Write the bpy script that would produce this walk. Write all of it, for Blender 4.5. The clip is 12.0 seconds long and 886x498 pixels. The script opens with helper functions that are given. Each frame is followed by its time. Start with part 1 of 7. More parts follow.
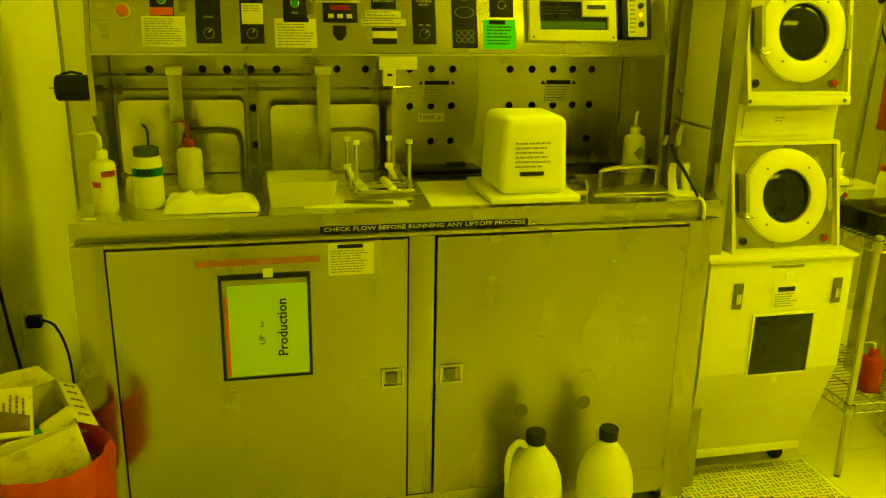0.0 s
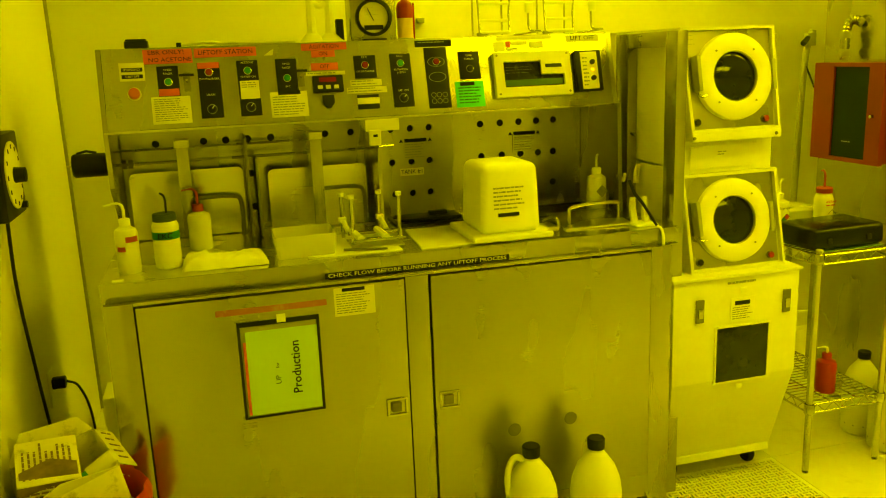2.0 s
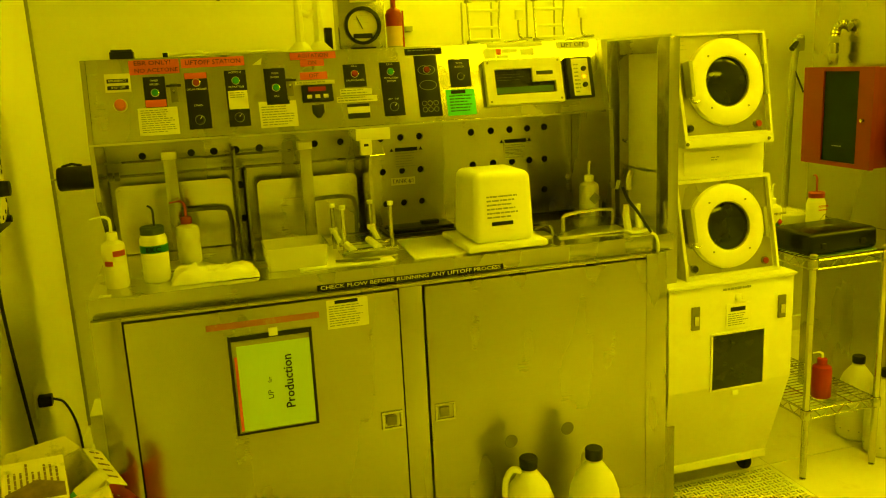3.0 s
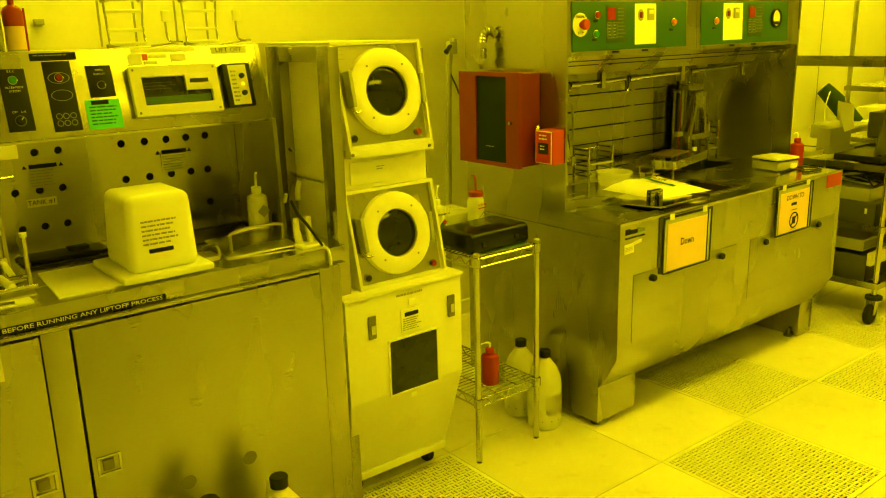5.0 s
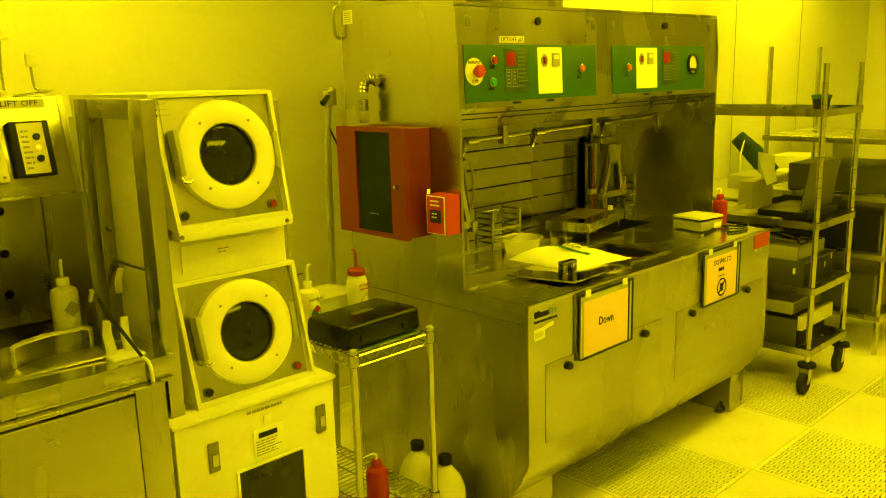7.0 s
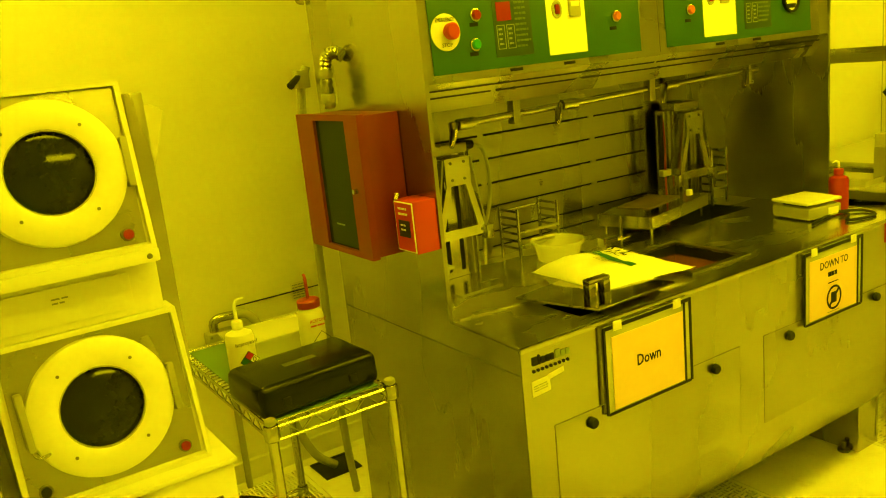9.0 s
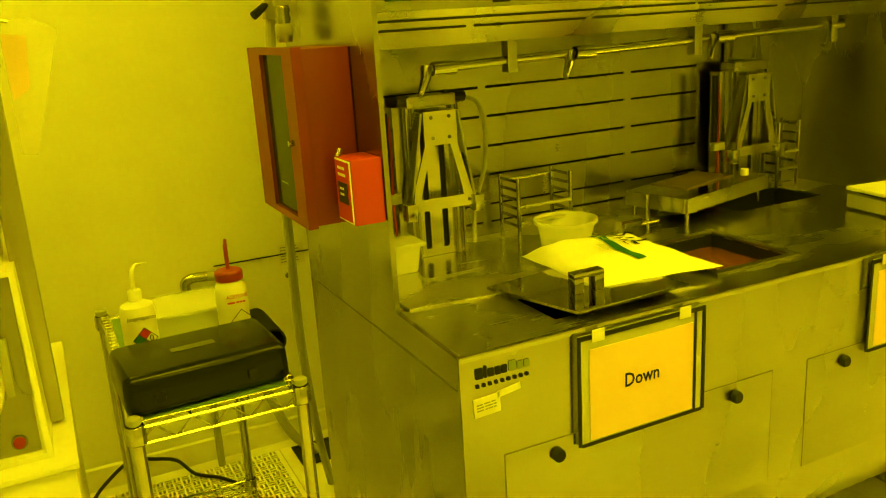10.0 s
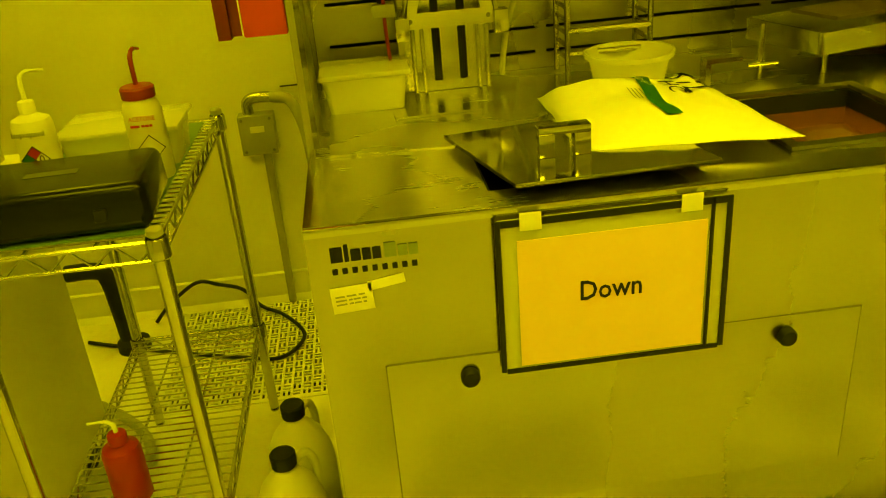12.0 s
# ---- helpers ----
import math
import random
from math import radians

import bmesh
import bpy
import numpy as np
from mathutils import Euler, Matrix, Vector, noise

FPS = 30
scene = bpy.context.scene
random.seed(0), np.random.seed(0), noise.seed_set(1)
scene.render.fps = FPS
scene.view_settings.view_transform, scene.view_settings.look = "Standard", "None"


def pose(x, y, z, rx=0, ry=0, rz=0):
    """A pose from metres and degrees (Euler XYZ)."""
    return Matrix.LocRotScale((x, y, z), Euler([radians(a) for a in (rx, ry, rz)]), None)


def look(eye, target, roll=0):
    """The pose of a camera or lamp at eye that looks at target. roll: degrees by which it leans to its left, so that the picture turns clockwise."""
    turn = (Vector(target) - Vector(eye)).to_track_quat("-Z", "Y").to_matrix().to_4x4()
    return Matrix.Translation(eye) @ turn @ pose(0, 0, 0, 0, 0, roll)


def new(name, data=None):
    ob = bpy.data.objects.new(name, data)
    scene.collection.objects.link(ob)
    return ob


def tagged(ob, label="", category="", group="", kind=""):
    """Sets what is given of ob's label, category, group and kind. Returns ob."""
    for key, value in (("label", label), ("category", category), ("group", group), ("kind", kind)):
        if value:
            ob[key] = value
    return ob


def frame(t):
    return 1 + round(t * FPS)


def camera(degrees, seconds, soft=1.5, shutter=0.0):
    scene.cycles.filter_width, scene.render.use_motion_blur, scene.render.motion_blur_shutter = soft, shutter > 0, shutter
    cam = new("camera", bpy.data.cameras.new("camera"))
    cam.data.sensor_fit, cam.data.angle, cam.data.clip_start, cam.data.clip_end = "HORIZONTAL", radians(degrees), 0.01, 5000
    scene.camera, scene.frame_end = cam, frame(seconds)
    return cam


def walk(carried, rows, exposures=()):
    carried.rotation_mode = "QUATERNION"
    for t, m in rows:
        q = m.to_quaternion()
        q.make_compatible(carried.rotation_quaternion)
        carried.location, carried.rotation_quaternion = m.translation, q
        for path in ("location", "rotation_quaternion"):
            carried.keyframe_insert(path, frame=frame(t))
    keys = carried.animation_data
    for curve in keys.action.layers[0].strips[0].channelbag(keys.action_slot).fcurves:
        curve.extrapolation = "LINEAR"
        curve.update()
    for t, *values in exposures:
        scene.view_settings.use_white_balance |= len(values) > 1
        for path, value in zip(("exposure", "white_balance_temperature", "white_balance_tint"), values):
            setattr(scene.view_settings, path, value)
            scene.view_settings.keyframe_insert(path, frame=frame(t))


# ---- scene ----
cam = camera(56.3, 12.0, 1.0)
PATH = [
    (0, (0.009, -0.041, 1.536), (0.433, 1.824, 0.95), 1.1),
    (0.5, (-0.061, -0.092, 1.545), (0.35, 1.779, 0.97), 2.0),
    (1, (-0.094, -0.179, 1.549), (0.405, 1.689, 1.038), 1.7),
    (1.5, (-0.116, -0.234, 1.545), (0.351, 1.653, 1.076), 0.5),
    (2, (-0.119, -0.284, 1.559), (0.39, 1.595, 1.103), -2.3),
    (2.5, (-0.117, -0.281, 1.555), (0.436, 1.591, 1.12), -2.9),
    (2.7, (-0.13, -0.269, 1.552), (0.388, 1.615, 1.122), -2.8),
    (4.3, (-0.082, -0.181, 1.616), (0.89, 1.484, 1.084), -2.0),
    (4.5, (-0.061, -0.175, 1.624), (0.986, 1.443, 1.09), -1.7),
    (5, (-0.023, -0.157, 1.647), (1.169, 1.364, 1.133), -1.5),
    (5.5, (0.063, -0.12, 1.655), (1.344, 1.36, 1.247), -1.5),
    (6, (0.189, -0.077, 1.65), (1.467, 1.415, 1.276), -1.4),
    (6.5, (0.31, 0.051, 1.633), (1.608, 1.529, 1.278), -1.0),
    (7, (0.454, 0.183, 1.641), (1.806, 1.598, 1.229), -1.6),
    (7.5, (0.653, 0.241, 1.618), (1.961, 1.694, 1.194), -3.7),
    (7.7, (0.75, 0.261, 1.614), (2.008, 1.765, 1.218), -4.5),
    (9.3, (1.463, 0.442, 1.596), (2.43, 2.125, 1.115), -4.8),
    (9.5, (1.578, 0.482, 1.57), (2.476, 2.2, 1.077), -3.6),
    (10, (1.807, 0.588, 1.502), (2.634, 2.33, 0.972), -3.6),
    (10.5, (2.013, 0.757, 1.418), (2.768, 2.492, 0.771), -2.2),
    (11, (2.217, 0.844, 1.368), (2.764, 2.594, 0.568), -3.1),
    (11.5, (2.396, 0.858, 1.364), (2.666, 2.655, 0.527), -5.1),
    (12, (2.534, 0.844, 1.332), (2.672, 2.648, 0.48), -4.9),
]
walk(cam, [(t, look(eye, target, roll)) for t, eye, target, roll in PATH],
     exposures=[(0.0, -0.35, 6500, -13), (0.5, -0.3, 6500, -8), (1.5, -0.28, 6500, 4), (2.5, -0.24, 6500, 10), (5.5, -0.32, 6500, 20), (7.5, -0.29, 6500, 19), (9.5, -0.26, 6500, 19), (12.0, -0.62, 6500, 14)])

# ---- world and exposure: a closed room, lit by its ceiling lights alone ----
world = bpy.data.worlds.new("world")
scene.world = world
world.use_nodes = True
world.node_tree.nodes["Background"].inputs[0].default_value = (0.02, 0.018, 0.0, 1)
world.node_tree.nodes["Background"].inputs[1].default_value = 0.1
LAMP = 16.8
LAMP_COLOUR = (1.0, 0.88, 0.0)


# ---- materials ----
def mat(name, colour, rough=0.5, metal=0.0, var=0.12, scale=6.0, fine=90.0, bump=0.05, stretch=(1, 1, 1), coat=0.0,
        rough_var=0.12, stain=None, stain_amount=0.5, stain_scale=3.0, transmission=0.0, random_tone=0.0, alpha=1.0, subsurface=0.0, spec=0.5, smear=None):
    m = bpy.data.materials.new(name)
    m.use_nodes = True
    nt = m.node_tree
    n, l = nt.nodes, nt.links
    b = n["Principled BSDF"]
    tc = n.new("ShaderNodeTexCoord")
    mp = n.new("ShaderNodeMapping")
    mp.inputs["Scale"].default_value = stretch
    l.new(tc.outputs["Object"], mp.inputs["Vector"])
    big = n.new("ShaderNodeTexNoise")
    big.inputs["Scale"].default_value, big.inputs["Detail"].default_value = scale, 4
    small = n.new("ShaderNodeTexNoise")
    small.inputs["Scale"].default_value, small.inputs["Detail"].default_value = fine, 3
    l.new(tc.outputs["Object"], big.inputs["Vector"])
    l.new(mp.outputs["Vector"], small.inputs["Vector"])
    add = n.new("ShaderNodeMath")
    add.operation = "MULTIPLY_ADD"
    add.inputs[1].default_value = 0.35
    l.new(small.outputs["Fac"], add.inputs[0])
    l.new(big.outputs["Fac"], add.inputs[2])
    ramp = n.new("ShaderNodeMapRange")
    ramp.inputs["From Min"].default_value, ramp.inputs["From Max"].default_value = 0.4, 0.95
    ramp.inputs["To Min"].default_value, ramp.inputs["To Max"].default_value = 1 - var, 1 + var
    l.new(add.outputs[0], ramp.inputs["Value"])
    tone = ramp.outputs["Result"]
    if random_tone:
        info = n.new("ShaderNodeObjectInfo")
        rr = n.new("ShaderNodeMapRange")
        rr.inputs["To Min"].default_value, rr.inputs["To Max"].default_value = 1 - random_tone, 1 + random_tone
        l.new(info.outputs["Random"], rr.inputs["Value"])
        mul = n.new("ShaderNodeMath")
        mul.operation = "MULTIPLY"
        l.new(tone, mul.inputs[0]), l.new(rr.outputs["Result"], mul.inputs[1])
        tone = mul.outputs[0]
    vm = n.new("ShaderNodeVectorMath")
    vm.operation = "SCALE"
    vm.inputs[0].default_value = colour
    l.new(tone, vm.inputs["Scale"])
    out = vm.outputs[0]
    if stain:
        sn = n.new("ShaderNodeTexNoise")
        sn.inputs["Scale"].default_value, sn.inputs["Detail"].default_value, sn.inputs["Roughness"].default_value = stain_scale, 3 if metal else 6, 0.5 if metal else 0.65
        l.new(tc.outputs["Object"], sn.inputs["Vector"])
        sr = n.new("ShaderNodeMapRange")
        sr.inputs["From Min"].default_value, sr.inputs["From Max"].default_value = (0.45, 0.75) if metal else (0.56, 0.72)
        sr.inputs["To Max"].default_value = stain_amount
        l.new(sn.outputs["Fac"], sr.inputs["Value"])
        mx = n.new("ShaderNodeMix")
        mx.data_type = "RGBA"
        l.new(sr.outputs["Result"], mx.inputs["Factor"])
        l.new(out, mx.inputs["A"])
        mx.inputs["B"].default_value = (*stain, 1)
        out = mx.outputs["Result"]
    l.new(out, b.inputs["Base Color"])
    r2 = n.new("ShaderNodeMapRange")
    r2.inputs["To Min"].default_value, r2.inputs["To Max"].default_value = max(0.02, rough - rough_var), min(1, rough + rough_var)
    l.new(add.outputs[0], r2.inputs["Value"])
    gloss = r2.outputs["Result"]
    if smear:
        # wiped-on film: long soft streaks that dull the gloss
        sm = n.new("ShaderNodeMapping")
        sm.inputs["Scale"].default_value = smear
        l.new(tc.outputs["Object"], sm.inputs["Vector"])
        wn = n.new("ShaderNodeTexNoise")
        wn.inputs["Scale"].default_value, wn.inputs["Detail"].default_value, wn.inputs["Distortion"].default_value = 4.0, 3, 0.0
        l.new(sm.outputs["Vector"], wn.inputs["Vector"])
        wr = n.new("ShaderNodeMapRange")
        wr.inputs["From Min"].default_value, wr.inputs["From Max"].default_value = 0.35, 0.7
        wr.inputs["To Min"].default_value, wr.inputs["To Max"].default_value = -0.06, 0.12
        l.new(wn.outputs["Fac"], wr.inputs["Value"])
        ga = n.new("ShaderNodeMath")
        l.new(gloss, ga.inputs[0]), l.new(wr.outputs["Result"], ga.inputs[1])
        gloss = ga.outputs[0]
    l.new(gloss, b.inputs["Roughness"])
    b.inputs["Metallic"].default_value = metal
    b.inputs["Coat Weight"].default_value = coat
    b.inputs["Specular IOR Level"].default_value = spec
    b.inputs["Transmission Weight"].default_value = transmission
    b.inputs["Alpha"].default_value = alpha
    if subsurface:
        b.inputs["Subsurface Weight"].default_value = subsurface
        b.inputs["Subsurface Radius"].default_value = (0.02, 0.02, 0.02)
        b.inputs["Subsurface Scale"].default_value = 1.0
    if bump:
        bp = n.new("ShaderNodeBump")
        bp.inputs["Strength"].default_value, bp.inputs["Distance"].default_value = bump, 0.002
        l.new(small.outputs["Fac"], bp.inputs["Height"])
        l.new(bp.outputs["Normal"], b.inputs["Normal"])
    return m


def glow(name, colour, strength):
    m = bpy.data.materials.new(name)
    m.use_nodes = True
    b = m.node_tree.nodes["Principled BSDF"]
    b.inputs["Base Color"].default_value = (*colour, 1)
    b.inputs["Emission Color"].default_value = (*colour, 1)
    b.inputs["Emission Strength"].default_value = strength
    return m


WALL = mat("painted_wall_panel", (0.80, 0.80, 0.78), 0.5, var=0.04, scale=1.2, fine=160, bump=0, stain=(0.66, 0.65, 0.6), stain_amount=0.25, stain_scale=1.4)
CEIL = mat("ceiling_tile_white", (0.8, 0.8, 0.78), 0.8, var=0.04)
FLOOR = mat("vinyl_floor_tile", (0.74, 0.73, 0.69), 0.34, var=0.07, scale=3, fine=120, bump=0.02, random_tone=0.06, stain=(0.45, 0.4, 0.3), stain_amount=0.4, stain_scale=9)
PERF = mat("perforated_floor_tile", (0.80, 0.79, 0.75), 0.36, var=0.07, scale=4, bump=0.02, random_tone=0.06)
# Near-black base colour holds the shade under the floor, so slots look dark.
PLENUM = mat("shade_black_plenum", (0.02, 0.02, 0.02), 0.9)
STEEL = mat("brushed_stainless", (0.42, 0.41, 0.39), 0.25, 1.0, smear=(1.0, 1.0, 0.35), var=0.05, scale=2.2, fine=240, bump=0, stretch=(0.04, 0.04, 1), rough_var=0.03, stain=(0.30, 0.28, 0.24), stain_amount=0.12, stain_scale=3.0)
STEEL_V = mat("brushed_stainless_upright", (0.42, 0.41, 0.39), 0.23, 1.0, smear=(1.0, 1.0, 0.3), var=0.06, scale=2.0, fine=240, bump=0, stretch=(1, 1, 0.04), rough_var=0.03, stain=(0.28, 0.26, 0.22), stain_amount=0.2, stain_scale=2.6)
# Paler copy of the stainless; brightness of reflected light is put into its colour.
STEEL_TOP = mat("brightened_stainless", (0.70, 0.69, 0.65), 0.20, 1.0, smear=(0.6, 1.0, 1.0), var=0.10, scale=5, fine=200, bump=0, stretch=(0.05, 1, 1), rough_var=0.07, stain=(0.42, 0.40, 0.35), stain_amount=0.28, stain_scale=5)
MIRROR = mat("polished_stainless", (0.52, 0.51, 0.47), 0.07, 1.0, var=0.05, bump=0.02, rough_var=0.05)
CHROME = mat("chrome_plate", (0.54, 0.53, 0.50), 0.17, 1.0, var=0.06, bump=0.02, rough_var=0.08)
# Dark steel fittings; also darkened stainless, with shade put into edge and recess colour.
DARKSTEEL = mat("dark_and_shaded_steel", (0.22, 0.21, 0.2), 0.4, 1.0)
CREAM = mat("cream_enamel", (0.74, 0.73, 0.66), 0.33, var=0.05, scale=3, bump=0.02, stain=(0.55, 0.5, 0.38), stain_amount=0.3, stain_scale=6)
POLY = mat("white_polypropylene", (0.82, 0.82, 0.78), 0.4, var=0.04, bump=0.03)
HDPE = mat("translucent_polyethylene", (0.74, 0.74, 0.66), 0.38, var=0.05, bump=0.03, subsurface=0.35)
CLEAR = mat("clear_soft_plastic", (0.84, 0.84, 0.78), 0.22, var=0.03, bump=0.02, alpha=0.42, rough_var=0.06)
# Black plastic; also the sheets that stand in for shade in gaps and slots.
BLACK = mat("black_plastic_and_shade", (0.012, 0.012, 0.013), 0.42, var=0.2, bump=0.05, spec=0.22)
RUBBER = mat("black_rubber", (0.015, 0.015, 0.015), 0.65, var=0.2, spec=0.25)
TANK = mat("dark_tank_liner", (0.015, 0.015, 0.015), 0.35, spec=0.3)
RED = mat("red_enamel_cabinet", (0.18, 0.013, 0.007), 0.40, var=0.12, scale=5, bump=0.05)
ORANGERED = mat("orange_red_enamel", (0.44, 0.03, 0.01), 0.42, var=0.08)
REDPLASTIC = mat("red_polyethylene", (0.34, 0.010, 0.010), 0.42, var=0.08, subsurface=0.1)
REDCAP = mat("red_cap_plastic", (0.28, 0.02, 0.01), 0.4, var=0.06)
REDBAG = mat("red_bin_liner", (0.50, 0.035, 0.012), 0.35, var=0.2, scale=18, bump=0.2)
GREENP = mat("dark_green_panel", (0.016, 0.085, 0.03), 0.42, var=0.08, bump=0.03)
GREENC = mat("green_cap", (0.02, 0.35, 0.08), 0.45)
GREENB = mat("green_lens", (0.015, 0.28, 0.06), 0.25)
REDB = mat("red_lens", (0.26, 0.01, 0.008), 0.25)
ORANGEB = mat("amber_lens", (0.62, 0.14, 0.05), 0.3)
NOTEG = mat("green_paper_note", (0.10, 0.72, 0.12), 0.7, var=0.06)
ORANGETAPE = mat("orange_label_tape", (0.66, 0.10, 0.02), 0.6, var=0.08)
WHITEPAPER = mat("white_paper", (0.80, 0.80, 0.74), 0.75, var=0.05)
CREAMPAPER = mat("aged_label_paper", (0.72, 0.70, 0.56), 0.7, var=0.08)
GREENPAPER = mat("pale_green_paper", (0.46, 0.66, 0.4), 0.7, var=0.05)
ORANGEPAPER = mat("pale_orange_paper", (0.80, 0.56, 0.3), 0.7, var=0.04)
INK = mat("black_ink", (0.015, 0.015, 0.015), 0.7, bump=0, spec=0.15)
GREYINK = mat("faded_grey_ink", (0.26, 0.27, 0.25), 0.6, bump=0)
REDINK = mat("red_ink", (0.42, 0.015, 0.02), 0.6, bump=0)
SMOKE = mat("dark_tinted_window", (0.010, 0.011, 0.008), 0.07, var=0.25, rough_var=0.04, bump=0, spec=0.35, stain=(0.04, 0.04, 0.03), stain_amount=0.6, stain_scale=14)
GREENWIN = mat("green_tinted_window", (0.010, 0.020, 0.007), 0.12, var=0.2, rough_var=0.04, bump=0.0, coat=0.0, spec=0.12)
CLOTH = mat("white_cleanroom_wipe", (0.84, 0.84, 0.8), 0.85, var=0.04, fine=400, bump=0.25)
FILM = mat("white_plastic_bag", (0.86, 0.86, 0.8), 0.32, var=0.04, bump=0.05)
GREENINK = mat("dark_green_print", (0.01, 0.12, 0.05), 0.5)
CARD = mat("printed_cardboard", (0.76, 0.72, 0.54), 0.7, var=0.1, stain=(0.1, 0.09, 0.05), stain_amount=0.7, stain_scale=16)
GREY = mat("grey_enamel", (0.32, 0.32, 0.3), 0.45, var=0.1)
LAPTOP = mat("dark_grey_shell", (0.07, 0.07, 0.07), 0.35, var=0.1)
FLUID = mat("brown_tank_liquid", (0.15, 0.045, 0.015), 0.08, var=0.25, scale=9, bump=0, rough_var=0.02)
LED = glow("amber_led", (1.0, 0.25, 0.0), 3.0)
DISPLAY = mat("red_display_window", (0.28, 0.012, 0.01), 0.2)
LIGHTPANEL = glow("yellow_ceiling_light", LAMP_COLOUR, LAMP)


# ---- building helpers ----
def thing(name, place, label, category, group="", kind="", turn=0.0):
    e = new(name)
    e.empty_display_size = 0.05
    e.matrix_world = pose(*place, 0, 0, turn)
    e["local"] = 1 if turn else 0
    return tagged(e, label, category, group, kind)


def root_of(ob):
    while ob.parent:
        ob = ob.parent
    return ob


def mesh_of(name, bm, material, smooth=None):
    me = bpy.data.meshes.new(name)
    bmesh.ops.recalc_face_normals(bm, faces=bm.faces)
    if smooth:
        for f in bm.faces:
            f.smooth = True
        for e in bm.edges:
            if len(e.link_faces) == 2 and e.calc_face_angle(0) > radians(smooth):
                e.smooth = False
    bm.to_mesh(me)
    bm.free()
    me.materials.append(material)
    return me


def part(name, bm, material, parent, label="", local=False, smooth=35):
    """One mesh under a thing or a part. Built in the world's places, unless local: then in the thing's own."""
    root = root_of(parent)
    if not local:
        bmesh.ops.transform(bm, matrix=root.matrix_basis.inverted(), verts=bm.verts)
    ob = new(name, mesh_of(name, bm, material, smooth))
    ob.parent = parent
    return tagged(ob, label)


def structure(name, bm, material, label, category, smooth=None):
    return tagged(new(name, mesh_of(name, bm, material, smooth)), label, category, kind="structure")


def box(x0, x1, y0, y1, z0, z1, bevel=0.0, bm=None, segments=2):
    tmp = bmesh.new()
    bmesh.ops.create_cube(tmp, size=1.0)
    bmesh.ops.transform(tmp, matrix=Matrix.Translation(((x0 + x1) / 2, (y0 + y1) / 2, (z0 + z1) / 2)) @ Matrix.Diagonal((x1 - x0, y1 - y0, z1 - z0, 1)), verts=tmp.verts)
    if bevel:
        bmesh.ops.bevel(tmp, geom=tmp.edges[:], offset=bevel, segments=segments, affect="EDGES", profile=0.6)
    return merge(tmp, bm)


def merge(tmp, bm):
    if bm is None:
        return tmp
    made = {v: bm.verts.new(v.co) for v in tmp.verts}
    for f in tmp.faces:
        bm.faces.new([made[v] for v in f.verts])
    tmp.free()
    return bm


def moved(bm, m):
    bmesh.ops.transform(bm, matrix=m, verts=bm.verts)
    return bm


def tube(points, r, bm=None, sides=8, cap=True):
    """A round bar swept along points."""
    bm = bm or bmesh.new()
    pts = [Vector(p) for p in points]
    up, rings = None, []
    for i, p in enumerate(pts):
        d = (pts[min(i + 1, len(pts) - 1)] - pts[max(i - 1, 0)]).normalized()
        a = up if up is not None else d.orthogonal()
        a = (a - d * a.dot(d)).normalized()
        up = a
        b = d.cross(a)
        rr = r[i] if isinstance(r, (list, tuple)) else r
        rings.append([bm.verts.new(p + (a * math.cos(2 * math.pi * k / sides) + b * math.sin(2 * math.pi * k / sides)) * rr) for k in range(sides)])
    for q, s in zip(rings, rings[1:]):
        for k in range(sides):
            bm.faces.new((q[k], q[(k + 1) % sides], s[(k + 1) % sides], s[k]))
    if cap:
        bm.faces.new(rings[0][::-1])
        bm.faces.new(rings[-1])
    return bm


def smooth_path(points, steps=6):
    """Points along a rounded line through the given ones."""
    p = [Vector(q) for q in points]
    p = [2 * p[0] - p[1]] + p + [2 * p[-1] - p[-2]]
    out = []
    for i in range(1, len(p) - 2):
        for s in range(steps):
            t = s / steps
            out.append(0.5 * (2 * p[i] + (p[i + 1] - p[i - 1]) * t + (2 * p[i - 1] - 5 * p[i] + 4 * p[i + 1] - p[i + 2]) * t * t + (3 * p[i] - p[i - 1] - 3 * p[i + 1] + p[i + 2]) * t ** 3))
    return out + [p[-2]]


def lathe(profile, place=(0, 0, 0), sides=24, axis="z", bm=None, squash=1.0):
    """A turned body: profile of (radius, height)."""
    tmp = bmesh.new()
    rings = []
    for r, z in profile:
        if r < 1e-5:
            rings.append([tmp.verts.new((0, 0, z))])
        else:
            rings.append([tmp.verts.new((r * math.cos(2 * math.pi * k / sides), squash * r * math.sin(2 * math.pi * k / sides), z)) for k in range(sides)])
    for a, b in zip(rings, rings[1:]):
        for k in range(sides):
            va = [a[k % len(a)], a[(k + 1) % len(a)]]
            vb = [b[(k + 1) % len(b)], b[k % len(b)]]
            vs = list(dict.fromkeys(va + vb))
            if len(vs) > 2:
                tmp.faces.new(vs)
    turn = {"z": Matrix.Identity(4), "y": pose(0, 0, 0, 90, 0, 0), "x": pose(0, 0, 0, 0, 90, 0)}[axis]
    moved(tmp, Matrix.Translation(place) @ turn)
    return merge(tmp, bm)


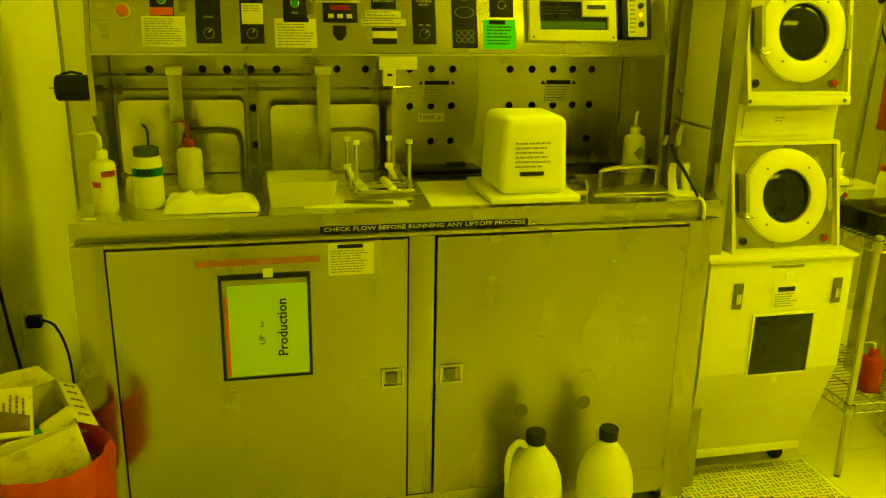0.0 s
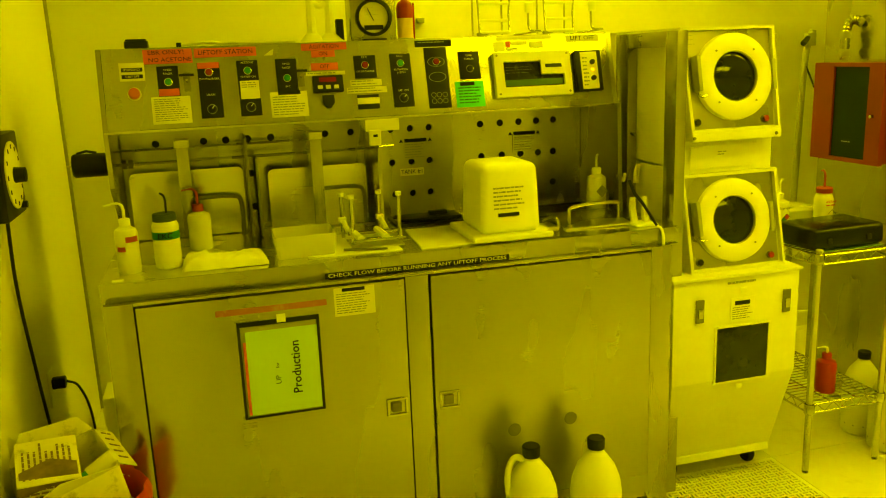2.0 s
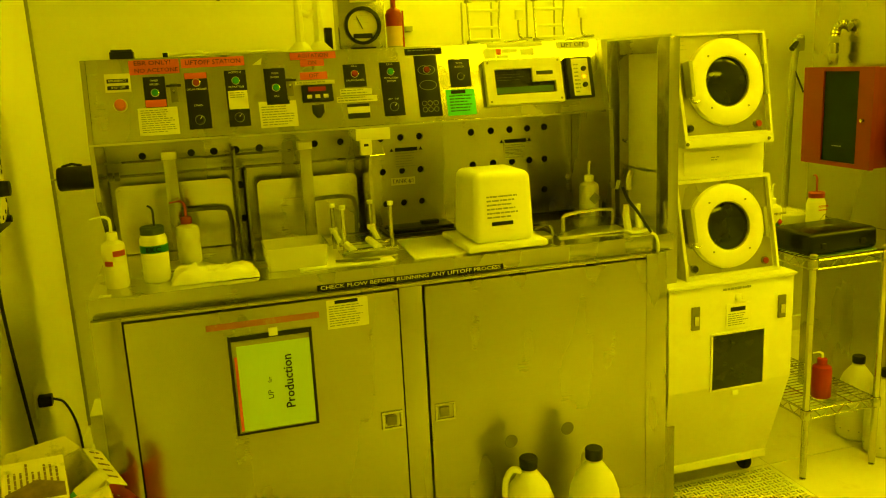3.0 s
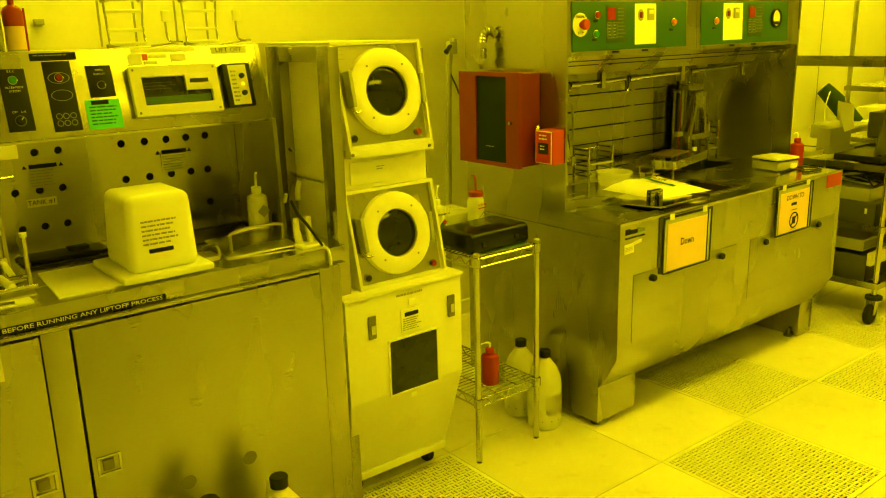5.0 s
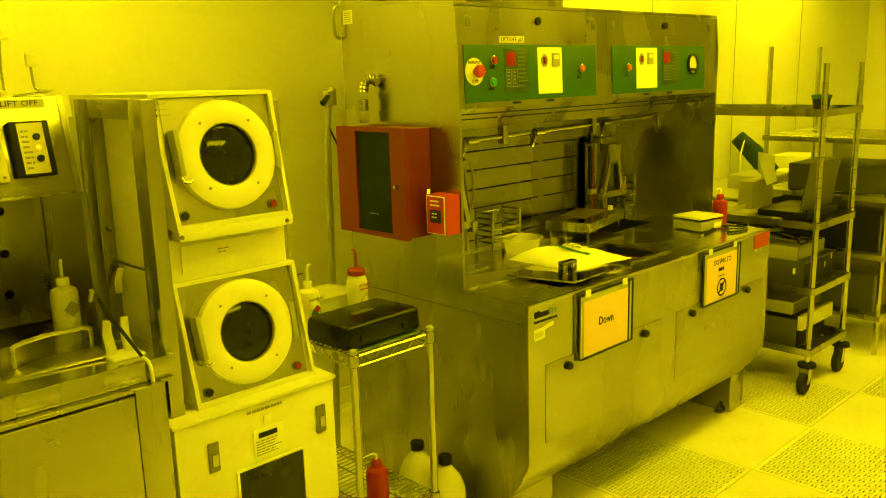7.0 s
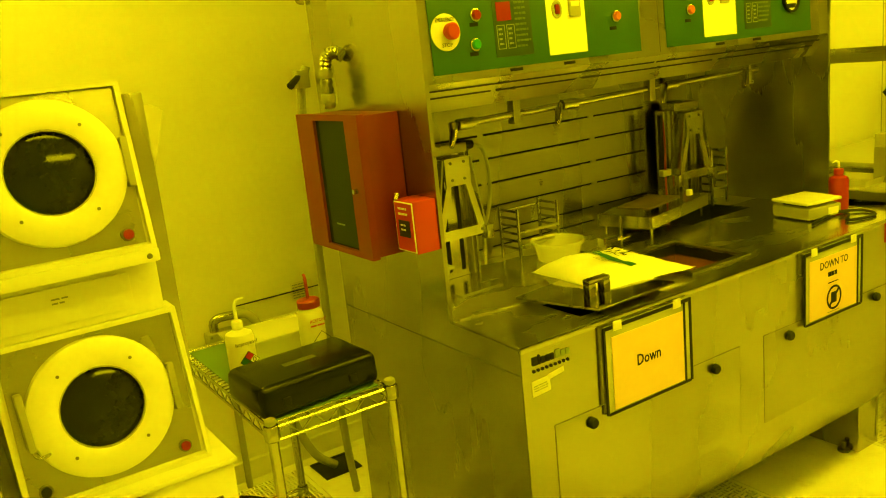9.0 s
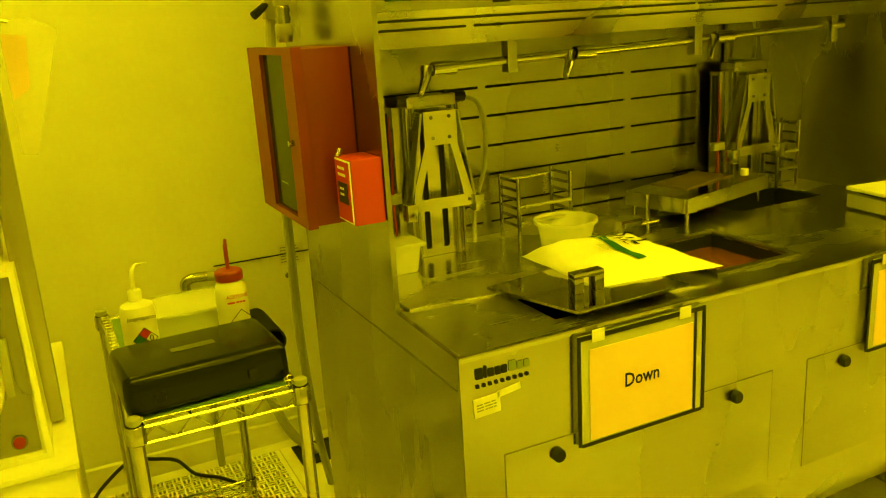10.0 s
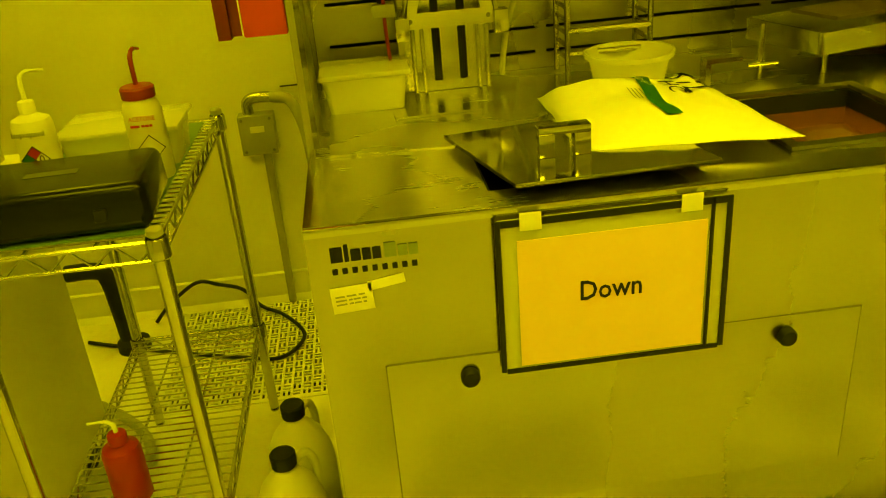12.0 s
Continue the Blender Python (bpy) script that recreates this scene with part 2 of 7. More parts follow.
def prism(profile, x0, x1, axis="x", bevel=0.0, bm=None):
    """An outline pushed along an axis: (y, z) along x, (x, z) along y, (x, y) along z."""
    tmp = bmesh.new()
    put = {"x": lambda a, b, c: (c, a, b), "y": lambda a, b, c: (a, c, b), "z": lambda a, b, c: (a, b, c)}[axis]
    lo = [tmp.verts.new(put(a, b, x0)) for a, b in profile]
    hi = [tmp.verts.new(put(a, b, x1)) for a, b in profile]
    n = len(profile)
    tmp.faces.new(lo[::-1]), tmp.faces.new(hi)
    for k in range(n):
        tmp.faces.new((lo[k], lo[(k + 1) % n], hi[(k + 1) % n], hi[k]))
    bmesh.ops.recalc_face_normals(tmp, faces=tmp.faces)
    if bevel:
        bmesh.ops.bevel(tmp, geom=tmp.edges[:], offset=bevel, segments=2, affect="EDGES", profile=0.6)
    return merge(tmp, bm)


def pierced(xs, ys, thick, open_cell, put):
    """A sheet on a grid with open cells: both faces, and the walls of the openings. put(u, v, n) gives the place."""
    bm = bmesh.new()
    cache = {}

    def vert(i, j, k):
        if (i, j, k) not in cache:
            cache[i, j, k] = bm.verts.new(put(xs[i], ys[j], -thick if k else 0))
        return cache[i, j, k]
    nx, ny = len(xs) - 1, len(ys) - 1
    solid = lambda i, j: 0 <= i < nx and 0 <= j < ny and not open_cell(i, j)
    for i in range(nx):
        for j in range(ny):
            if not solid(i, j):
                continue
            bm.faces.new([vert(a, b, 0) for a, b in ((i, j), (i + 1, j), (i + 1, j + 1), (i, j + 1))])
            bm.faces.new([vert(a, b, 1) for a, b in ((i, j), (i, j + 1), (i + 1, j + 1), (i + 1, j))])
            for di, dj, (a, b), (c, d) in ((-1, 0, (i, j), (i, j + 1)), (1, 0, (i + 1, j), (i + 1, j + 1)), (0, -1, (i, j), (i + 1, j)), (0, 1, (i, j + 1), (i + 1, j + 1))):
                if not solid(i + di, j + dj):
                    bm.faces.new((vert(a, b, 0), vert(c, d, 0), vert(c, d, 1), vert(a, b, 1)))
    return bm


def sheet_with_holes(x0, x1, y0, y1, holes, thick, put):
    """A sheet with oblong openings (x0, x1, y0, y1)."""
    xs = sorted({x0, x1, *[a for h in holes for a in h[:2]]})
    ys = sorted({y0, y1, *[a for h in holes for a in h[2:]]})
    inside = lambda i, j: any(a <= (xs[i] + xs[i + 1]) / 2 <= b and c <= (ys[j] + ys[j + 1]) / 2 <= d for a, b, c, d in holes)
    return pierced(xs, ys, thick, inside, put)


def lettering(text, size, m, material, parent, name="lettering", label="", align="CENTER", width=None, bold=0.0):
    """Raised print from the built-in font; m places its middle, x along the line, y up, z outwards."""
    cu = bpy.data.curves.new(name, "FONT")
    cu.body, cu.size, cu.align_x, cu.align_y, cu.extrude, cu.resolution_u = text, size, align, "CENTER", 0.0004, 2
    cu.offset = bold
    tmp = bpy.data.objects.new("tmp", cu)
    scene.collection.objects.link(tmp)
    bpy.context.view_layer.update()
    me = bpy.data.meshes.new_from_object(tmp.evaluated_get(bpy.context.evaluated_depsgraph_get()))
    bpy.data.objects.remove(tmp)
    bpy.data.curves.remove(cu)
    me.name = name
    me.materials.clear()
    me.materials.append(material)
    if width:
        xs = [v.co.x for v in me.vertices]
        s = width / max(1e-6, max(xs) - min(xs))
        for v in me.vertices:
            v.co.x *= s
    me.transform(root_of(parent).matrix_basis.inverted() @ m)
    ob = new(name, me)
    ob.parent = parent
    return tagged(ob, label)


def face_box(m, u0, u1, v0, v1, n0, n1, bevel=0.0, bm=None):
    return merge(moved(box(u0, u1, v0, v1, n0, n1, bevel), m), bm)


def bars(m, u0, u1, v0, v1, rows, n=0.0012, seed=1, fill=0.8):
    """Unreadable print: thin lines of uneven length."""
    rnd = random.Random(seed)
    bm = bmesh.new()
    step = (v1 - v0) / rows
    for k in range(rows):
        top = v1 - k * step
        u = u0
        end = u0 + (u1 - u0) * rnd.uniform(0.72, 1.0)
        while u < end - 0.002:
            w = min(rnd.uniform(0.006, 0.02), end - u)
            face_box(m, u, u + w * 0.82, top - step * fill * 0.75, top - step * 0.2, n - 0.0008, n, bm=bm)
            u += w
    return bm


def upright(x, y, z):
    """A frame on a face that looks to -y: u to +x, v up, n towards -y."""
    return Matrix(((1, 0, 0, x), (0, 0, -1, y), (0, 1, 0, z), (0, 0, 0, 1)))


def side_face(x, y, z):
    """A frame on a face that looks to -x: u to -y, v up, n towards -x."""
    return Matrix(((0, 0, -1, x), (-1, 0, 0, y), (0, 1, 0, z), (0, 0, 0, 1)))

# ---- the room ----
XW, YN, XE, YS, ZC = -0.71, 3.42, 9.6, -3.0, 2.75
structure("wall_north", box(XW - 0.15, XE + 0.15, YN, YN + 0.15, -0.4, ZC + 0.1), WALL, "white painted clean-room wall panels behind the benches", "wall")
structure("wall_west", box(XW - 0.15, XW, YS - 0.15, YN - 0.001, -0.4, ZC + 0.1), WALL, "white painted clean-room wall beside the wet bench", "wall")
structure("wall_east", box(XE, XE + 0.15, YS - 0.15, YN - 0.001, -0.4, ZC + 0.1), WALL, "plain white painted end wall of the room", "wall")
structure("wall_south", box(XW + 0.001, XE - 0.001, YS - 0.15, YS, -0.4, ZC + 0.1), WALL, "plain white painted wall closing the aisle", "wall")
structure("ceiling", box(XW, XE, YS, YN, ZC, ZC + 0.05), CEIL, "white tiled clean-room ceiling", "ceiling")
structure("floor", box(XW, XE, YS, YN, -0.40, -0.36), PLENUM, "raised floor of square tiles over a blackened plenum", "floor")
for x in (5.60, 6.80, 8.00):
    structure("trim", box(x - 0.004, x + 0.004, YN - 0.003, YN, 0.12, ZC), GREY, "thin joint strip between two wall panels", "wall trim")
structure("trim", box(XW, XW + 0.012, YN - 0.012, YN, 0.1, ZC), GREY, "corner strip where two wall panels meet", "wall trim")
structure("baseboard", prism([(YN, 0.0), (YN - 0.03, 0.0), (YN - 0.012, 0.02), (YN - 0.010, 0.10), (YN, 0.105)], XW, XE), POLY, "white coved skirting along the foot of the wall", "skirting")
structure("baseboard", prism([(XW, 0.0), (XW + 0.03, 0.0), (XW + 0.012, 0.02), (XW + 0.010, 0.10), (XW, 0.105)], YS, YN - 0.03, axis="y"), POLY, "white coved skirting along the foot of the side wall", "skirting")
# joint of a wall panel low behind the wire table
structure("trim", box(2.27, 2.62, YN - 0.004, YN, 0.732, 0.736), BLACK, "dark horizontal joint in the wall panel", "wall trim")

# ceiling lights
for cx, cy in ((1.20, 3.10), (5.1, 3.0), (7.3, 3.0), (1.95, 1.15), (3.45, 1.15), (4.65, 1.15), (2.5, -0.6), (6.6, 0.55)):
    e = thing("ceiling_light", (cx, cy, ZC), "recessed ceiling light with a yellow safelight diffuser", "ceiling light", "ceiling lights")
    part("diffuser", box(cx - 0.58, cx + 0.58, cy - 0.27, cy + 0.27, ZC - 0.012, ZC - 0.006), LIGHTPANEL, e, "glowing yellow diffuser")
    rim = bmesh.new()
    for a in (-1, 1):
        box(cx - 0.61, cx + 0.61, cy + a * 0.285 - 0.015, cy + a * 0.285 + 0.015, ZC - 0.02, ZC - 0.001, bm=rim)
        box(cx + a * 0.595 - 0.015, cx + a * 0.595 + 0.015, cy - 0.27, cy + 0.27, ZC - 0.02, ZC - 0.001, bm=rim)
    part("frame", rim, POLY, e)


# ---- wet bench with the chemical hood, by the west wall ----
def pierced_round(x0, x1, z0, z1, holes, r, y, thick):
    """An upright sheet with round holes."""
    h = r * 1.35
    cells = [(a - h, a + h, b - h, b + h) for a, b in holes]
    bm = sheet_with_holes(x0, x1, z0, z1, cells, thick, lambda u, v, n: (u, y - n, v))
    for a, b in holes:
        ring = []
        for k in range(16):
            t = 2 * math.pi * (k + 0.5) / 16
            c, s = math.cos(t), math.sin(t)
            q = h / max(abs(c), abs(s))
            ring.append((bm.verts.new((a + q * c, y, b + q * s)), bm.verts.new((a + r * c, y, b + r * s)), bm.verts.new((a + r * c, y + thick, b + r * s))))
        for k in range(16):
            p, q = ring[k], ring[(k + 1) % 16]
            bm.faces.new((p[0], q[0], q[1], p[1]))
            bm.faces.new((p[1], q[1], q[2], p[2]))
        for c, s in ((1, 1), (-1, 1), (-1, -1), (1, -1)):
            k = int(((math.atan2(s, c) % (2 * math.pi)) / (2 * math.pi)) * 16 - 0.5)
            bm.faces.new((bm.verts.new((a + h * c, y, b + h * s)), ring[(k + 1) % 16][0], ring[k][0]))
    return bm


B1 = thing("wet_bench", (0.43, 2.40, 0.0), "stainless steel wet bench with two doors and an overhead control console", "wet bench")
BX0, BX1 = -0.455, 1.316
part("side_panel", box(BX0 + 0.02, BX0 + 0.035, 2.03, 2.78, 0.06, 0.93), STEEL_V, B1)
part("side_panel", box(BX1 - 0.062, BX1 - 0.047, 2.03, 2.78, 0.06, 0.93), STEEL_V, B1)
part("back_panel", box(BX0 + 0.02, BX1 - 0.02, 2.78, 2.795, 0.06, 1.57), STEEL, B1)
fr = bmesh.new()
for x0, x1, z0, z1 in ((BX0 + 0.005, -0.372, 0.03, 0.935), (0.386, 0.456, 0.145, 0.927), (1.195, BX1 - 0.046, 0.03, 0.935), (-0.372, 1.195, 0.927, 0.9365), (-0.372, 1.195, 0.06, 0.142)):
    box(x0, x1, 2.020, 2.045, z0, z1, 0.002, bm=fr)
part("front_frame", fr, STEEL_V, B1)
# Black sheet in place of the cabinet's shade, visible through the door gaps.
part("door_gap_shade", box(-0.40, 1.27, 2.05, 2.06, 0.08, 0.92), BLACK, B1, "black sheet standing in for shade behind the doors")
for x0, x1, hx in ((-0.366, 0.380, 0.341), (0.462, 1.189, 0.505)):
    d = part("door", box(x0 - 0.001, x1 + 0.001, 2.012, 2.040, 0.147, 0.923, 0.003), STEEL, B1, "brushed steel cabinet door with water marks")
    rim = bmesh.new()
    for a, b, c, e in ((-0.032, 0.032, 0.022, 0.028), (-0.032, 0.032, -0.028, -0.022), (-0.032, -0.025, -0.022, 0.022), (0.025, 0.032, -0.022, 0.022)):
        box(hx + a, hx + b, 2.006, 2.013, 0.527 + c, 0.527 + e, 0.001, bm=rim)
    part("latch_rim", rim, CHROME, d, "chrome latch surround")
    part("latch", box(hx - 0.018, hx + 0.012, 2.004, 2.0125, 0.513, 0.543, 0.002), DARKSTEEL, d, "recessed paddle latch")
for x in (BX0 + 0.06, BX1 - 0.10):
    for y in (2.08, 2.70):
        part("foot", lathe([(0, 0), (0.025, 0), (0.025, 0.012), (0.01, 0.014), (0.01, 0.062), (0, 0.062)], (x, y, 0.0), 12), DARKSTEEL, B1)
# worktop with a turned-down front and two tank openings
TANKS = [(0.47, 0.72, 2.47, 2.62), (0.93, 1.22, 2.40, 2.60)]
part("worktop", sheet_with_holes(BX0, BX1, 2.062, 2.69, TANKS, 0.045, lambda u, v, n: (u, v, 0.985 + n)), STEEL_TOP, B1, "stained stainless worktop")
part("front_ledge", box(BX0 + 0.01, BX1 - 0.01, 2.0455, 2.0625, 0.9255, 0.9342), STEEL, B1)
part("worktop_edge", box(BX0, BX1, 2.056, 2.062, 0.935, 0.9865, 0.002), STEEL, B1)
for a, b, c, d in TANKS:
    part("tank", sheet_with_holes(a - 0.006, b + 0.006, c - 0.006, d + 0.006, [(a + 0.01, b - 0.01, c + 0.01, d - 0.01)], 0.006, lambda u, v, n: (u, v, 0.992 + n)), TANK, B1, "black tank rim")
    part("tank_liner", box(a, b, c, d, 0.80, 0.93), TANK, B1, "dark sunken tank")
part("tank_lid", box(0.485, 0.71, 2.50, 2.60, 0.993, 1.003, 0.003), BLACK, B1, "black tank lid")
part("tank_lid_knob", box(0.60, 0.665, 2.53, 2.56, 1.004, 1.018, 0.004), BLACK, B1)
# hood: cheeks, drilled back, console
cheek = [(2.405, 1.372), (2.47, 1.615), (2.78, 1.615), (2.78, 0.986), (2.62, 0.986), (2.40, 1.20), (2.40, 1.372)]
part("cheek", prism(cheek, BX0 + 0.02, BX0 + 0.034), STEEL_V, B1)
part("cheek", prism([(2.405, 1.372), (2.47, 1.615), (2.78, 1.615), (2.78, 0.986), (2.36, 0.986), (2.38, 1.372)], 1.255, 1.269), STEEL_V, B1)
HOLES = [(x, 1.302) for x in (-0.307, -0.150, -0.076, -0.003, 0.077, 0.268, 0.360, 0.507, 0.579, 0.650, 0.848, 0.926, 1.001, 1.072, 1.142)]
HOLES += [(x, 1.181) for x in (0.000, 0.507, 0.579, 0.648, 0.850, 0.931, 1.007, 1.078, 1.140)]
HOLES += [(x, 1.063) for x in (0.003, 0.512, 0.579, 0.648, 1.138, -0.20, 0.31)]
part("drilled_back", pierced_round(BX0 + 0.036, 1.253, 0.986, 1.372, HOLES, 0.0125, 2.685, 0.012), STEEL, B1, "stainless splashback drilled with exhaust holes")
# Black sheet added for the unlit space seen through the holes.
part("duct_shade_sheet", box(BX0 + 0.036, 1.253, 2.71, 2.77, 0.99, 1.368), BLACK, B1, "black sheet standing in for shade behind the holes")
part("console", prism([(2.405, 1.372), (2.47, 1.615), (2.70, 1.615), (2.70, 1.373)], BX0 + 0.0345, 1.2545, bevel=0.003), STEEL, B1, "overhead console of brushed steel, leaning back")
part("console_lip", box(BX0 + 0.02, 1.2545, 2.400, 2.410, 1.364, 1.3715, 0.001), CHROME, B1)
CON = Matrix(((1, 0, 0, 0), (0, 0.258, -0.966, 2.405), (0, 0.966, 0.258, 1.372), (0, 0, 0, 1)))


def cv(z):
    return (z - 1.354) / 0.966


def con(x, z):
    return CON @ Matrix.Translation((x, cv(z), 0))


def console_box(name, x0, x1, z0, z1, depth, material, label="", bevel=0.0008, parent=B1):
    return part(name, face_box(CON, x0, x1, cv(z0), cv(z1), 0.0, depth, bevel), material, parent, label)


def console_text(text, x, z, size, material, n=0.0012, width=None, bold=0.0):
    return lettering(text, size, con(x, z) @ Matrix.Translation((0, 0, n)), material, B1, width=width, bold=bold)


def knob(x, z, r, material, collar=CHROME, depth=0.012, parent=B1, name="push_button"):
    b = part(name, moved(lathe([(r * 0.98, 0.001), (r, depth * 0.7), (r * 0.85, depth), (0, depth)], (0, 0, 0), 16), con(x, z)), material, parent)
    part("collar", moved(lathe([(r * 1.22, 0.0008), (r * 1.22, 0.004), (r * 1.02, 0.005), (r * 1.02, 0.0012)], (0, 0, 0), 16), con(x, z)), collar, b)
    return b


console_box("warning_label", -0.372, -0.299, 1.500, 1.554, 0.0012, CREAMPAPER, "cream label with two black bars")
for z in (1.533, 1.513):
    console_box("label_print", -0.366, -0.305, z - 0.006, z + 0.006, 0.0018, INK)
console_text("EMERGENCY", -0.3355, 1.533, 0.009, CREAMPAPER, 0.0022)
console_text("SHUT OFF", -0.3355, 1.513, 0.009, CREAMPAPER, 0.0022)
knob(-0.334, 1.461, 0.017, ORANGEB, CREAMPAPER, 0.022, name="emergency_button")
console_box("tape_label", -0.300, -0.155, 1.548, 1.591, 0.001, ORANGETAPE, "orange tape label")
console_text("EBR ONLY!", -0.232, 1.581, 0.019, INK, width=0.105)
console_text("NO ACETONE", -0.222, 1.559, 0.018, INK, width=0.125)
console_box("tape_label", -0.149, 0.040, 1.562, 1.590, 0.001, ORANGETAPE, "orange tape label")
console_text("LIFTOFF STATION", -0.054, 1.576, 0.020, INK, width=0.165)


def switch_plate(x0, x1, z0, z1, button, bz, lines=(), rotary=None):
    console_box("switch_plate", x0, x1, z0, z1, 0.002, BLACK, "black switch plate")
    xm = (x0 + x1) / 2
    if button:
        knob(xm, bz, 0.0105, button)
    for text, z in lines:
        console_text(text, xm, z, 0.0085, CREAMPAPER, 0.003)
    if rotary:
        b = part("rotary_switch", moved(lathe([(0.0125, 0.002), (0.0125, 0.006), (0.010, 0.012), (0, 0.012)], (0, 0, 0), 18), con(xm, rotary)), BLACK, B1)
        part("pointer", face_box(con(xm, rotary) @ pose(0, 0, 0, 0, 0, -40), -0.0012, 0.0012, 0.0, 0.011, 0.012, 0.0135), CREAMPAPER, b)
        part("scale_ring", moved(lathe([(0.0155, 0.0021), (0.0155, 0.003), (0.0135, 0.003), (0.0135, 0.0021)], (0, 0, 0), 18), con(xm, rotary)), GREYINK, b)


switch_plate(-0.264, -0.201, 1.450, 1.540, GREENB, 1.492, (("TIMED", 1.528), ("RINSER", 1.517)))
console_box("tape_label", -0.263, -0.203, 1.451, 1.472, 0.003, ORANGETAPE, "orange tape label")
console_box("notice", -0.288, -0.173, 1.368, 1.449, 0.0012, CREAMPAPER, "cream instruction notice")
part("notice_print", bars(CON, -0.280, -0.181, cv(1.374), cv(1.444), 11, 0.002, 3), GREYINK, B1)


def toggle(x, z):
    console_box("toggle_plate", x - 0.010, x + 0.010, z - 0.028, z + 0.028, 0.0015, DARKSTEEL)
    console_box("toggle_label", x - 0.022, x + 0.022, z + 0.018, z + 0.025, 0.002, BLACK)
    part("toggle_switch", moved(tube([(0, 0, 0), (0, 0.004, 0.012)], [0.003, 0.004]), con(x, z)), CHROME, B1)


toggle(-0.178, 1.490)
toggle(0.172, 1.488)
switch_plate(-0.144, -0.077, 1.378, 1.546, REDB, 1.516, (("DRUM CARRIER", 1.496), ("DRAIN", 1.448)), 1.405)
console_box("tape_label", -0.143, -0.078, 1.528, 1.546, 0.003, ORANGETAPE, "orange tape label")
switch_plate(-0.025, 0.040, 1.378, 1.548, GREENB, 1.516, (("ACETONE", 1.541), ("FILTRATION", 1.497)), 1.405)
console_box("paper_label", -0.020, 0.039, 1.430, 1.486, 0.003, CREAMPAPER, "cream paper label")
part("label_print", bars(CON, -0.014, 0.034, cv(1.462), cv(1.482), 3, 0.0038, 5), GREYINK, B1)
part("tape_scrap", moved(prism([(0.062, 0), (0.090, 0), (0.095, 0.022)], 0.0, 0.001, axis="z"), CON @ Matrix.Translation((0, cv(1.561), 0))), CREAMPAPER, B1)
switch_plate(0.095, 0.161, 1.448, 1.548, GREENB, 1.488, (("TIMED", 1.532), ("RINSER", 1.520), ("EKC", 1.462)))
console_box("notice", 0.069, 0.186, 1.368, 1.447, 0.0012, CREAMPAPER, "cream instruction notice")
console_box("notice_head", 0.095, 0.165, 1.437, 1.449, 0.002, INK)
part("notice_print", bars(CON, 0.076, 0.180, cv(1.372), cv(1.434), 8, 0.002, 8), GREYINK, B1)
for x0, x1, z0, z1, word in ((0.182, 0.328, 1.571, 1.593, "AGITATION"), (0.212, 0.288, 1.549, 1.570, "ON"), (0.207, 0.294, 1.508, 1.531, "OFF")):
    console_box("tape_label", x0, x1, z0, z1, 0.001, ORANGETAPE, "orange tape label")
    console_text(word, (x0 + x1) / 2, (z0 + z1) / 2, 0.018, INK)
part("toggle_switch", moved(tube([(0, 0, 0), (0, 0.004, 0.012)], [0.003, 0.004]), con(0.250, 1.540)), CHROME, B1)
console_box("strip_label", 0.188, 0.315, 1.492, 1.504, 0.0012, CREAMPAPER, "cream strip label")
part("label_print", bars(CON, 0.194, 0.310, cv(1.493), cv(1.503), 1, 0.002, 4), GREYINK, B1)
ctl = console_box("timer_module", 0.206, 0.304, 1.437, 1.489, 0.014, BLACK, "black digital timer module", 0.003)
part("display", face_box(CON, 0.226, 0.282, cv(1.468), cv(1.482), 0.0141, 0.015), DISPLAY, ctl, "red display")
for x in (0.228, 0.254, 0.280):
    part("key", face_box(CON, x - 0.008, x + 0.008, cv(1.446), cv(1.458), 0.0141, 0.016, 0.001), CREAMPAPER, ctl)
part("key_switch", moved(prism([(-0.019, 0.020), (0.019, 0.020), (0.019, -0.006), (0.006, -0.022), (-0.006, -0.022), (-0.019, -0.006)], 0.0, 0.008, axis="z", bevel=0.001), con(0.252, 1.409)), BLACK, B1)
switch_plate(0.346, 0.418, 1.477, 1.549, REDB, 1.518, (("E.K.C", 1.543), ("DRUM CARRIER", 1.498)))
for x0, x1, z0, z1 in ((0.328, 0.432, 1.453, 1.472), (0.315, 0.447, 1.430, 1.449)):
    console_box("paper_label", x0, x1, z0, z1, 0.0012, CREAMPAPER, "cream two-line label")
    part("label_print", bars(CON, x0 + 0.004, x1 - 0.004, cv(z0 + 0.001), cv(z1 - 0.001), 2, 0.002, int(x0 * 100)), GREYINK, B1)
switch_plate(0.346, 0.417, 1.379, 1.424, None, 0)
console_box("paper_label", 0.346, 0.419, 1.395, 1.415, 0.003, CREAMPAPER, "plain cream label")
switch_plate(0.466, 0.535, 1.379, 1.550, GREENB, 1.519, (("E.K.C.", 1.543), ("FILTRATION", 1.499), ("SYSTEM", 1.489), ("OFF   ON", 1.432)), 1.408)
switch_plate(0.584, 0.661, 1.369, 1.566, REDB, 1.519)
for z in (1.519, 1.470):
    part("oval_ring", moved(lathe([(0.030, 0.0021), (0.030, 0.0032), (0.0275, 0.0032), (0.0275, 0.0021)], (0, 0, 0), 24, squash=0.55), con(0.6225, z)), GREYINK, B1)
for x in (0.603, 0.622, 0.642):
    for z in (1.392, 1.412):
        part("dial_ring", moved(lathe([(0.009, 0.0021), (0.009, 0.003), (0.007, 0.003), (0.007, 0.0021)], (0, 0, 0), 12), con(x, z)), GREYINK, B1)
console_box("head_label", 0.556, 0.682, 1.569, 1.590, 0.0012, INK, "black strip with worn print")
part("label_print", bars(CON, 0.566, 0.674, cv(1.572), cv(1.588), 1, 0.002, 12, 0.5), GREYINK, B1)
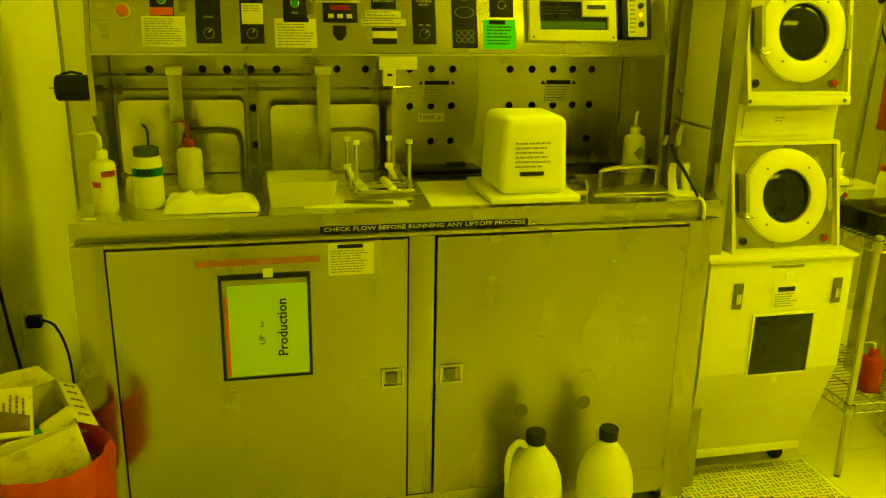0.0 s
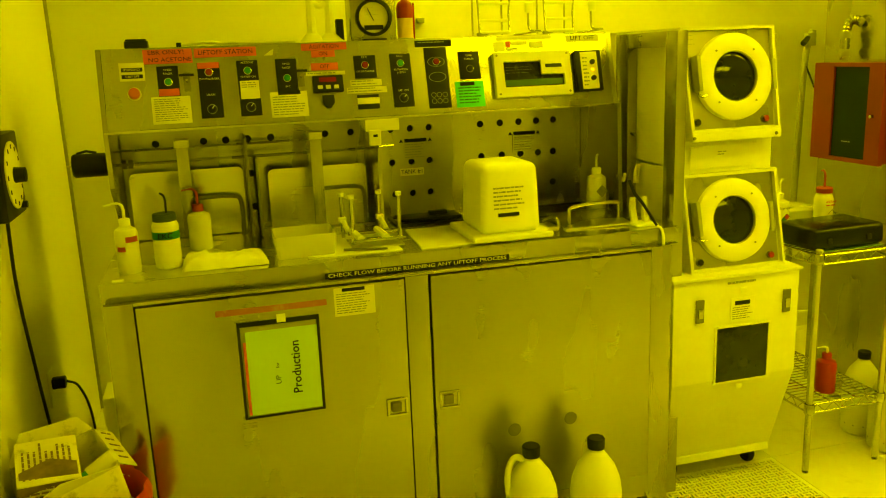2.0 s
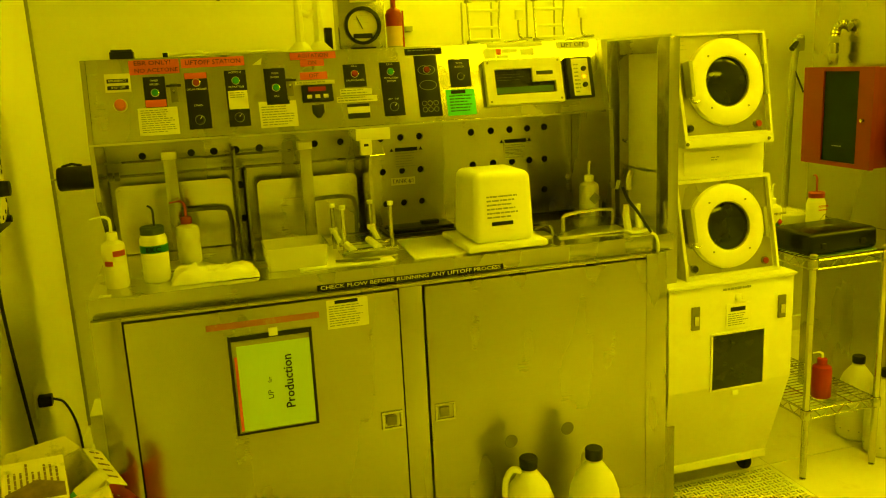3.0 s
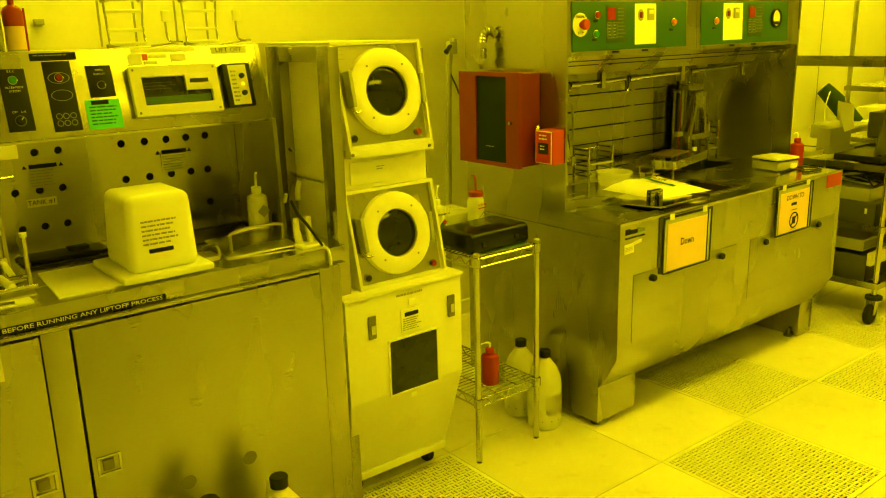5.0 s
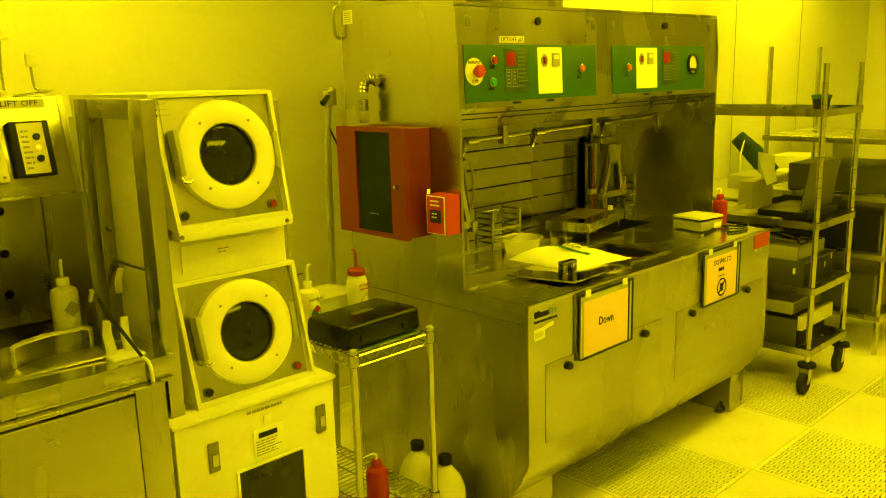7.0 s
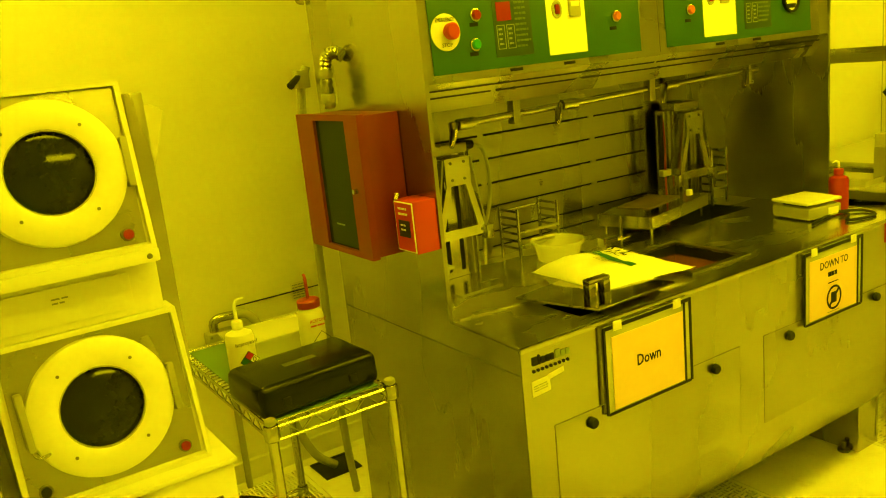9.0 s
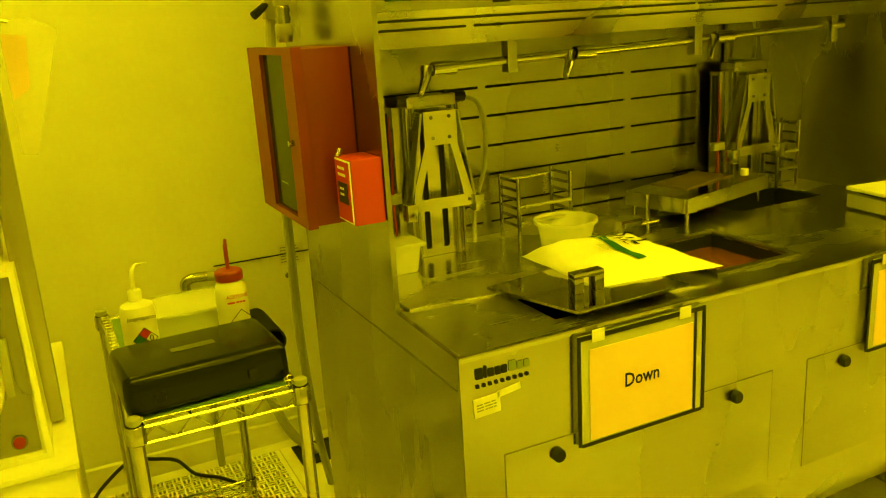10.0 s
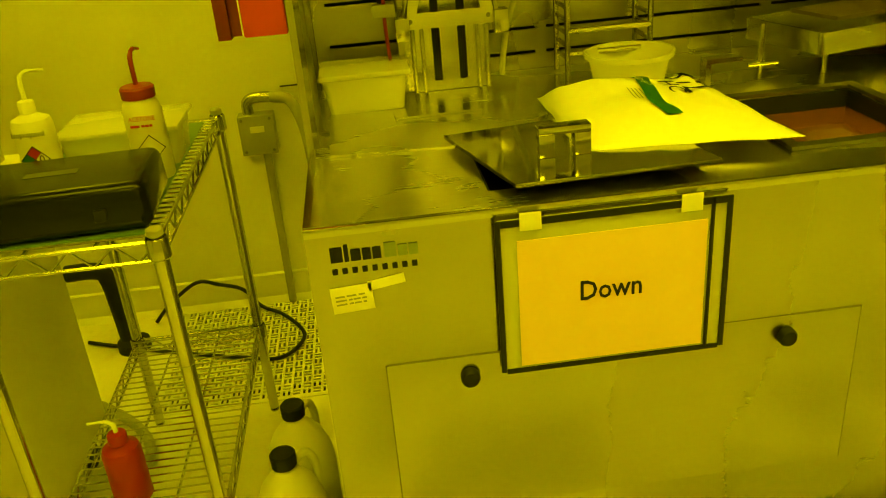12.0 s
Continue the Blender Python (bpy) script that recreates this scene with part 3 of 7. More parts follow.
switch_plate(0.701, 0.774, 1.458, 1.549, BLACK, 1.492, (("TIMER", 1.535), ("BUBBLER", 1.524)))
console_box("sticky_note", 0.680, 0.780, 1.367, 1.451, 0.0015, NOTEG, "bright green note")
part("note_print", bars(CON, 0.690, 0.770, cv(1.376), cv(1.434), 6, 0.0024, 15), GREENINK, B1)
console_box("note_head", 0.698, 0.748, 1.437, 1.449, 0.0024, INK)
g = part("meter", sheet_with_holes(0.818, 1.095, cv(1.388), cv(1.535), [(0.851, 1.070, cv(1.420), cv(1.504))], 0.022, lambda u, v, n: CON @ Vector((u, v, 0.024 + n))), CREAM, B1, "cream panel meter with a dark window")
part("meter_window", face_box(CON, 0.851, 1.070, cv(1.420), cv(1.504), 0.004, 0.010), SMOKE, g, "dark meter window")
part("meter_band", face_box(CON, 0.855, 1.066, cv(1.426), cv(1.446), 0.0101, 0.0115), GREENP, g, "green band")
part("meter_cover", face_box(CON, 0.986, 1.074, cv(1.458), cv(1.508), 0.011, 0.026, 0.004), CREAM, g)
part("meter_slot", face_box(CON, 1.000, 1.060, cv(1.479), cv(1.491), 0.0261, 0.0268), BLACK, g)
part("dial_marks", bars(CON, 0.862, 0.975, cv(1.462), cv(1.490), 3, 0.0112, 21, 0.35), GREYINK, g)
for x in (0.829, 1.084):
    for z in (1.398, 1.525):
        part("screw", moved(lathe([(0.004, 0.0241), (0.004, 0.0255), (0, 0.0255)], (0, 0, 0), 10), con(x, z)), DARKSTEEL, g)
for k, (x0, x1, z0, z1) in enumerate(((0.842, 1.046, 1.580, 1.594), (0.830, 0.872, 1.545, 1.578), (0.894, 0.952, 1.563, 1.577), (0.962, 1.012, 1.552, 1.574), (0.876, 0.918, 1.546, 1.556))):
    console_box("paper_scrap", x0, x1, z0, z1, 0.0012 + 0.0003 * k, WHITEPAPER, "torn white label scrap")
console_box("tape_scrap", 0.875, 0.892, 1.558, 1.577, 0.0022, ORANGETAPE)
console_box("name_label", 1.098, 1.222, 1.568, 1.591, 0.0012, CREAMPAPER, "cream name label")
console_text("LIFT OFF", 1.160, 1.5795, 0.020, INK, 0.0018, 0.090)
pw = console_box("power_module", 1.118, 1.214, 1.396, 1.533, 0.018, BLACK, "black power module with an amber lamp", 0.004)
part("module_face", face_box(CON, 1.136, 1.198, cv(1.402), cv(1.527), 0.0181, 0.020), CREAM, pw)
part("led", moved(lathe([(0.006, 0.020), (0.006, 0.023), (0, 0.024)], (0, 0, 0), 12), con(1.178, 1.466)), LED, pw, "lit amber lamp")
for z in (1.492, 1.438):
    part("dial", moved(lathe([(0.009, 0.020), (0.008, 0.028), (0, 0.028)], (0, 0, 0), 14), con(1.178, z)), BLACK, pw)
part("module_print", bars(CON, 1.142, 1.164, cv(1.408), cv(1.512), 8, 0.0208, 30), GREYINK, pw)
# front lettering, notices, sign holder
part("name_strip", box(0.156, 0.724, 2.0535, 2.0558, 0.9365, 0.9535), INK, B1, "black engraved strip with white capitals")
lettering("CHECK FLOW BEFORE RUNNING ANY LIFTOFF PROCESS", 0.016, upright(0.440, 2.0531, 0.945), CREAMPAPER, B1, width=0.55, bold=0.0002)
part("door_notice", box(0.172, 0.291, 2.0105, 2.0118, 0.833, 0.918), CREAMPAPER, B1, "cream safety notice")
part("notice_head", box(0.196, 0.262, 2.0098, 2.0106, 0.906, 0.916), INK, B1)
part("notice_print", bars(upright(0, 2.0106, 0), 0.178, 0.285, 0.838, 0.902, 9, 0.0009, 41), GREYINK, B1)
part("red_smear", box(-0.16, 0.15, 2.0112, 2.0118, 0.872, 0.890), mat("worn_red_tape", (0.36, 0.12, 0.05), 0.5, stain=(0.4, 0.38, 0.3), stain_amount=0.9, stain_scale=18), B1, "worn red tape residue")
part("wall_socket", box(0.363, 0.475, 2.396, 2.402, 1.325, 1.363, 0.002), CREAM, B1, "cream cover plate under the console")
part("hook_box", box(0.372, 0.410, 2.380, 2.398, 1.280, 1.330, 0.004), CREAM, B1)
part("hook_slot", box(0.384, 0.398, 2.3785, 2.3805, 1.308, 1.316), BLACK, B1)
part("arm_rod", tube([(0.40, 2.388, 1.275), (0.455, 2.41, 1.275)], 0.004), CHROME, B1)
# labels on the drilled back
for x0, x1, z0, z1, n in ((0.534, 0.624, 1.130, 1.157, "TANK #1"),):
    part("tank_label", box(x0, x1, 2.6825, 2.6838, z0, z1), CREAMPAPER, B1, "cream tank label")
    lettering(n, 0.022, upright((x0 + x1) / 2, 2.682, (z0 + z1) / 2), INK, B1, width=0.08)
for x0, x1 in ((0.539, 0.654), (0.964, 1.082)):
    part("hazard_label", box(x0 + 0.012, x1 - 0.012, 2.6825, 2.6838, 1.190, 1.258), STEEL, B1, "worn metallic hazard label")
    part("label_head", box(x0 + 0.016, x1 - 0.016, 2.6815, 2.6824, 1.252, 1.265), INK, B1)
    part("label_print", bars(upright(0, 2.6824, 0), x0 + 0.016, x1 - 0.016, 1.192, 1.248, 6, 0.0009, int(x0 * 90)), GREYINK, B1)
    for s in (x0 + 0.003, x1 - 0.003):
        part("warning_triangle", prism([(s - 0.007, 1.253), (s + 0.007, 1.253), (s, 1.265)], 2.6815, 2.6835, axis="y"), INK, B1)
# agitation drive: motor, shafts, arms and hanging plates
part("motor", lathe([(0, 0), (0.034, 0), (0.038, 0.005), (0.038, 0.108), (0, 0.108)], (BX0 - 0.105, 2.60, 1.256), 24, "x"), BLACK, B1, "black cylindrical drive motor")
part("motor_shaft", tube([(BX0 - 0.125, 2.60, 1.256), (BX0 - 0.09, 2.60, 1.256)], 0.003), CHROME, B1)
part("motor_strap", tube([(BX0 - 0.09, 2.60, 1.295), (BX0 - 0.06, 2.60, 1.302), (BX0 - 0.03, 2.60, 1.295)], 0.004), BLACK, B1)
part("drive_shaft", tube([(BX0 + 0.03, 2.58, 1.252), (0.44, 2.58, 1.252)], 0.0048), STEEL, B1)
part("drive_shaft", tube([(BX0 + 0.03, 2.62, 1.292), (0.22, 2.62, 1.292)], 0.004), STEEL, B1)
for x in (-0.41, -0.39):
    part("coupling", lathe([(0, 0), (0.014, 0), (0.014, 0.014), (0, 0.014)], (x, 2.58, 1.252), 14, "x"), DARKSTEEL, B1)
for x, z0 in ((-0.216, 1.02), (0.205, 1.00)):
    part("hanger_arm", box(x - 0.019, x + 0.019, 2.462, 2.470, z0, 1.318, 0.002), STEEL_V, B1)
    part("hanger_cap", box(x - 0.023, x + 0.023, 2.455, 2.50, 1.306, 1.330, 0.003), CREAM, B1, "cream arm cap")
for x in (-0.018, 0.012):
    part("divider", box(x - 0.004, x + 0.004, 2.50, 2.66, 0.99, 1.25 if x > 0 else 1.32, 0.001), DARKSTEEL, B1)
for x0, x1, y, z1 in ((-0.40, -0.030, 2.625, 1.215), (0.050, 0.392, 2.600, 1.200)):
    bm = box(x0, x1, y, y + 0.007, 0.988, z1)
    bmesh.ops.bevel(bm, geom=[e for e in bm.edges if abs(e.verts[0].co.y - e.verts[1].co.y) > 0.005], offset=0.020, segments=4, affect="EDGES", profile=0.5)
    part("splash_plate", bm, STEEL_TOP, B1, "stained hanging steel plate with rounded corners")
part("tank_divider", prism([(2.42, 0.986), (2.66, 0.986), (2.68, 1.30), (2.40, 1.34), (2.40, 1.30), (2.44, 1.22), (2.43, 1.05)], 0.405, 0.416), STEEL_V, B1, "steel divider between the tanks")
for a, b in ((-0.22, -0.045), (0.22, 0.38)):
    part("pipe", tube(smooth_path([(a, 2.60, 1.12), (b - 0.03, 2.60, 1.12), (b, 2.60, 1.09), (b, 2.60, 0.99)], 4), 0.007), DARKSTEEL, B1)

E1 = thing("document_holder", (0.012, 2.005, 0.574), "black-edged document sleeve taped to the door, holding pale green paper", "document holder")
part("sleeve", box(-0.103, 0.126, 2.0080, 2.0110, 0.558, 0.850, 0.001), GREY, E1, "clear sleeve over dark edging")
for x0, x1, z0, z1 in ((-0.107, -0.099, 0.558, 0.850), (0.116, 0.124, 0.558, 0.850), (-0.099, 0.116, 0.558, 0.564), (-0.099, 0.116, 0.836, 0.850)):
    part("edging", box(x0, x1, 2.0045, 2.0080, z0, z1, 0.001), BLACK, E1, "black edging")
part("sheet", box(-0.086, 0.117, 2.0055, 2.0078, 0.568, 0.820), GREENPAPER, E1, "pale green printed sheet")
part("back_sheet", box(-0.094, -0.086, 2.0058, 2.0079, 0.570, 0.79), ORANGETAPE, E1)
turned = pose(0, 0, 0, 0, 0, 90)
lettering("Production", 0.036, upright(0.050, 2.0052, 0.700) @ turned, INK, E1, bold=0.0004)
lettering("UP", 0.022, upright(-0.003, 2.0052, 0.668) @ turned, INK, E1)
lettering("for", 0.014, upright(-0.003, 2.0052, 0.712) @ turned, INK, E1)
part("tape", box(0.005, 0.030, 2.0030, 2.0046, 0.840, 0.864), WHITEPAPER, E1, "white tape tab")


# ---- bottles, jugs and small vessels ----
def wash_bottle(x, y, z, r, h, body, cap, nozzle, label, turn=180, spout=0.05, tall=0.045, wide=0.0):
    e = thing("wash_bottle", (x, y, z), label, "bottle", turn=turn + 0.01)
    neck = r * (wide or 0.42)
    part("body", lathe([(0, 0), (r * 0.92, 0), (r, r * 0.12), (r, h * 0.45), (r * 0.965, h * 0.5), (r, h * 0.55), (r, h * 0.84), (r * 0.9, h * 0.93), (neck, h), (neck, h + 0.006), (0, h + 0.006)], sides=28), body, e, local=True)
    part("cap", lathe([(neck * 1.15, h + 0.001), (neck * 1.18, h + 0.018), (neck * 1.05, h + 0.022), (0.006, h + 0.024), (0, h + 0.024)], sides=20), cap, e, local=True)
    pts = [(0, 0, h + 0.02), (0, 0, h + 0.02 + tall * 0.7), (0.006, 0, h + 0.02 + tall * 0.95), (0.018, 0, h + 0.022 + tall), (spout, 0, h + 0.018 + tall)]
    part("nozzle", tube(smooth_path(pts, 4), [0.0045] * 8 + [0.0038] * 5 + [0.0025] * 4), nozzle, e, local=True)
    return e


def band(e, r, z0, z1, material, a0=-60, a1=60, name="label", label=""):
    """A label wrapped round a bottle, between two angles of its own frame."""
    bm = bmesh.new()
    cols = []
    for k in range(13):
        a = radians(a0 + (a1 - a0) * k / 12)
        cols.append((bm.verts.new((r * math.cos(a), r * math.sin(a), z0)), bm.verts.new((r * math.cos(a), r * math.sin(a), z1))))
    for p, q in zip(cols, cols[1:]):
        bm.faces.new((p[0], q[0], q[1], p[1]))
    bmesh.ops.solidify(bm, geom=bm.faces[:], thickness=0.0004)
    return part(name, bm, material, e, label, local=True)


W1 = wash_bottle(-0.384, 2.190, 0.985, 0.032, 0.135, HDPE, POLY, POLY, "translucent wash bottle with white nozzle and orange labels on the worktop", 190)
band(W1, 0.0324, 0.092, 0.108, ORANGETAPE, 80, 150, label="orange label")
band(W1, 0.0324, 0.066, 0.080, ORANGETAPE, 30, 75, label="orange label")
W2 = thing("jar", (-0.277, 2.205, 0.985), "translucent wide jar with a dark cap and a green label band", "jar")
part("body", lathe([(0, 0), (0.034, 0), (0.038, 0.005), (0.038, 0.125), (0.033, 0.138), (0.030, 0.142), (0, 0.142)], (-0.277, 2.205, 0.985), 28), HDPE, W2)
part("cap", lathe([(0.033, 0.139), (0.033, 0.158), (0.030, 0.161), (0, 0.161)], (-0.277, 2.205, 0.985), 28), mat("dark_green_cap", (0.03, 0.05, 0.03), 0.5), W2, "dark screw cap")
part("dip_tube", tube(smooth_path([(-0.27, 2.205, 1.14), (-0.27, 2.205, 1.19), (-0.282, 2.205, 1.205)], 4), 0.003), BLACK, W2)
band(W2, 0.0385, 0.088, 0.110, GREENC, -180, 20, label="green label band")
lettering("EKC", 0.022, upright(-0.277, 2.1655, 1.0838), INK, W2, width=0.040, bold=0.0003)
W3 = wash_bottle(-0.186, 2.42, 0.985, 0.036, 0.122, HDPE, REDCAP, REDCAP, "translucent wash bottle with a red cap and nozzle", 170, 0.045, 0.05)

T1 = thing("folded_cloth", (-0.11, 2.17, 0.985), "crumpled white clean-room cloth lying on the worktop", "cloth")
bm = bmesh.new()
bmesh.ops.create_grid(bm, x_segments=44, y_segments=24, size=0.5)
for v in bm.verts:
    u, w = v.co.x * 2, v.co.y * 2
    edge = max(0.0, 1 - max(abs(u), abs(w)) ** 7)
    hgt = 0.030 + 0.022 * noise.noise((u * 2.2, w * 1.5, 1.0)) + 0.008 * noise.noise((u * 6, w * 4, 3.0)) + (0.016 if u < -0.4 else 0) * (1 + w) * 0.5
    v.co = (-0.118 + u * 0.122 + 0.008 * noise.noise((w * 3, 0, 2)), 2.165 + w * 0.055 + 0.008 * noise.noise((u * 3, 5, 2)), 0.9865 + hgt * edge)
part("cloth", bm, CLOTH, T1, smooth=80)
part("paper_under", box(-0.225, -0.19, 2.12, 2.15, 0.9855, 0.9868), WHITEPAPER, T1)

# small clear box beside the cloth
C1 = thing("plastic_tray", (0.135, 2.24, 0.985), "clear plastic tub standing open on the worktop", "plastic tub")


def tub_shell(x0, x1, y0, y1, z0, z1, t=0.003, flare=0.008):
    bm = bmesh.new()
    lo = [(x0 + flare, y0 + flare), (x1 - flare, y0 + flare), (x1 - flare, y1 - flare), (x0 + flare, y1 - flare)]
    hi = [(x0, y0), (x1, y0), (x1, y1), (x0, y1)]
    ring = lambda pts, z, o: [bm.verts.new((px + (o if px < (x0 + x1) / 2 else -o), py + (o if py < (y0 + y1) / 2 else -o), z)) for px, py in pts]
    a, b, c, d = ring(lo, z0, 0), ring(hi, z1, 0), ring(hi, z1, t), ring(lo, z0 + t, t)
    for p, q in ((a, b), (b, c), (c, d)):
        for k in range(4):
            bm.faces.new((p[k], p[(k + 1) % 4], q[(k + 1) % 4], q[k]))
    bm.faces.new(a[::-1]), bm.faces.new(d)
    vert = [e for e in bm.edges if abs(e.verts[0].co.z - e.verts[1].co.z) > 0.01]
    bmesh.ops.bevel(bm, geom=vert, offset=0.012, segments=3, affect="EDGES", profile=0.5)
    return bm


part("shell", tub_shell(0.026, 0.212, 2.14, 2.30, 0.9855, 1.055), CLEAR, C1)
S1 = thing("white_board", (0.28, 2.24, 0.985), "thin white plastic sheet lying on the worktop", "plastic sheet")
part("sheet", box(0.12, 0.405, 2.12, 2.42, 0.9852, 0.9885, 0.001), POLY, S1)
S2 = thing("white_board", (0.57, 2.24, 0.985), "thin white plastic sheet lying on the worktop", "plastic sheet")
part("sheet", prism([(0.462, 2.105), (0.86, 2.105), (0.84, 2.40), (0.478, 2.40)], 0.9852, 0.9885, axis="z"), POLY, S2)
# rack of wafer-carrier handles
H1 = thing("carrier_handle", (0.34, 2.26, 0.985), "metal wafer-carrier handle with white roller ends, standing on the worktop", "carrier handle")
for x, y in ((0.262, 2.36), (0.275, 2.24), (0.385, 2.36), (0.425, 2.24)):
    top = 1.125 if y > 2.3 else 1.135
    part("post", tube([(x, y, 0.99), (x, y, top)], 0.0065), CHROME, H1)
    part("knob", lathe([(0, 0), (0.009, 0), (0.010, 0.012), (0, 0.014)], (x, y, top), 12), POLY, H1, "white knob")
for x, y, z in ((0.262, 2.36, 1.05), (0.385, 2.36, 1.05)):
    part("clamp", box(x - 0.012, x + 0.012, y - 0.012, y + 0.012, z - 0.008, z + 0.008, 0.003), POLY, H1)
    part("lever", tube([(x, y, z), (x + 0.012, y - 0.05, z - 0.035)], 0.009), POLY, H1)
for y in (2.18, 2.30):
    part("crossbar", tube([(0.268, y, 1.012), (0.43, y, 1.012)], 0.006), CHROME, H1)
for x in (0.29, 0.37):
    part("roller", tube([(x, 2.18, 1.018), (x - 0.015, 2.27, 1.028)], 0.011), POLY, H1, "white roller")
part("base_plate", box(0.262, 0.425, 2.17, 2.31, 0.9886, 0.994, 0.002), STEEL_TOP, H1)
TW = thing("tweezers", (0.29, 2.13, 0.989), "pair of steel tweezers lying on the white sheet", "tweezers")
for s in (-1, 1):
    part("leg", tube(smooth_path([(0.232, 2.165 + s * 0.003, 0.9935), (0.28, 2.150 + s * 0.007, 0.9935), (0.36, 2.128, 0.9935)], 4), 0.0032), DARKSTEEL, TW)

# white cover box
CV = thing("tank_cover", (0.72, 2.25, 0.985), "white polypropylene tank cover with a printed label and a wide flange", "tank cover")
part("flange", box(0.622, 0.884, 2.075, 2.36, 0.9890, 1.010, 0.009, segments=3), POLY, CV)
bm = box(0.652, 0.852, 2.095, 2.32, 1.006, 1.226)
for v in bm.verts:
    if v.co.z > 1.1:
        v.co.x += 0.008 * (1 if v.co.x < 0.75 else -1)
        v.co.y += 0.010 * (1 if v.co.y < 2.2 else -1)
bmesh.ops.bevel(bm, geom=bm.edges[:], offset=0.026, segments=5, affect="EDGES", profile=0.5)
part("body", bm, POLY, CV)
part("print", bars(upright(0, 2.0945, 1.01) @ pose(0, 0, 0, -2.6, 0, 0), 0.694, 0.800, 0.072, 0.148, 6, 0.0008, 77), GREYINK, CV, "worn printed warning")
part("print_bar", box(0.708, 0.776, 2.0950, 2.1000, 1.064, 1.075), INK, CV)
L1 = thing("steel_cover", (1.08, 2.26, 0.985), "flat steel tank lid with a bent wire handle", "tank lid")
part("plate", moved(box(-0.115, 0.115, -0.11, 0.11, 0.0, 0.006, 0.001), pose(1.085, 2.265, 0.992, 3, -1, -4)), STEEL_TOP, L1, "scratched steel plate")
part("handle", tube(smooth_path([(1.000, 2.22, 0.995), (1.000, 2.22, 1.035), (1.010, 2.22, 1.048), (1.090, 2.222, 1.056), (1.172, 2.222, 1.052), (1.182, 2.222, 1.040), (1.182, 2.222, 0.995)], 4), 0.006), CHROME, L1, "bent chrome handle")
L2 = thing("steel_cover", (0.91, 2.30, 0.985), "steel tank lid with a bent wire handle beside the cover", "tank lid")
part("plate", box(0.885, 0.955, 2.20, 2.42, 0.9855, 0.992, 0.001), STEEL_TOP, L2)
part("handle", tube(smooth_path([(0.925, 2.30, 0.99), (0.945, 2.24, 1.020), (0.95, 2.20, 1.015), (0.95, 2.19, 0.99)], 4), 0.005), CHROME, L2)
W4 = wash_bottle(1.20, 2.43, 0.985, 0.035, 0.135, HDPE, POLY, POLY, "translucent squeeze bottle with a hazard label, on the worktop", 260, 0.004, 0.05)
part("hazard_diamond", moved(box(-0.016, 0.016, -0.016, 0.016, 0, 0.001), upright(1.205, 2.394, 1.062) @ pose(0, 0, 0, 0, 0, 45)), GREYINK, W4, "worn dark hazard diamond")
lettering("2", 0.04, upright(1.198, 2.3935, 1.022), POLY, W4, bold=0.001)
G1 = thing("spray_gun", (1.225, 2.15, 0.985), "white spray gun holder with a dark hose gun resting in it", "spray gun")
part("holder_base", box(1.185, 1.265, 2.10, 2.17, 0.9855, 0.994, 0.003), POLY, G1)
for x in (1.203, 1.246):
    part("holder_arm", tube([(x, 2.15, 0.99), (x - 0.004, 2.16, 1.04), (x, 2.165, 1.075)], [0.014, 0.012, 0.010]), POLY, G1)
part("gun", tube([(1.192, 2.17, 1.132), (1.202, 2.15, 1.090), (1.216, 2.12, 1.06), (1.245, 2.075, 0.990)], [0.005, 0.006, 0.005, 0.004]), BLACK, G1, "dark spray gun")
part("trigger", tube([(1.176, 2.18, 1.128), (1.178, 2.17, 1.155)], 0.006), GREY, G1)
part("hose", tube(smooth_path([(1.245, 2.075, 0.990), (1.250, 2.050, 0.975), (1.252, 2.047, 0.90), (1.246, 2.046, 0.60), (1.235, 2.030, 0.30)], 5), 0.005), CREAM, G1, "pale hose")
P0 = thing("paper_tab", (-0.40, 2.09, 0.985), "small white paper tab on the worktop corner", "paper")
part("tab", box(-0.425, -0.395, 2.08, 2.10, 0.9853, 0.987), WHITEPAPER, P0)

# ---- things on top of the console ----
TZ = 1.615
e = thing("black_box", (-0.318, 2.52, TZ), "small black plastic box on top of the console", "box")
part("body", box(-0.352, -0.284, 2.49, 2.55, TZ, TZ + 0.022, 0.003), BLACK, e)
part("lid", box(-0.348, -0.288, 2.494, 2.546, TZ + 0.0221, TZ + 0.028, 0.002), BLACK, e)
e = thing("cable", (0.03, 2.52, TZ), "loose pale cable coiled on top of the console", "cable")
part("strand", tube(smooth_path([(-0.18, 2.52, TZ + 0.006), (-0.10, 2.50, TZ + 0.012), (-0.06, 2.54, TZ + 0.008), (0.03, 2.51, TZ + 0.006), (0.17, 2.53, TZ + 0.006)], 6), 0.005), CREAM, e)
part("plug", box(-0.20, -0.185, 2.512, 2.528, TZ, TZ + 0.014, 0.002), BLACK, e)
e = thing("stand", (0.262, 2.56, TZ), "white plastic stand with two posts and a splayed foot", "stand")
for x in (0.232, 0.292):
    part("post", tube([(x, 2.56, TZ + 0.02), (x, 2.56, TZ + 0.30)], [0.016, 0.010]), POLY, e)
    part("foot", lathe([(0, 0), (0.050, 0), (0.035, 0.012), (0.018, 0.030), (0, 0.032)], (x, 2.56, TZ), 18), POLY, e)
part("web", tube([(0.232, 2.56, TZ + 0.13), (0.262, 2.56, TZ + 0.115), (0.292, 2.56, TZ + 0.13)], 0.010), POLY, e)
e = thing("camera_box", (0.325, 2.60, TZ), "small black clip box behind the stand", "box")
part("body", box(0.318, 0.342, 2.58, 2.61, TZ, TZ + 0.075, 0.003), BLACK, e)
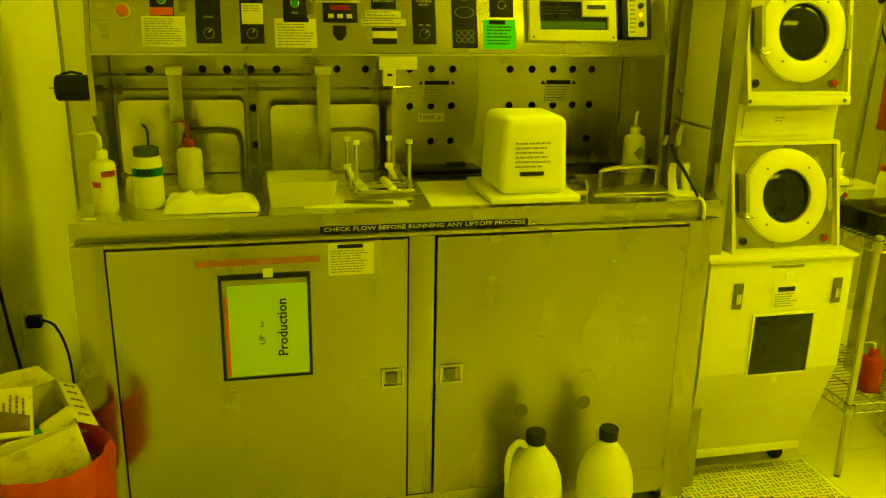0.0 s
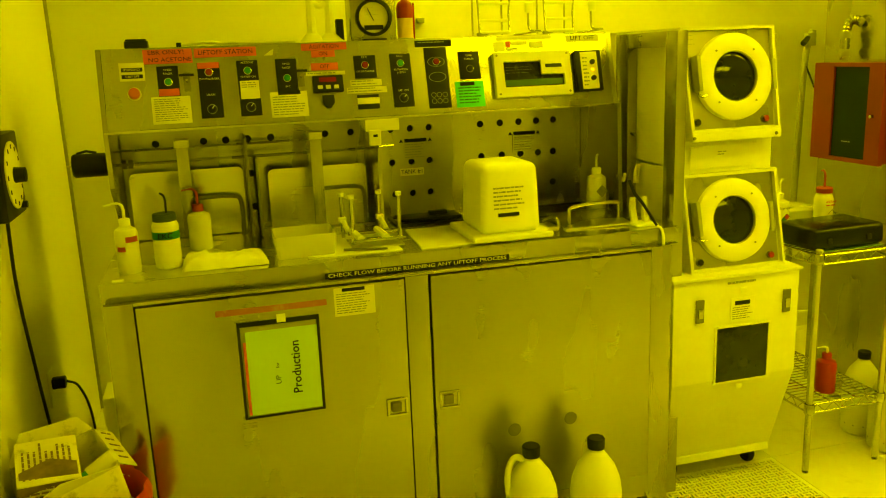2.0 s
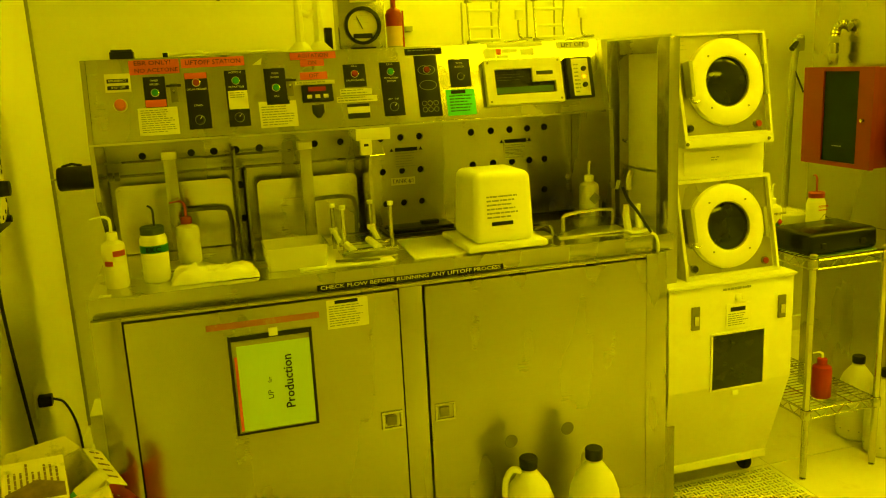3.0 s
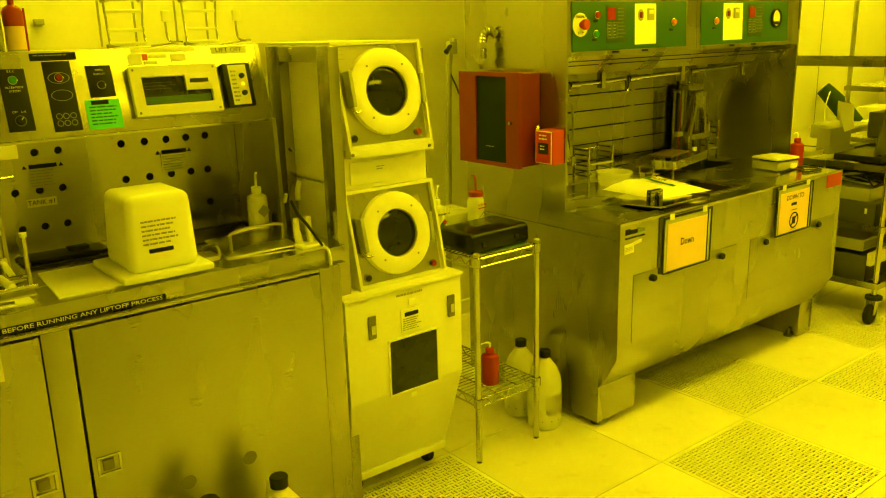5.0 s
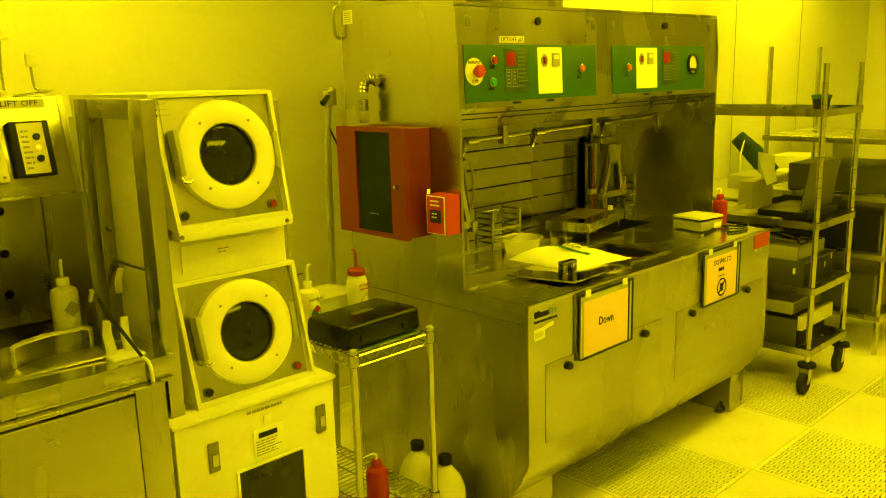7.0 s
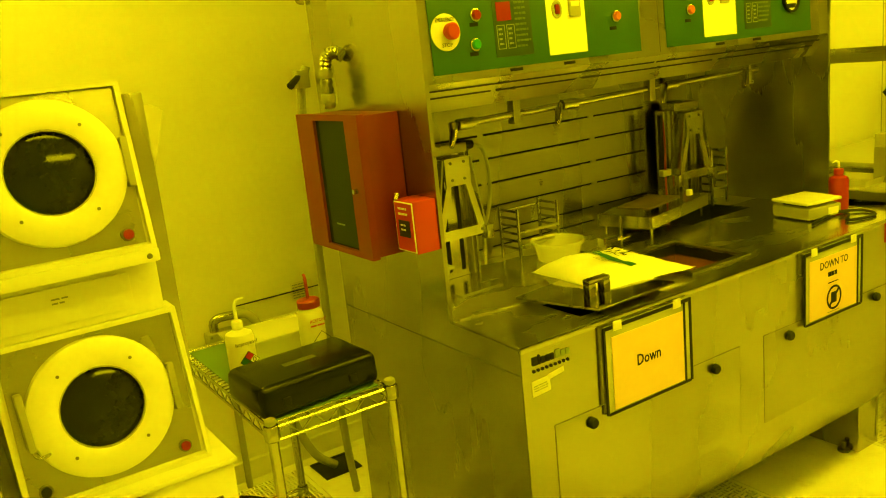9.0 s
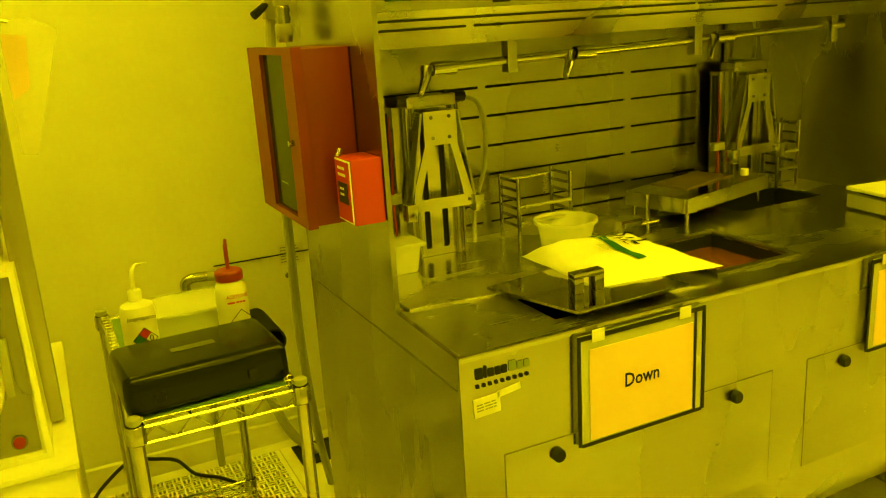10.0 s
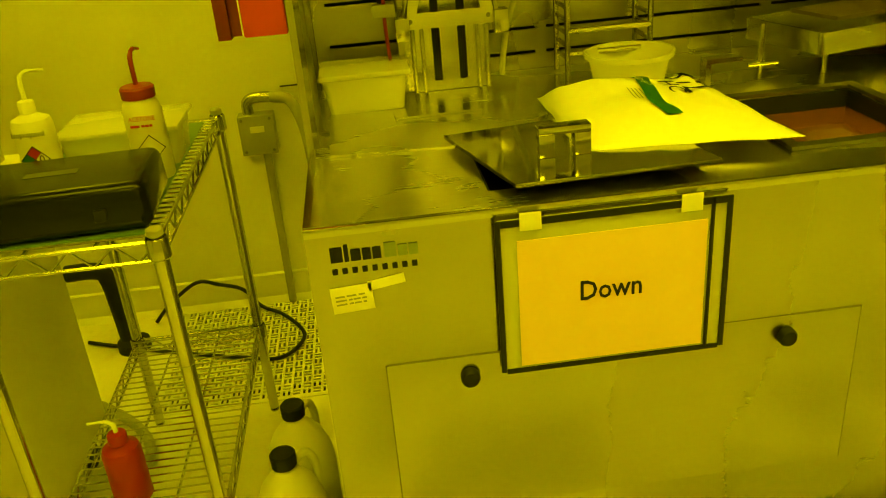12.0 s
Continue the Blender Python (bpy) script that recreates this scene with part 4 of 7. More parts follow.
e = thing("pressure_gauge", (0.437, 2.56, TZ), "round pressure gauge in a steel box on the console", "gauge")
part("case", box(0.360, 0.515, 2.545, 2.64, TZ, TZ + 0.17, 0.003), STEEL, e)
part("bezel", lathe([(0.061, 0.0), (0.061, 0.018), (0.052, 0.022), (0.050, 0.010), (0.050, 0.0)], (0.437, 2.5445, TZ + 0.075), 32, "y"), BLACK, e, "black bezel")
part("dial", lathe([(0, 0.004), (0.051, 0.004), (0.051, 0.001), (0, 0.001)], (0.437, 2.5445, TZ + 0.075), 32, "y"), CREAMPAPER, e, "cream dial")
part("needle", tube([(0.437, 2.538, TZ + 0.065), (0.418, 2.538, TZ + 0.105)], 0.0014), INK, e)
part("dial_print", bars(upright(0.437, 2.5400, TZ + 0.075), -0.03, 0.03, 0.000, 0.035, 3, 0.0005, 9, 0.3), GREYINK, e)
part("dial_base", box(0.405, 0.469, 2.5385, 2.5400, TZ + 0.035, TZ + 0.050), BLACK, e)
part("foot", box(0.395, 0.475, 2.52, 2.545, TZ, TZ + 0.006), BLACK, e)
part("top_note", box(0.40, 0.49, 2.5435, 2.5448, TZ + 0.15, TZ + 0.168), CREAMPAPER, e)
e = thing("dispenser_bottle", (0.547, 2.55, TZ), "clear bottle with a large red cap on the console", "bottle")
part("body", lathe([(0, 0), (0.026, 0), (0.026, 0.078), (0, 0.078)], (0.547, 2.55, TZ), 20), CLEAR, e)
part("label", lathe([(0.0265, 0.005), (0.0265, 0.072)], (0.547, 2.55, TZ), 20), ORANGEPAPER, e, "pale orange printed label")
part("cap", lathe([(0.0275, 0.070), (0.0285, 0.108), (0.022, 0.122), (0.009, 0.130), (0.008, 0.16), (0.003, 0.165), (0, 0.165)], (0.547, 2.55, TZ), 20), REDPLASTIC, e, "red cap")
part("tube", tube([(0.578, 2.55, TZ), (0.578, 2.55, TZ + 0.12)], 0.003), REDPLASTIC, e)
e = thing("wall_clip", (0.68, YN - 0.03, 1.70), "small grey clip on a wire, fixed to the wall", "clip")
part("clip", box(0.80, 0.835, YN - 0.025, YN - 0.001, 1.70, 1.722, 0.002), GREY, e)
for x, z in ((0.02, 1.86), (0.27, 1.88)):
    e = thing("wall_screw", (x, YN - 0.004, z), "dark screw head in the wall", "screw")
    part("head", lathe([(0, 0), (0.010, 0), (0.009, 0.004), (0, 0.005)], (x, YN, z), 12, "y"), DARKSTEEL, e)


def wire_rack(x, w):
    e = thing("wafer_holder", (x + w / 2, 2.53, TZ), "thin wire wafer holder with pale crossbars, on the console", "wafer holder", "wafer holders")
    for s in (x, x + w):
        part("upright", tube([(s, 2.49, TZ + 0.012), (s, 2.50, TZ + 0.07), (s - 0.004 + 0.01 * (s > x), 2.50, TZ + 0.142)], 0.0036), CHROME, e)
        part("upright", tube([(s, 2.57, TZ + 0.004), (s, 2.57, TZ + 0.142)], 0.0036), CHROME, e)
    for y, z in ((2.49, 0.012), (2.50, 0.052), (2.50, 0.108), (2.50, 0.142)):
        part("crossbar", tube([(x, y, TZ + z), (x + w, y, TZ + z)], 0.0055), POLY, e, "white crossbar")
    part("clip", tube([(x - 0.012, 2.49, TZ + 0.138), (x + 0.018, 2.52, TZ + 0.142)], 0.006), GREY, e)
    part("clip", tube([(x + w - 0.01, 2.49, TZ + 0.138), (x + w + 0.028, 2.51, TZ + 0.150)], 0.006), CREAM, e)
    part("foot", tube([(x - 0.01, 2.485, TZ + 0.006), (x + 0.03, 2.50, TZ + 0.010)], 0.006), GREY, e)
    part("hook", tube(smooth_path([(x + w + 0.075, 2.51, TZ + 0.085), (x + w + 0.078, 2.51, TZ + 0.03), (x + w + 0.090, 2.51, TZ + 0.014), (x + w + 0.125, 2.51, TZ + 0.012), (x + w + 0.03, 2.53, TZ + 0.003)], 4), 0.0036), CHROME, e, "bent wire hook")
    part("pad", box(x + w + 0.062, x + w + 0.092, 2.496, 2.512, TZ + 0.075, TZ + 0.110, 0.006), POLY, e, "white pad")


wire_rack(0.793, 0.108)
wire_rack(1.034, 0.105)

# ---- corner by the west wall ----
e = thing("wall_timer", (XW + 0.06, 2.22, 1.17), "black wall timer with a cream dial and a large knob", "timer")
part("case", box(XW, XW + 0.055, 2.09, 2.32, 1.17, 1.40, 0.008), BLACK, e)
part("dial", lathe([(0.092, 0.0), (0.092, 0.004), (0, 0.004)], (XW + 0.056, 2.205, 1.285), 32, "x"), CREAMPAPER, e, "cream dial")
for k in range(12):
    a = k * math.pi / 6
    part("mark", box(XW + 0.0602, XW + 0.0612, 2.205 + 0.078 * math.cos(a) - 0.004, 2.205 + 0.078 * math.cos(a) + 0.004, 1.285 + 0.078 * math.sin(a) - 0.006, 1.285 + 0.078 * math.sin(a) + 0.006), INK, e)
part("knob", lathe([(0.022, 0.0), (0.020, 0.028), (0, 0.030)], (XW + 0.060, 2.205, 1.285), 18, "x"), BLACK, e, "large black knob")
part("button", lathe([(0.010, 0.0), (0.010, 0.02), (0, 0.02)], (XW + 0.050, 2.26, 1.195), 12, "x"), BLACK, e)
part("hanger", box(XW, XW + 0.03, 2.12, 2.16, 1.40, 1.44, 0.006), BLACK, e)
part("cord", tube(smooth_path([(XW + 0.02, 2.22, 1.17), (XW + 0.012, 2.24, 0.95), (XW + 0.012, 2.32, 0.65), (XW + 0.012, 2.40, 0.40), (XW + 0.02, 2.44, 0.15)], 6), 0.005), BLACK, e, "black power cord")
e = thing("wall_outlet", (XW + 0.01, 2.52, 0.545), "white wall outlet with a black plug and cord", "outlet")
part("plate", box(XW, XW + 0.007, 2.48, 2.56, 0.49, 0.61, 0.002), POLY, e)
part("plug", box(XW + 0.007, XW + 0.05, 2.50, 2.535, 0.545, 0.580, 0.006), BLACK, e, "black plug")
part("cord", tube(smooth_path([(XW + 0.05, 2.52, 0.565), (XW + 0.085, 2.52, 0.54), (XW + 0.11, 2.53, 0.44), (XW + 0.115, 2.54, 0.25), (XW + 0.12, 2.56, 0.02)], 6), 0.004), BLACK, e)
e = thing("service_box", (-0.58, 3.1, 0.0), "white service box standing low in the corner", "box")
part("body", box(-0.635, -0.505, 3.02, 3.2, 0.0, 0.285, 0.004), POLY, e)
part("lid", box(-0.638, -0.502, 3.017, 3.203, 0.2855, 0.292, 0.002), POLY, e)
part("clip", box(-0.52, -0.49, 3.0, 3.018, 0.16, 0.18, 0.003), BLACK, e)

TB = thing("waste_bin", (-0.535, 1.87, 0.0), "cream waste bin with a red liner bag", "waste bin")
part("bin", lathe([(0, 0), (0.115, 0), (0.150, 0.46), (0.146, 0.46), (0.112, 0.01), (0, 0.01)], (-0.535, 1.87, 0.0), 28), CREAM, TB)
bm = bmesh.new()
ring = []
for k in range(48):
    a = 2 * math.pi * k / 48
    col = []
    for i, (r, z) in enumerate(((0.135, 0.40), (0.148, 0.47), (0.157, 0.485), (0.164, 0.46), (0.162, 0.40), (0.160, 0.33), (0.158, 0.28))):
        rr = r + (0.010 * noise.noise((math.cos(a) * 5, math.sin(a) * 5, i * 0.7)) + 0.004 * math.sin(a * 17)) * (i > 1)
        col.append(bm.verts.new((-0.535 + rr * math.cos(a), 1.87 + rr * math.sin(a), z + 0.012 * noise.noise((a, i, 0)))))
    ring.append(col)
for k in range(48):
    for i in range(6):
        bm.faces.new((ring[k][i], ring[(k + 1) % 48][i], ring[(k + 1) % 48][i + 1], ring[k][i + 1]))
part("liner", bm, REDBAG, TB, "crumpled red liner folded over the rim", smooth=70)
CB = thing("cardboard_box", (-0.56, 1.87, 0.43), "torn printed carton thrown into the bin, with a green-capped bottle", "carton")
m = pose(-0.575, 1.87, 0.505, 8, -12, 22)
BROWN = mat("brown_print", (0.16, 0.10, 0.03), 0.6, var=0.5, scale=30)
part("box", moved(tub_shell(-0.125, 0.125, -0.105, 0.105, -0.07, 0.060, 0.004, 0.0), m), CARD, CB)
part("flap", moved(prism([(-0.125, 0.0), (0.125, 0.0), (0.085, 0.02), (-0.02, 0.085), (-0.09, 0.03)], -0.002, 0.0, axis="y"), m @ pose(0, -0.105, 0.060, 38, 0, 0)), CREAMPAPER, CB, "plain cream front flap, torn to a point")
part("flap", moved(box(0.0, 0.052, -0.095, 0.10, -0.003, 0.0, 0.001), m @ pose(0.127, 0, 0.060, 0, 42, 0)), CARD, CB, "printed side flap folded outwards")
part("print", bars(m @ pose(0.127, 0, 0.060, 0, 42, 0), 0.012, 0.046, -0.08, 0.09, 5, 0.001, 17, 0.6), BROWN, CB)
part("flap", moved(prism([(-0.10, 0.0), (0.125, 0.0), (0.10, 0.05), (-0.04, 0.075)], 0.0, 0.003, axis="y"), m @ pose(0, 0.105, 0.060, -12, 0, 0)), CARD, CB, "printed rear flap")
PK = thing("small_carton", (-0.60, 1.88, 0.45), "small printed carton with dark text lying in the larger one", "carton")
k = m @ pose(-0.04, 0.015, -0.035, 10, 14, -12) @ Matrix.Diagonal((1.2, 1.15, 1.25, 1))
part("box", moved(box(-0.065, 0.055, -0.07, 0.065, 0.0, 0.125, 0.003), k), CARD, PK)
part("print", bars(k @ pose(0, 0, 0.1255, 0, 0, 90), -0.055, 0.055, -0.045, 0.055, 9, 0.0008, 71), BROWN, PK)
part("print", bars(k @ pose(0, -0.0705, 0, 90, 0, 0), -0.055, 0.045, 0.01, 0.115, 10, 0.0008, 72), BROWN, PK)
part("print", bars(k @ pose(0.0555, 0, 0, 90, 0, 90), -0.06, 0.055, 0.03, 0.115, 8, 0.0008, 73), BROWN, PK)
part("print_patch", moved(prism([(-0.06, -0.05), (0.05, -0.06), (0.05, -0.02), (0.0, 0.0), (-0.06, -0.03)], 0.1252, 0.1262, axis="z"), k), BROWN, PK)
part("print_patch", moved(prism([(-0.065, 0.095), (0.0, 0.115), (0.055, 0.08), (0.055, 0.122), (-0.065, 0.122)], -0.0712, -0.0704, axis="y"), k), BROWN, PK)
BT = thing("bottle", (-0.47, 1.86, 0.50), "small bottle with a green cap lying in the carton", "bottle")
part("body", moved(lathe([(0, 0), (0.024, 0), (0.024, 0.07), (0.014, 0.08), (0, 0.08)], (0, 0, 0), 18), pose(-0.505, 1.83, 0.545, 0, 62, 20)), CREAMPAPER, BT)
part("cap", moved(lathe([(0.020, -0.016), (0.020, 0.0), (0, 0.0)], (0, 0, 0), 18), pose(-0.505, 1.83, 0.545, 0, 62, 20)), GREENC, BT, "green cap")


def jug(x, y, turn, label, size=1.0):
    e = thing("plastic_jug", (x, y, 0.0), label, "jug", "chemical jugs", turn=turn + 0.01)
    e.scale = (size, size, size)
    part("body", lathe([(0, 0), (0.062, 0), (0.072, 0.010), (0.075, 0.04), (0.075, 0.20), (0.070, 0.235), (0.055, 0.275), (0.032, 0.305), (0.022, 0.318), (0.022, 0.34), (0, 0.34)], sides=28), HDPE, e, local=True)
    part("cap", lathe([(0.025, 0.326), (0.026, 0.352), (0.023, 0.356), (0, 0.356)], sides=20), BLACK, e, "black screw cap", local=True)
    part("handle", tube(smooth_path([(0.024, 0, 0.318), (0.045, 0, 0.328), (0.064, 0, 0.31), (0.072, 0, 0.27), (0.070, 0, 0.225)], 4), 0.009, sides=10), HDPE, e, "moulded handle", local=True)
    band(e, 0.0756, 0.07, 0.17, WHITEPAPER, 190, 290, label="white printed label")
    band(e, 0.0754, 0.045, 0.05, GREYINK, 0, 359, "level_line")
    return e


J1 = jug(0.715, 1.87, 180, "translucent white chemical jug with black cap standing before the bench")
J2 = jug(0.925, 1.86, 90, "translucent white chemical jug with black cap standing before the bench")
for o, s in ((J1, 1.13), (J2, 1.115)):
    o.scale = (s * 0.95, s * 0.95, s)
# Dark discs on the door, one behind each jug's cap.
for x, z in ((0.715, 0.389), (0.908, 0.398)):
    part("round_mark", lathe([(0, 0), (0.022, 0.0), (0.022, 0.0006), (0, 0.0006)], (x, 2.0114, z), 18, "y"), mat("dark_round_mark", (0.16, 0.15, 0.12), 0.6), B1, "dark round mark on the door at jug cap height")


# ---- stack of two rinser-dryers on a cabinet ----
def leaning(x, y0, z0, y1, z1):
    """A frame on a face that leans from (y0, z0) below to (y1, z1) above; v runs up the slope."""
    v = Vector((0, y1 - y0, z1 - z0)).normalized()
    n = Vector((1, 0, 0)).cross(v)
    return Matrix(((1, v.x, n.x, x), (0, v.y, n.y, y0), (0, v.z, n.z, z0), (0, 0, 0, 1)))


RD = thing("rinser_dryer", (1.53, 2.40, 0.0), "stack of two cream rinser-dryers with round doors on a wheeled cabinet", "rinser dryer")
cabinet = [(2.03, 0.80), (2.028, 0.44), (2.145, 0.10), (2.70, 0.10), (2.70, 0.80)]
bm = prism(cabinet, 1.283, 1.768)
for v in bm.verts:
    if v.co.z < 0.2:
        v.co.x += 0.055 if v.co.x < 1.5 else -0.0
bmesh.ops.bevel(bm, geom=bm.edges[:], offset=0.006, segments=2, affect="EDGES", profile=0.5)
cab = part("cabinet", bm, CREAM, RD, "cream wheeled cabinet with a tapering foot")
part("cabinet_top", box(1.276, 1.774, 2.022, 2.70, 0.800, 0.812, 0.004), CREAM, cab)
part("window", box(1.450, 1.650, 2.0265, 2.0305, 0.432, 0.625, 0.002), SMOKE, cab, "dark tinted window")
wf = bmesh.new()
for a, b, c, d in ((1.442, 1.658, 0.625, 0.632), (1.442, 1.658, 0.425, 0.432), (1.442, 1.450, 0.432, 0.625), (1.650, 1.658, 0.432, 0.625)):
    box(a, b, 2.0245, 2.0305, c, d, 0.001, bm=wf)
part("window_frame", wf, CREAM, cab)
for x in (1.382, 1.718):
    part("latch_plate", box(x - 0.015, x + 0.015, 2.0235, 2.0300, 0.655, 0.735, 0.002), DARKSTEEL, cab)
    part("latch", box(x - 0.008, x + 0.009, 2.018, 2.0240, 0.672, 0.705, 0.002), CHROME, cab, "chrome toggle latch")
part("notice", box(1.500, 1.592, 2.0265, 2.0285, 0.643, 0.728), WHITEPAPER, cab, "white notice")
part("notice_head", box(1.515, 1.572, 2.0252, 2.0264, 0.702, 0.716), INK, cab)
part("notice_print", bars(upright(0, 2.0264, 0), 1.506, 1.586, 0.650, 0.696, 6, 0.0009, 11), GREYINK, cab)
part("model_print", bars(upright(0, 2.0285, 0), 1.485, 1.605, 0.772, 0.788, 1, 0.001, 19, 0.9), GREYINK, cab)
part("tab", box(1.534, 1.560, 2.0262, 2.0285, 0.738, 0.762, 0.002), POLY, cab)
part("tab", box(1.532, 1.556, 2.0262, 2.0290, 0.40, 0.418, 0.002), POLY, cab)
part("toe_bar", box(1.330, 1.758, 2.130, 2.160, 0.085, 0.112, 0.004), CREAM, cab)
for x, y in ((1.40, 2.22), (1.73, 2.22), (1.40, 2.62), (1.73, 2.62)):
    c = part("caster", lathe([(0, -0.014), (0.030, -0.014), (0.034, -0.008), (0.034, 0.008), (0.030, 0.014), (0, 0.014)], (x, y, 0.034), 20, "x"), RUBBER, RD, "black caster wheel")
    part("fork", box(x - 0.022, x + 0.022, y - 0.015, y + 0.03, 0.062, 0.102, 0.003), DARKSTEEL, c)


def dryer_unit(y0, z0, y1, z1, x0, x1, xt0, xt1, shift, drop):
    """Housing with a lip round a sunk steel face, a round door and two buttons."""
    w = (x0 + x1 + xt0 + xt1) / 4
    bm = bmesh.new()
    lo = [(x0, y0, z0), (x1, y0, z0), (xt1, y1, z1), (xt0, y1, z1)]
    hi = [(x0, 2.66, z0), (x1, 2.66, z0), (xt1, 2.66, z1), (xt0, 2.66, z1)]
    mid = [(a + (0.010 if a < w else -0.010), b, c + (0.010 if c < (z0 + z1) / 2 else -0.010)) for a, b, c in lo]
    back = [(a, b + 0.018, c) for a, b, c in mid]
    L, H, Mi, Bk = [[bm.verts.new(p) for p in q] for q in (lo, hi, mid, back)]
    for k in range(4):
        j = (k + 1) % 4
        bm.faces.new((L[k], L[j], H[j], H[k])), bm.faces.new((L[k], L[j], Mi[j], Mi[k])), bm.faces.new((Mi[k], Mi[j], Bk[j], Bk[k]))
    bm.faces.new(H), bm.faces.new(Bk)
    u = part("housing", bm, CREAM, RD, "cream housing with a projecting lip", smooth=None)
    F = leaning(0, y0 + 0.018, z0, y1 + 0.018, z1)
    length = math.hypot(y1 - y0, z1 - z0)
    s0, s1 = min(x0, xt0) + 0.014, max(x1, xt1) - 0.014
    part("face_panel", face_box(F, max(x0, xt0) + 0.011, min(x1, xt1) - 0.011, 0.012, length - 0.012, 0.0005, 0.003), STEEL, u, "steel face panel")
    c = (w + shift, length * 0.535 + drop)
    D = F @ Matrix.Translation((c[0], c[1], 0))
    d = part("door", moved(lathe([(0.083, 0.006), (0.083, 0.023), (0.090, 0.027), (0.128, 0.027), (0.140, 0.020), (0.143, 0.004)], sides=48), D), CREAM, u, "round cream door")
    part("window", moved(lathe([(0, 0.020), (0.060, 0.018), (0.083, 0.010)], sides=40), D), SMOKE, d, "dark round window")
    part("gasket", moved(lathe([(0.083, 0.023), (0.080, 0.023), (0.080, 0.012), (0.083, 0.012)], sides=40), D), GREY, d)
    for a in (50, 130, 230, 310):
        part("screw", moved(lathe([(0.0035, 0.027), (0.0035, 0.029), (0, 0.029)], sides=10), D @ Matrix.Translation((0.108 * math.cos(radians(a)), 0.108 * math.sin(radians(a)), 0))), DARKSTEEL, d)
    part("handle", moved(box(-0.150, -0.136, -0.04, 0.075, 0.004, 0.044, 0.004), D @ pose(0, 0, 0, 0, 0, 2)), GREY, d, "grey side latch bar")
    part("latch_hook", moved(tube(smooth_path([(-0.140, -0.035, 0.02), (-0.138, -0.055, 0.024), (-0.125, -0.062, 0.024), (-0.112, -0.058, 0.024)], 4), 0.004), D), CHROME, d)
    part("hinge", moved(box(0.136, 0.150, -0.05, 0.05, 0.004, 0.030, 0.003), D), GREY, d)
    for x, mt in ((s0 + 0.034, BLACK), (s1 - 0.034, REDB)):
        b = part("push_button", moved(lathe([(0.010, 0.003), (0.010, 0.014), (0, 0.015)], sides=16), F @ Matrix.Translation((x, 0.034, 0))), mt, u)
        part("collar", moved(lathe([(0.0135, 0.003), (0.0135, 0.008), (0.0102, 0.008)], sides=16), F @ Matrix.Translation((x, 0.034, 0))), DARKSTEEL, b)
    return u


U1 = dryer_unit(2.094, 1.277, 2.150, 1.614, 1.376, 1.709, 1.356, 1.705, 0.009, -0.006)
for k in range(3):
    part("indicator", moved(lathe([(0.004, 0.003), (0.004, 0.006), (0, 0.006)], sides=10), leaning(0, 2.112, 1.277, 2.168, 1.614) @ Matrix.Translation((1.375, 0.315 - 0.014 * k, 0))), BLACK, U1)
    part("indicator_print", bars(leaning(0, 2.112, 1.277, 2.168, 1.614), 1.385, 1.415, 0.311 - 0.014 * k, 0.319 - 0.014 * k, 1, 0.0036, 50 + k), GREYINK, U1)
part("lip_bar", box(1.375, 1.711, 2.090, 2.134, 1.250, 1.2765, 0.004), CREAM, U1, "cream bar with two screws")
for x in (1.382, 1.690):
    part("screw", lathe([(0, 0), (0.006, 0), (0.005, 0.004), (0, 0.004)], (x, 2.090, 1.263), 10, "y"), DARKSTEEL, U1)
dr = part("drawer_box", box(1.362, 1.712, 2.140, 2.66, 1.1385, 1.2495, 0.005), CREAM, RD, "cream box between the dryers")
part("drawer_front", box(1.397, 1.652, 2.135, 2.1395, 1.156, 1.232, 0.002), CREAM, dr)
part("drawer_mark", bars(upright(0, 2.1348, 0), 1.50, 1.535, 1.195, 1.212, 2, 0.0006, 23), GREYINK, dr)
dryer_unit(2.066, 0.8125, 2.131, 1.138, 1.372, 1.736, 1.365, 1.730, -0.003, -0.011)
# steel frame alongside
FR = thing("equipment_rack", (1.32, 2.28, 0.0), "brushed steel frame around the side of the dryer stack", "equipment rack")
for y0, y1 in ((2.075, 2.145), (2.395, 2.485)):
    part("upright", box(1.302, 1.340, y0, y1, 0.986 if y0 > 2.2 else 0.02, 1.605, 0.003), STEEL_V, FR)
part("upright", box(1.722, 1.760, 2.20, 2.262, 0.82, 1.585, 0.003), STEEL_V, FR)
part("top_rail", box(1.302, 1.340, 2.146, 2.394, 1.555, 1.605, 0.003), STEEL, FR)
part("side_panel", box(1.3415, 1.3475, 2.15, 2.64, 1.17, 1.553), CREAM, FR, "cream enamelled side panel")
part("side_panel", box(1.3415, 1.3475, 2.15, 2.64, 0.90, 1.160), CREAM, FR, "cream enamelled side panel")
part("hook", tube([(1.34, 2.40, 1.255), (1.328, 2.385, 1.255), (1.322, 2.38, 1.262)], 0.005), CHROME, FR)
part("clip", tube(smooth_path([(1.335, 2.37, 1.15), (1.32, 2.36, 1.12), (1.315, 2.35, 1.09)], 4), 0.010), POLY, FR)


HB = thing("hanging_pouch", (1.83, 2.5, 1.28), "pale plastic pouch with an orange tag hung beside the stack", "pouch")
bm = prism([(1.770, 1.555), (1.822, 1.560), (1.878, 1.535), (1.800, 1.285), (1.772, 1.290)], 2.490, 2.502, axis="y", bevel=0.004)
part("pouch", bm, mat("hazy_pouch_film", (0.86, 0.84, 0.72), 0.5, alpha=0.22), HB)
part("tag", prism([(1.772, 1.53), (1.818, 1.525), (1.808, 1.42), (1.775, 1.40)], 2.494, 2.498, axis="y"), ORANGEPAPER, HB, "pale orange tag")
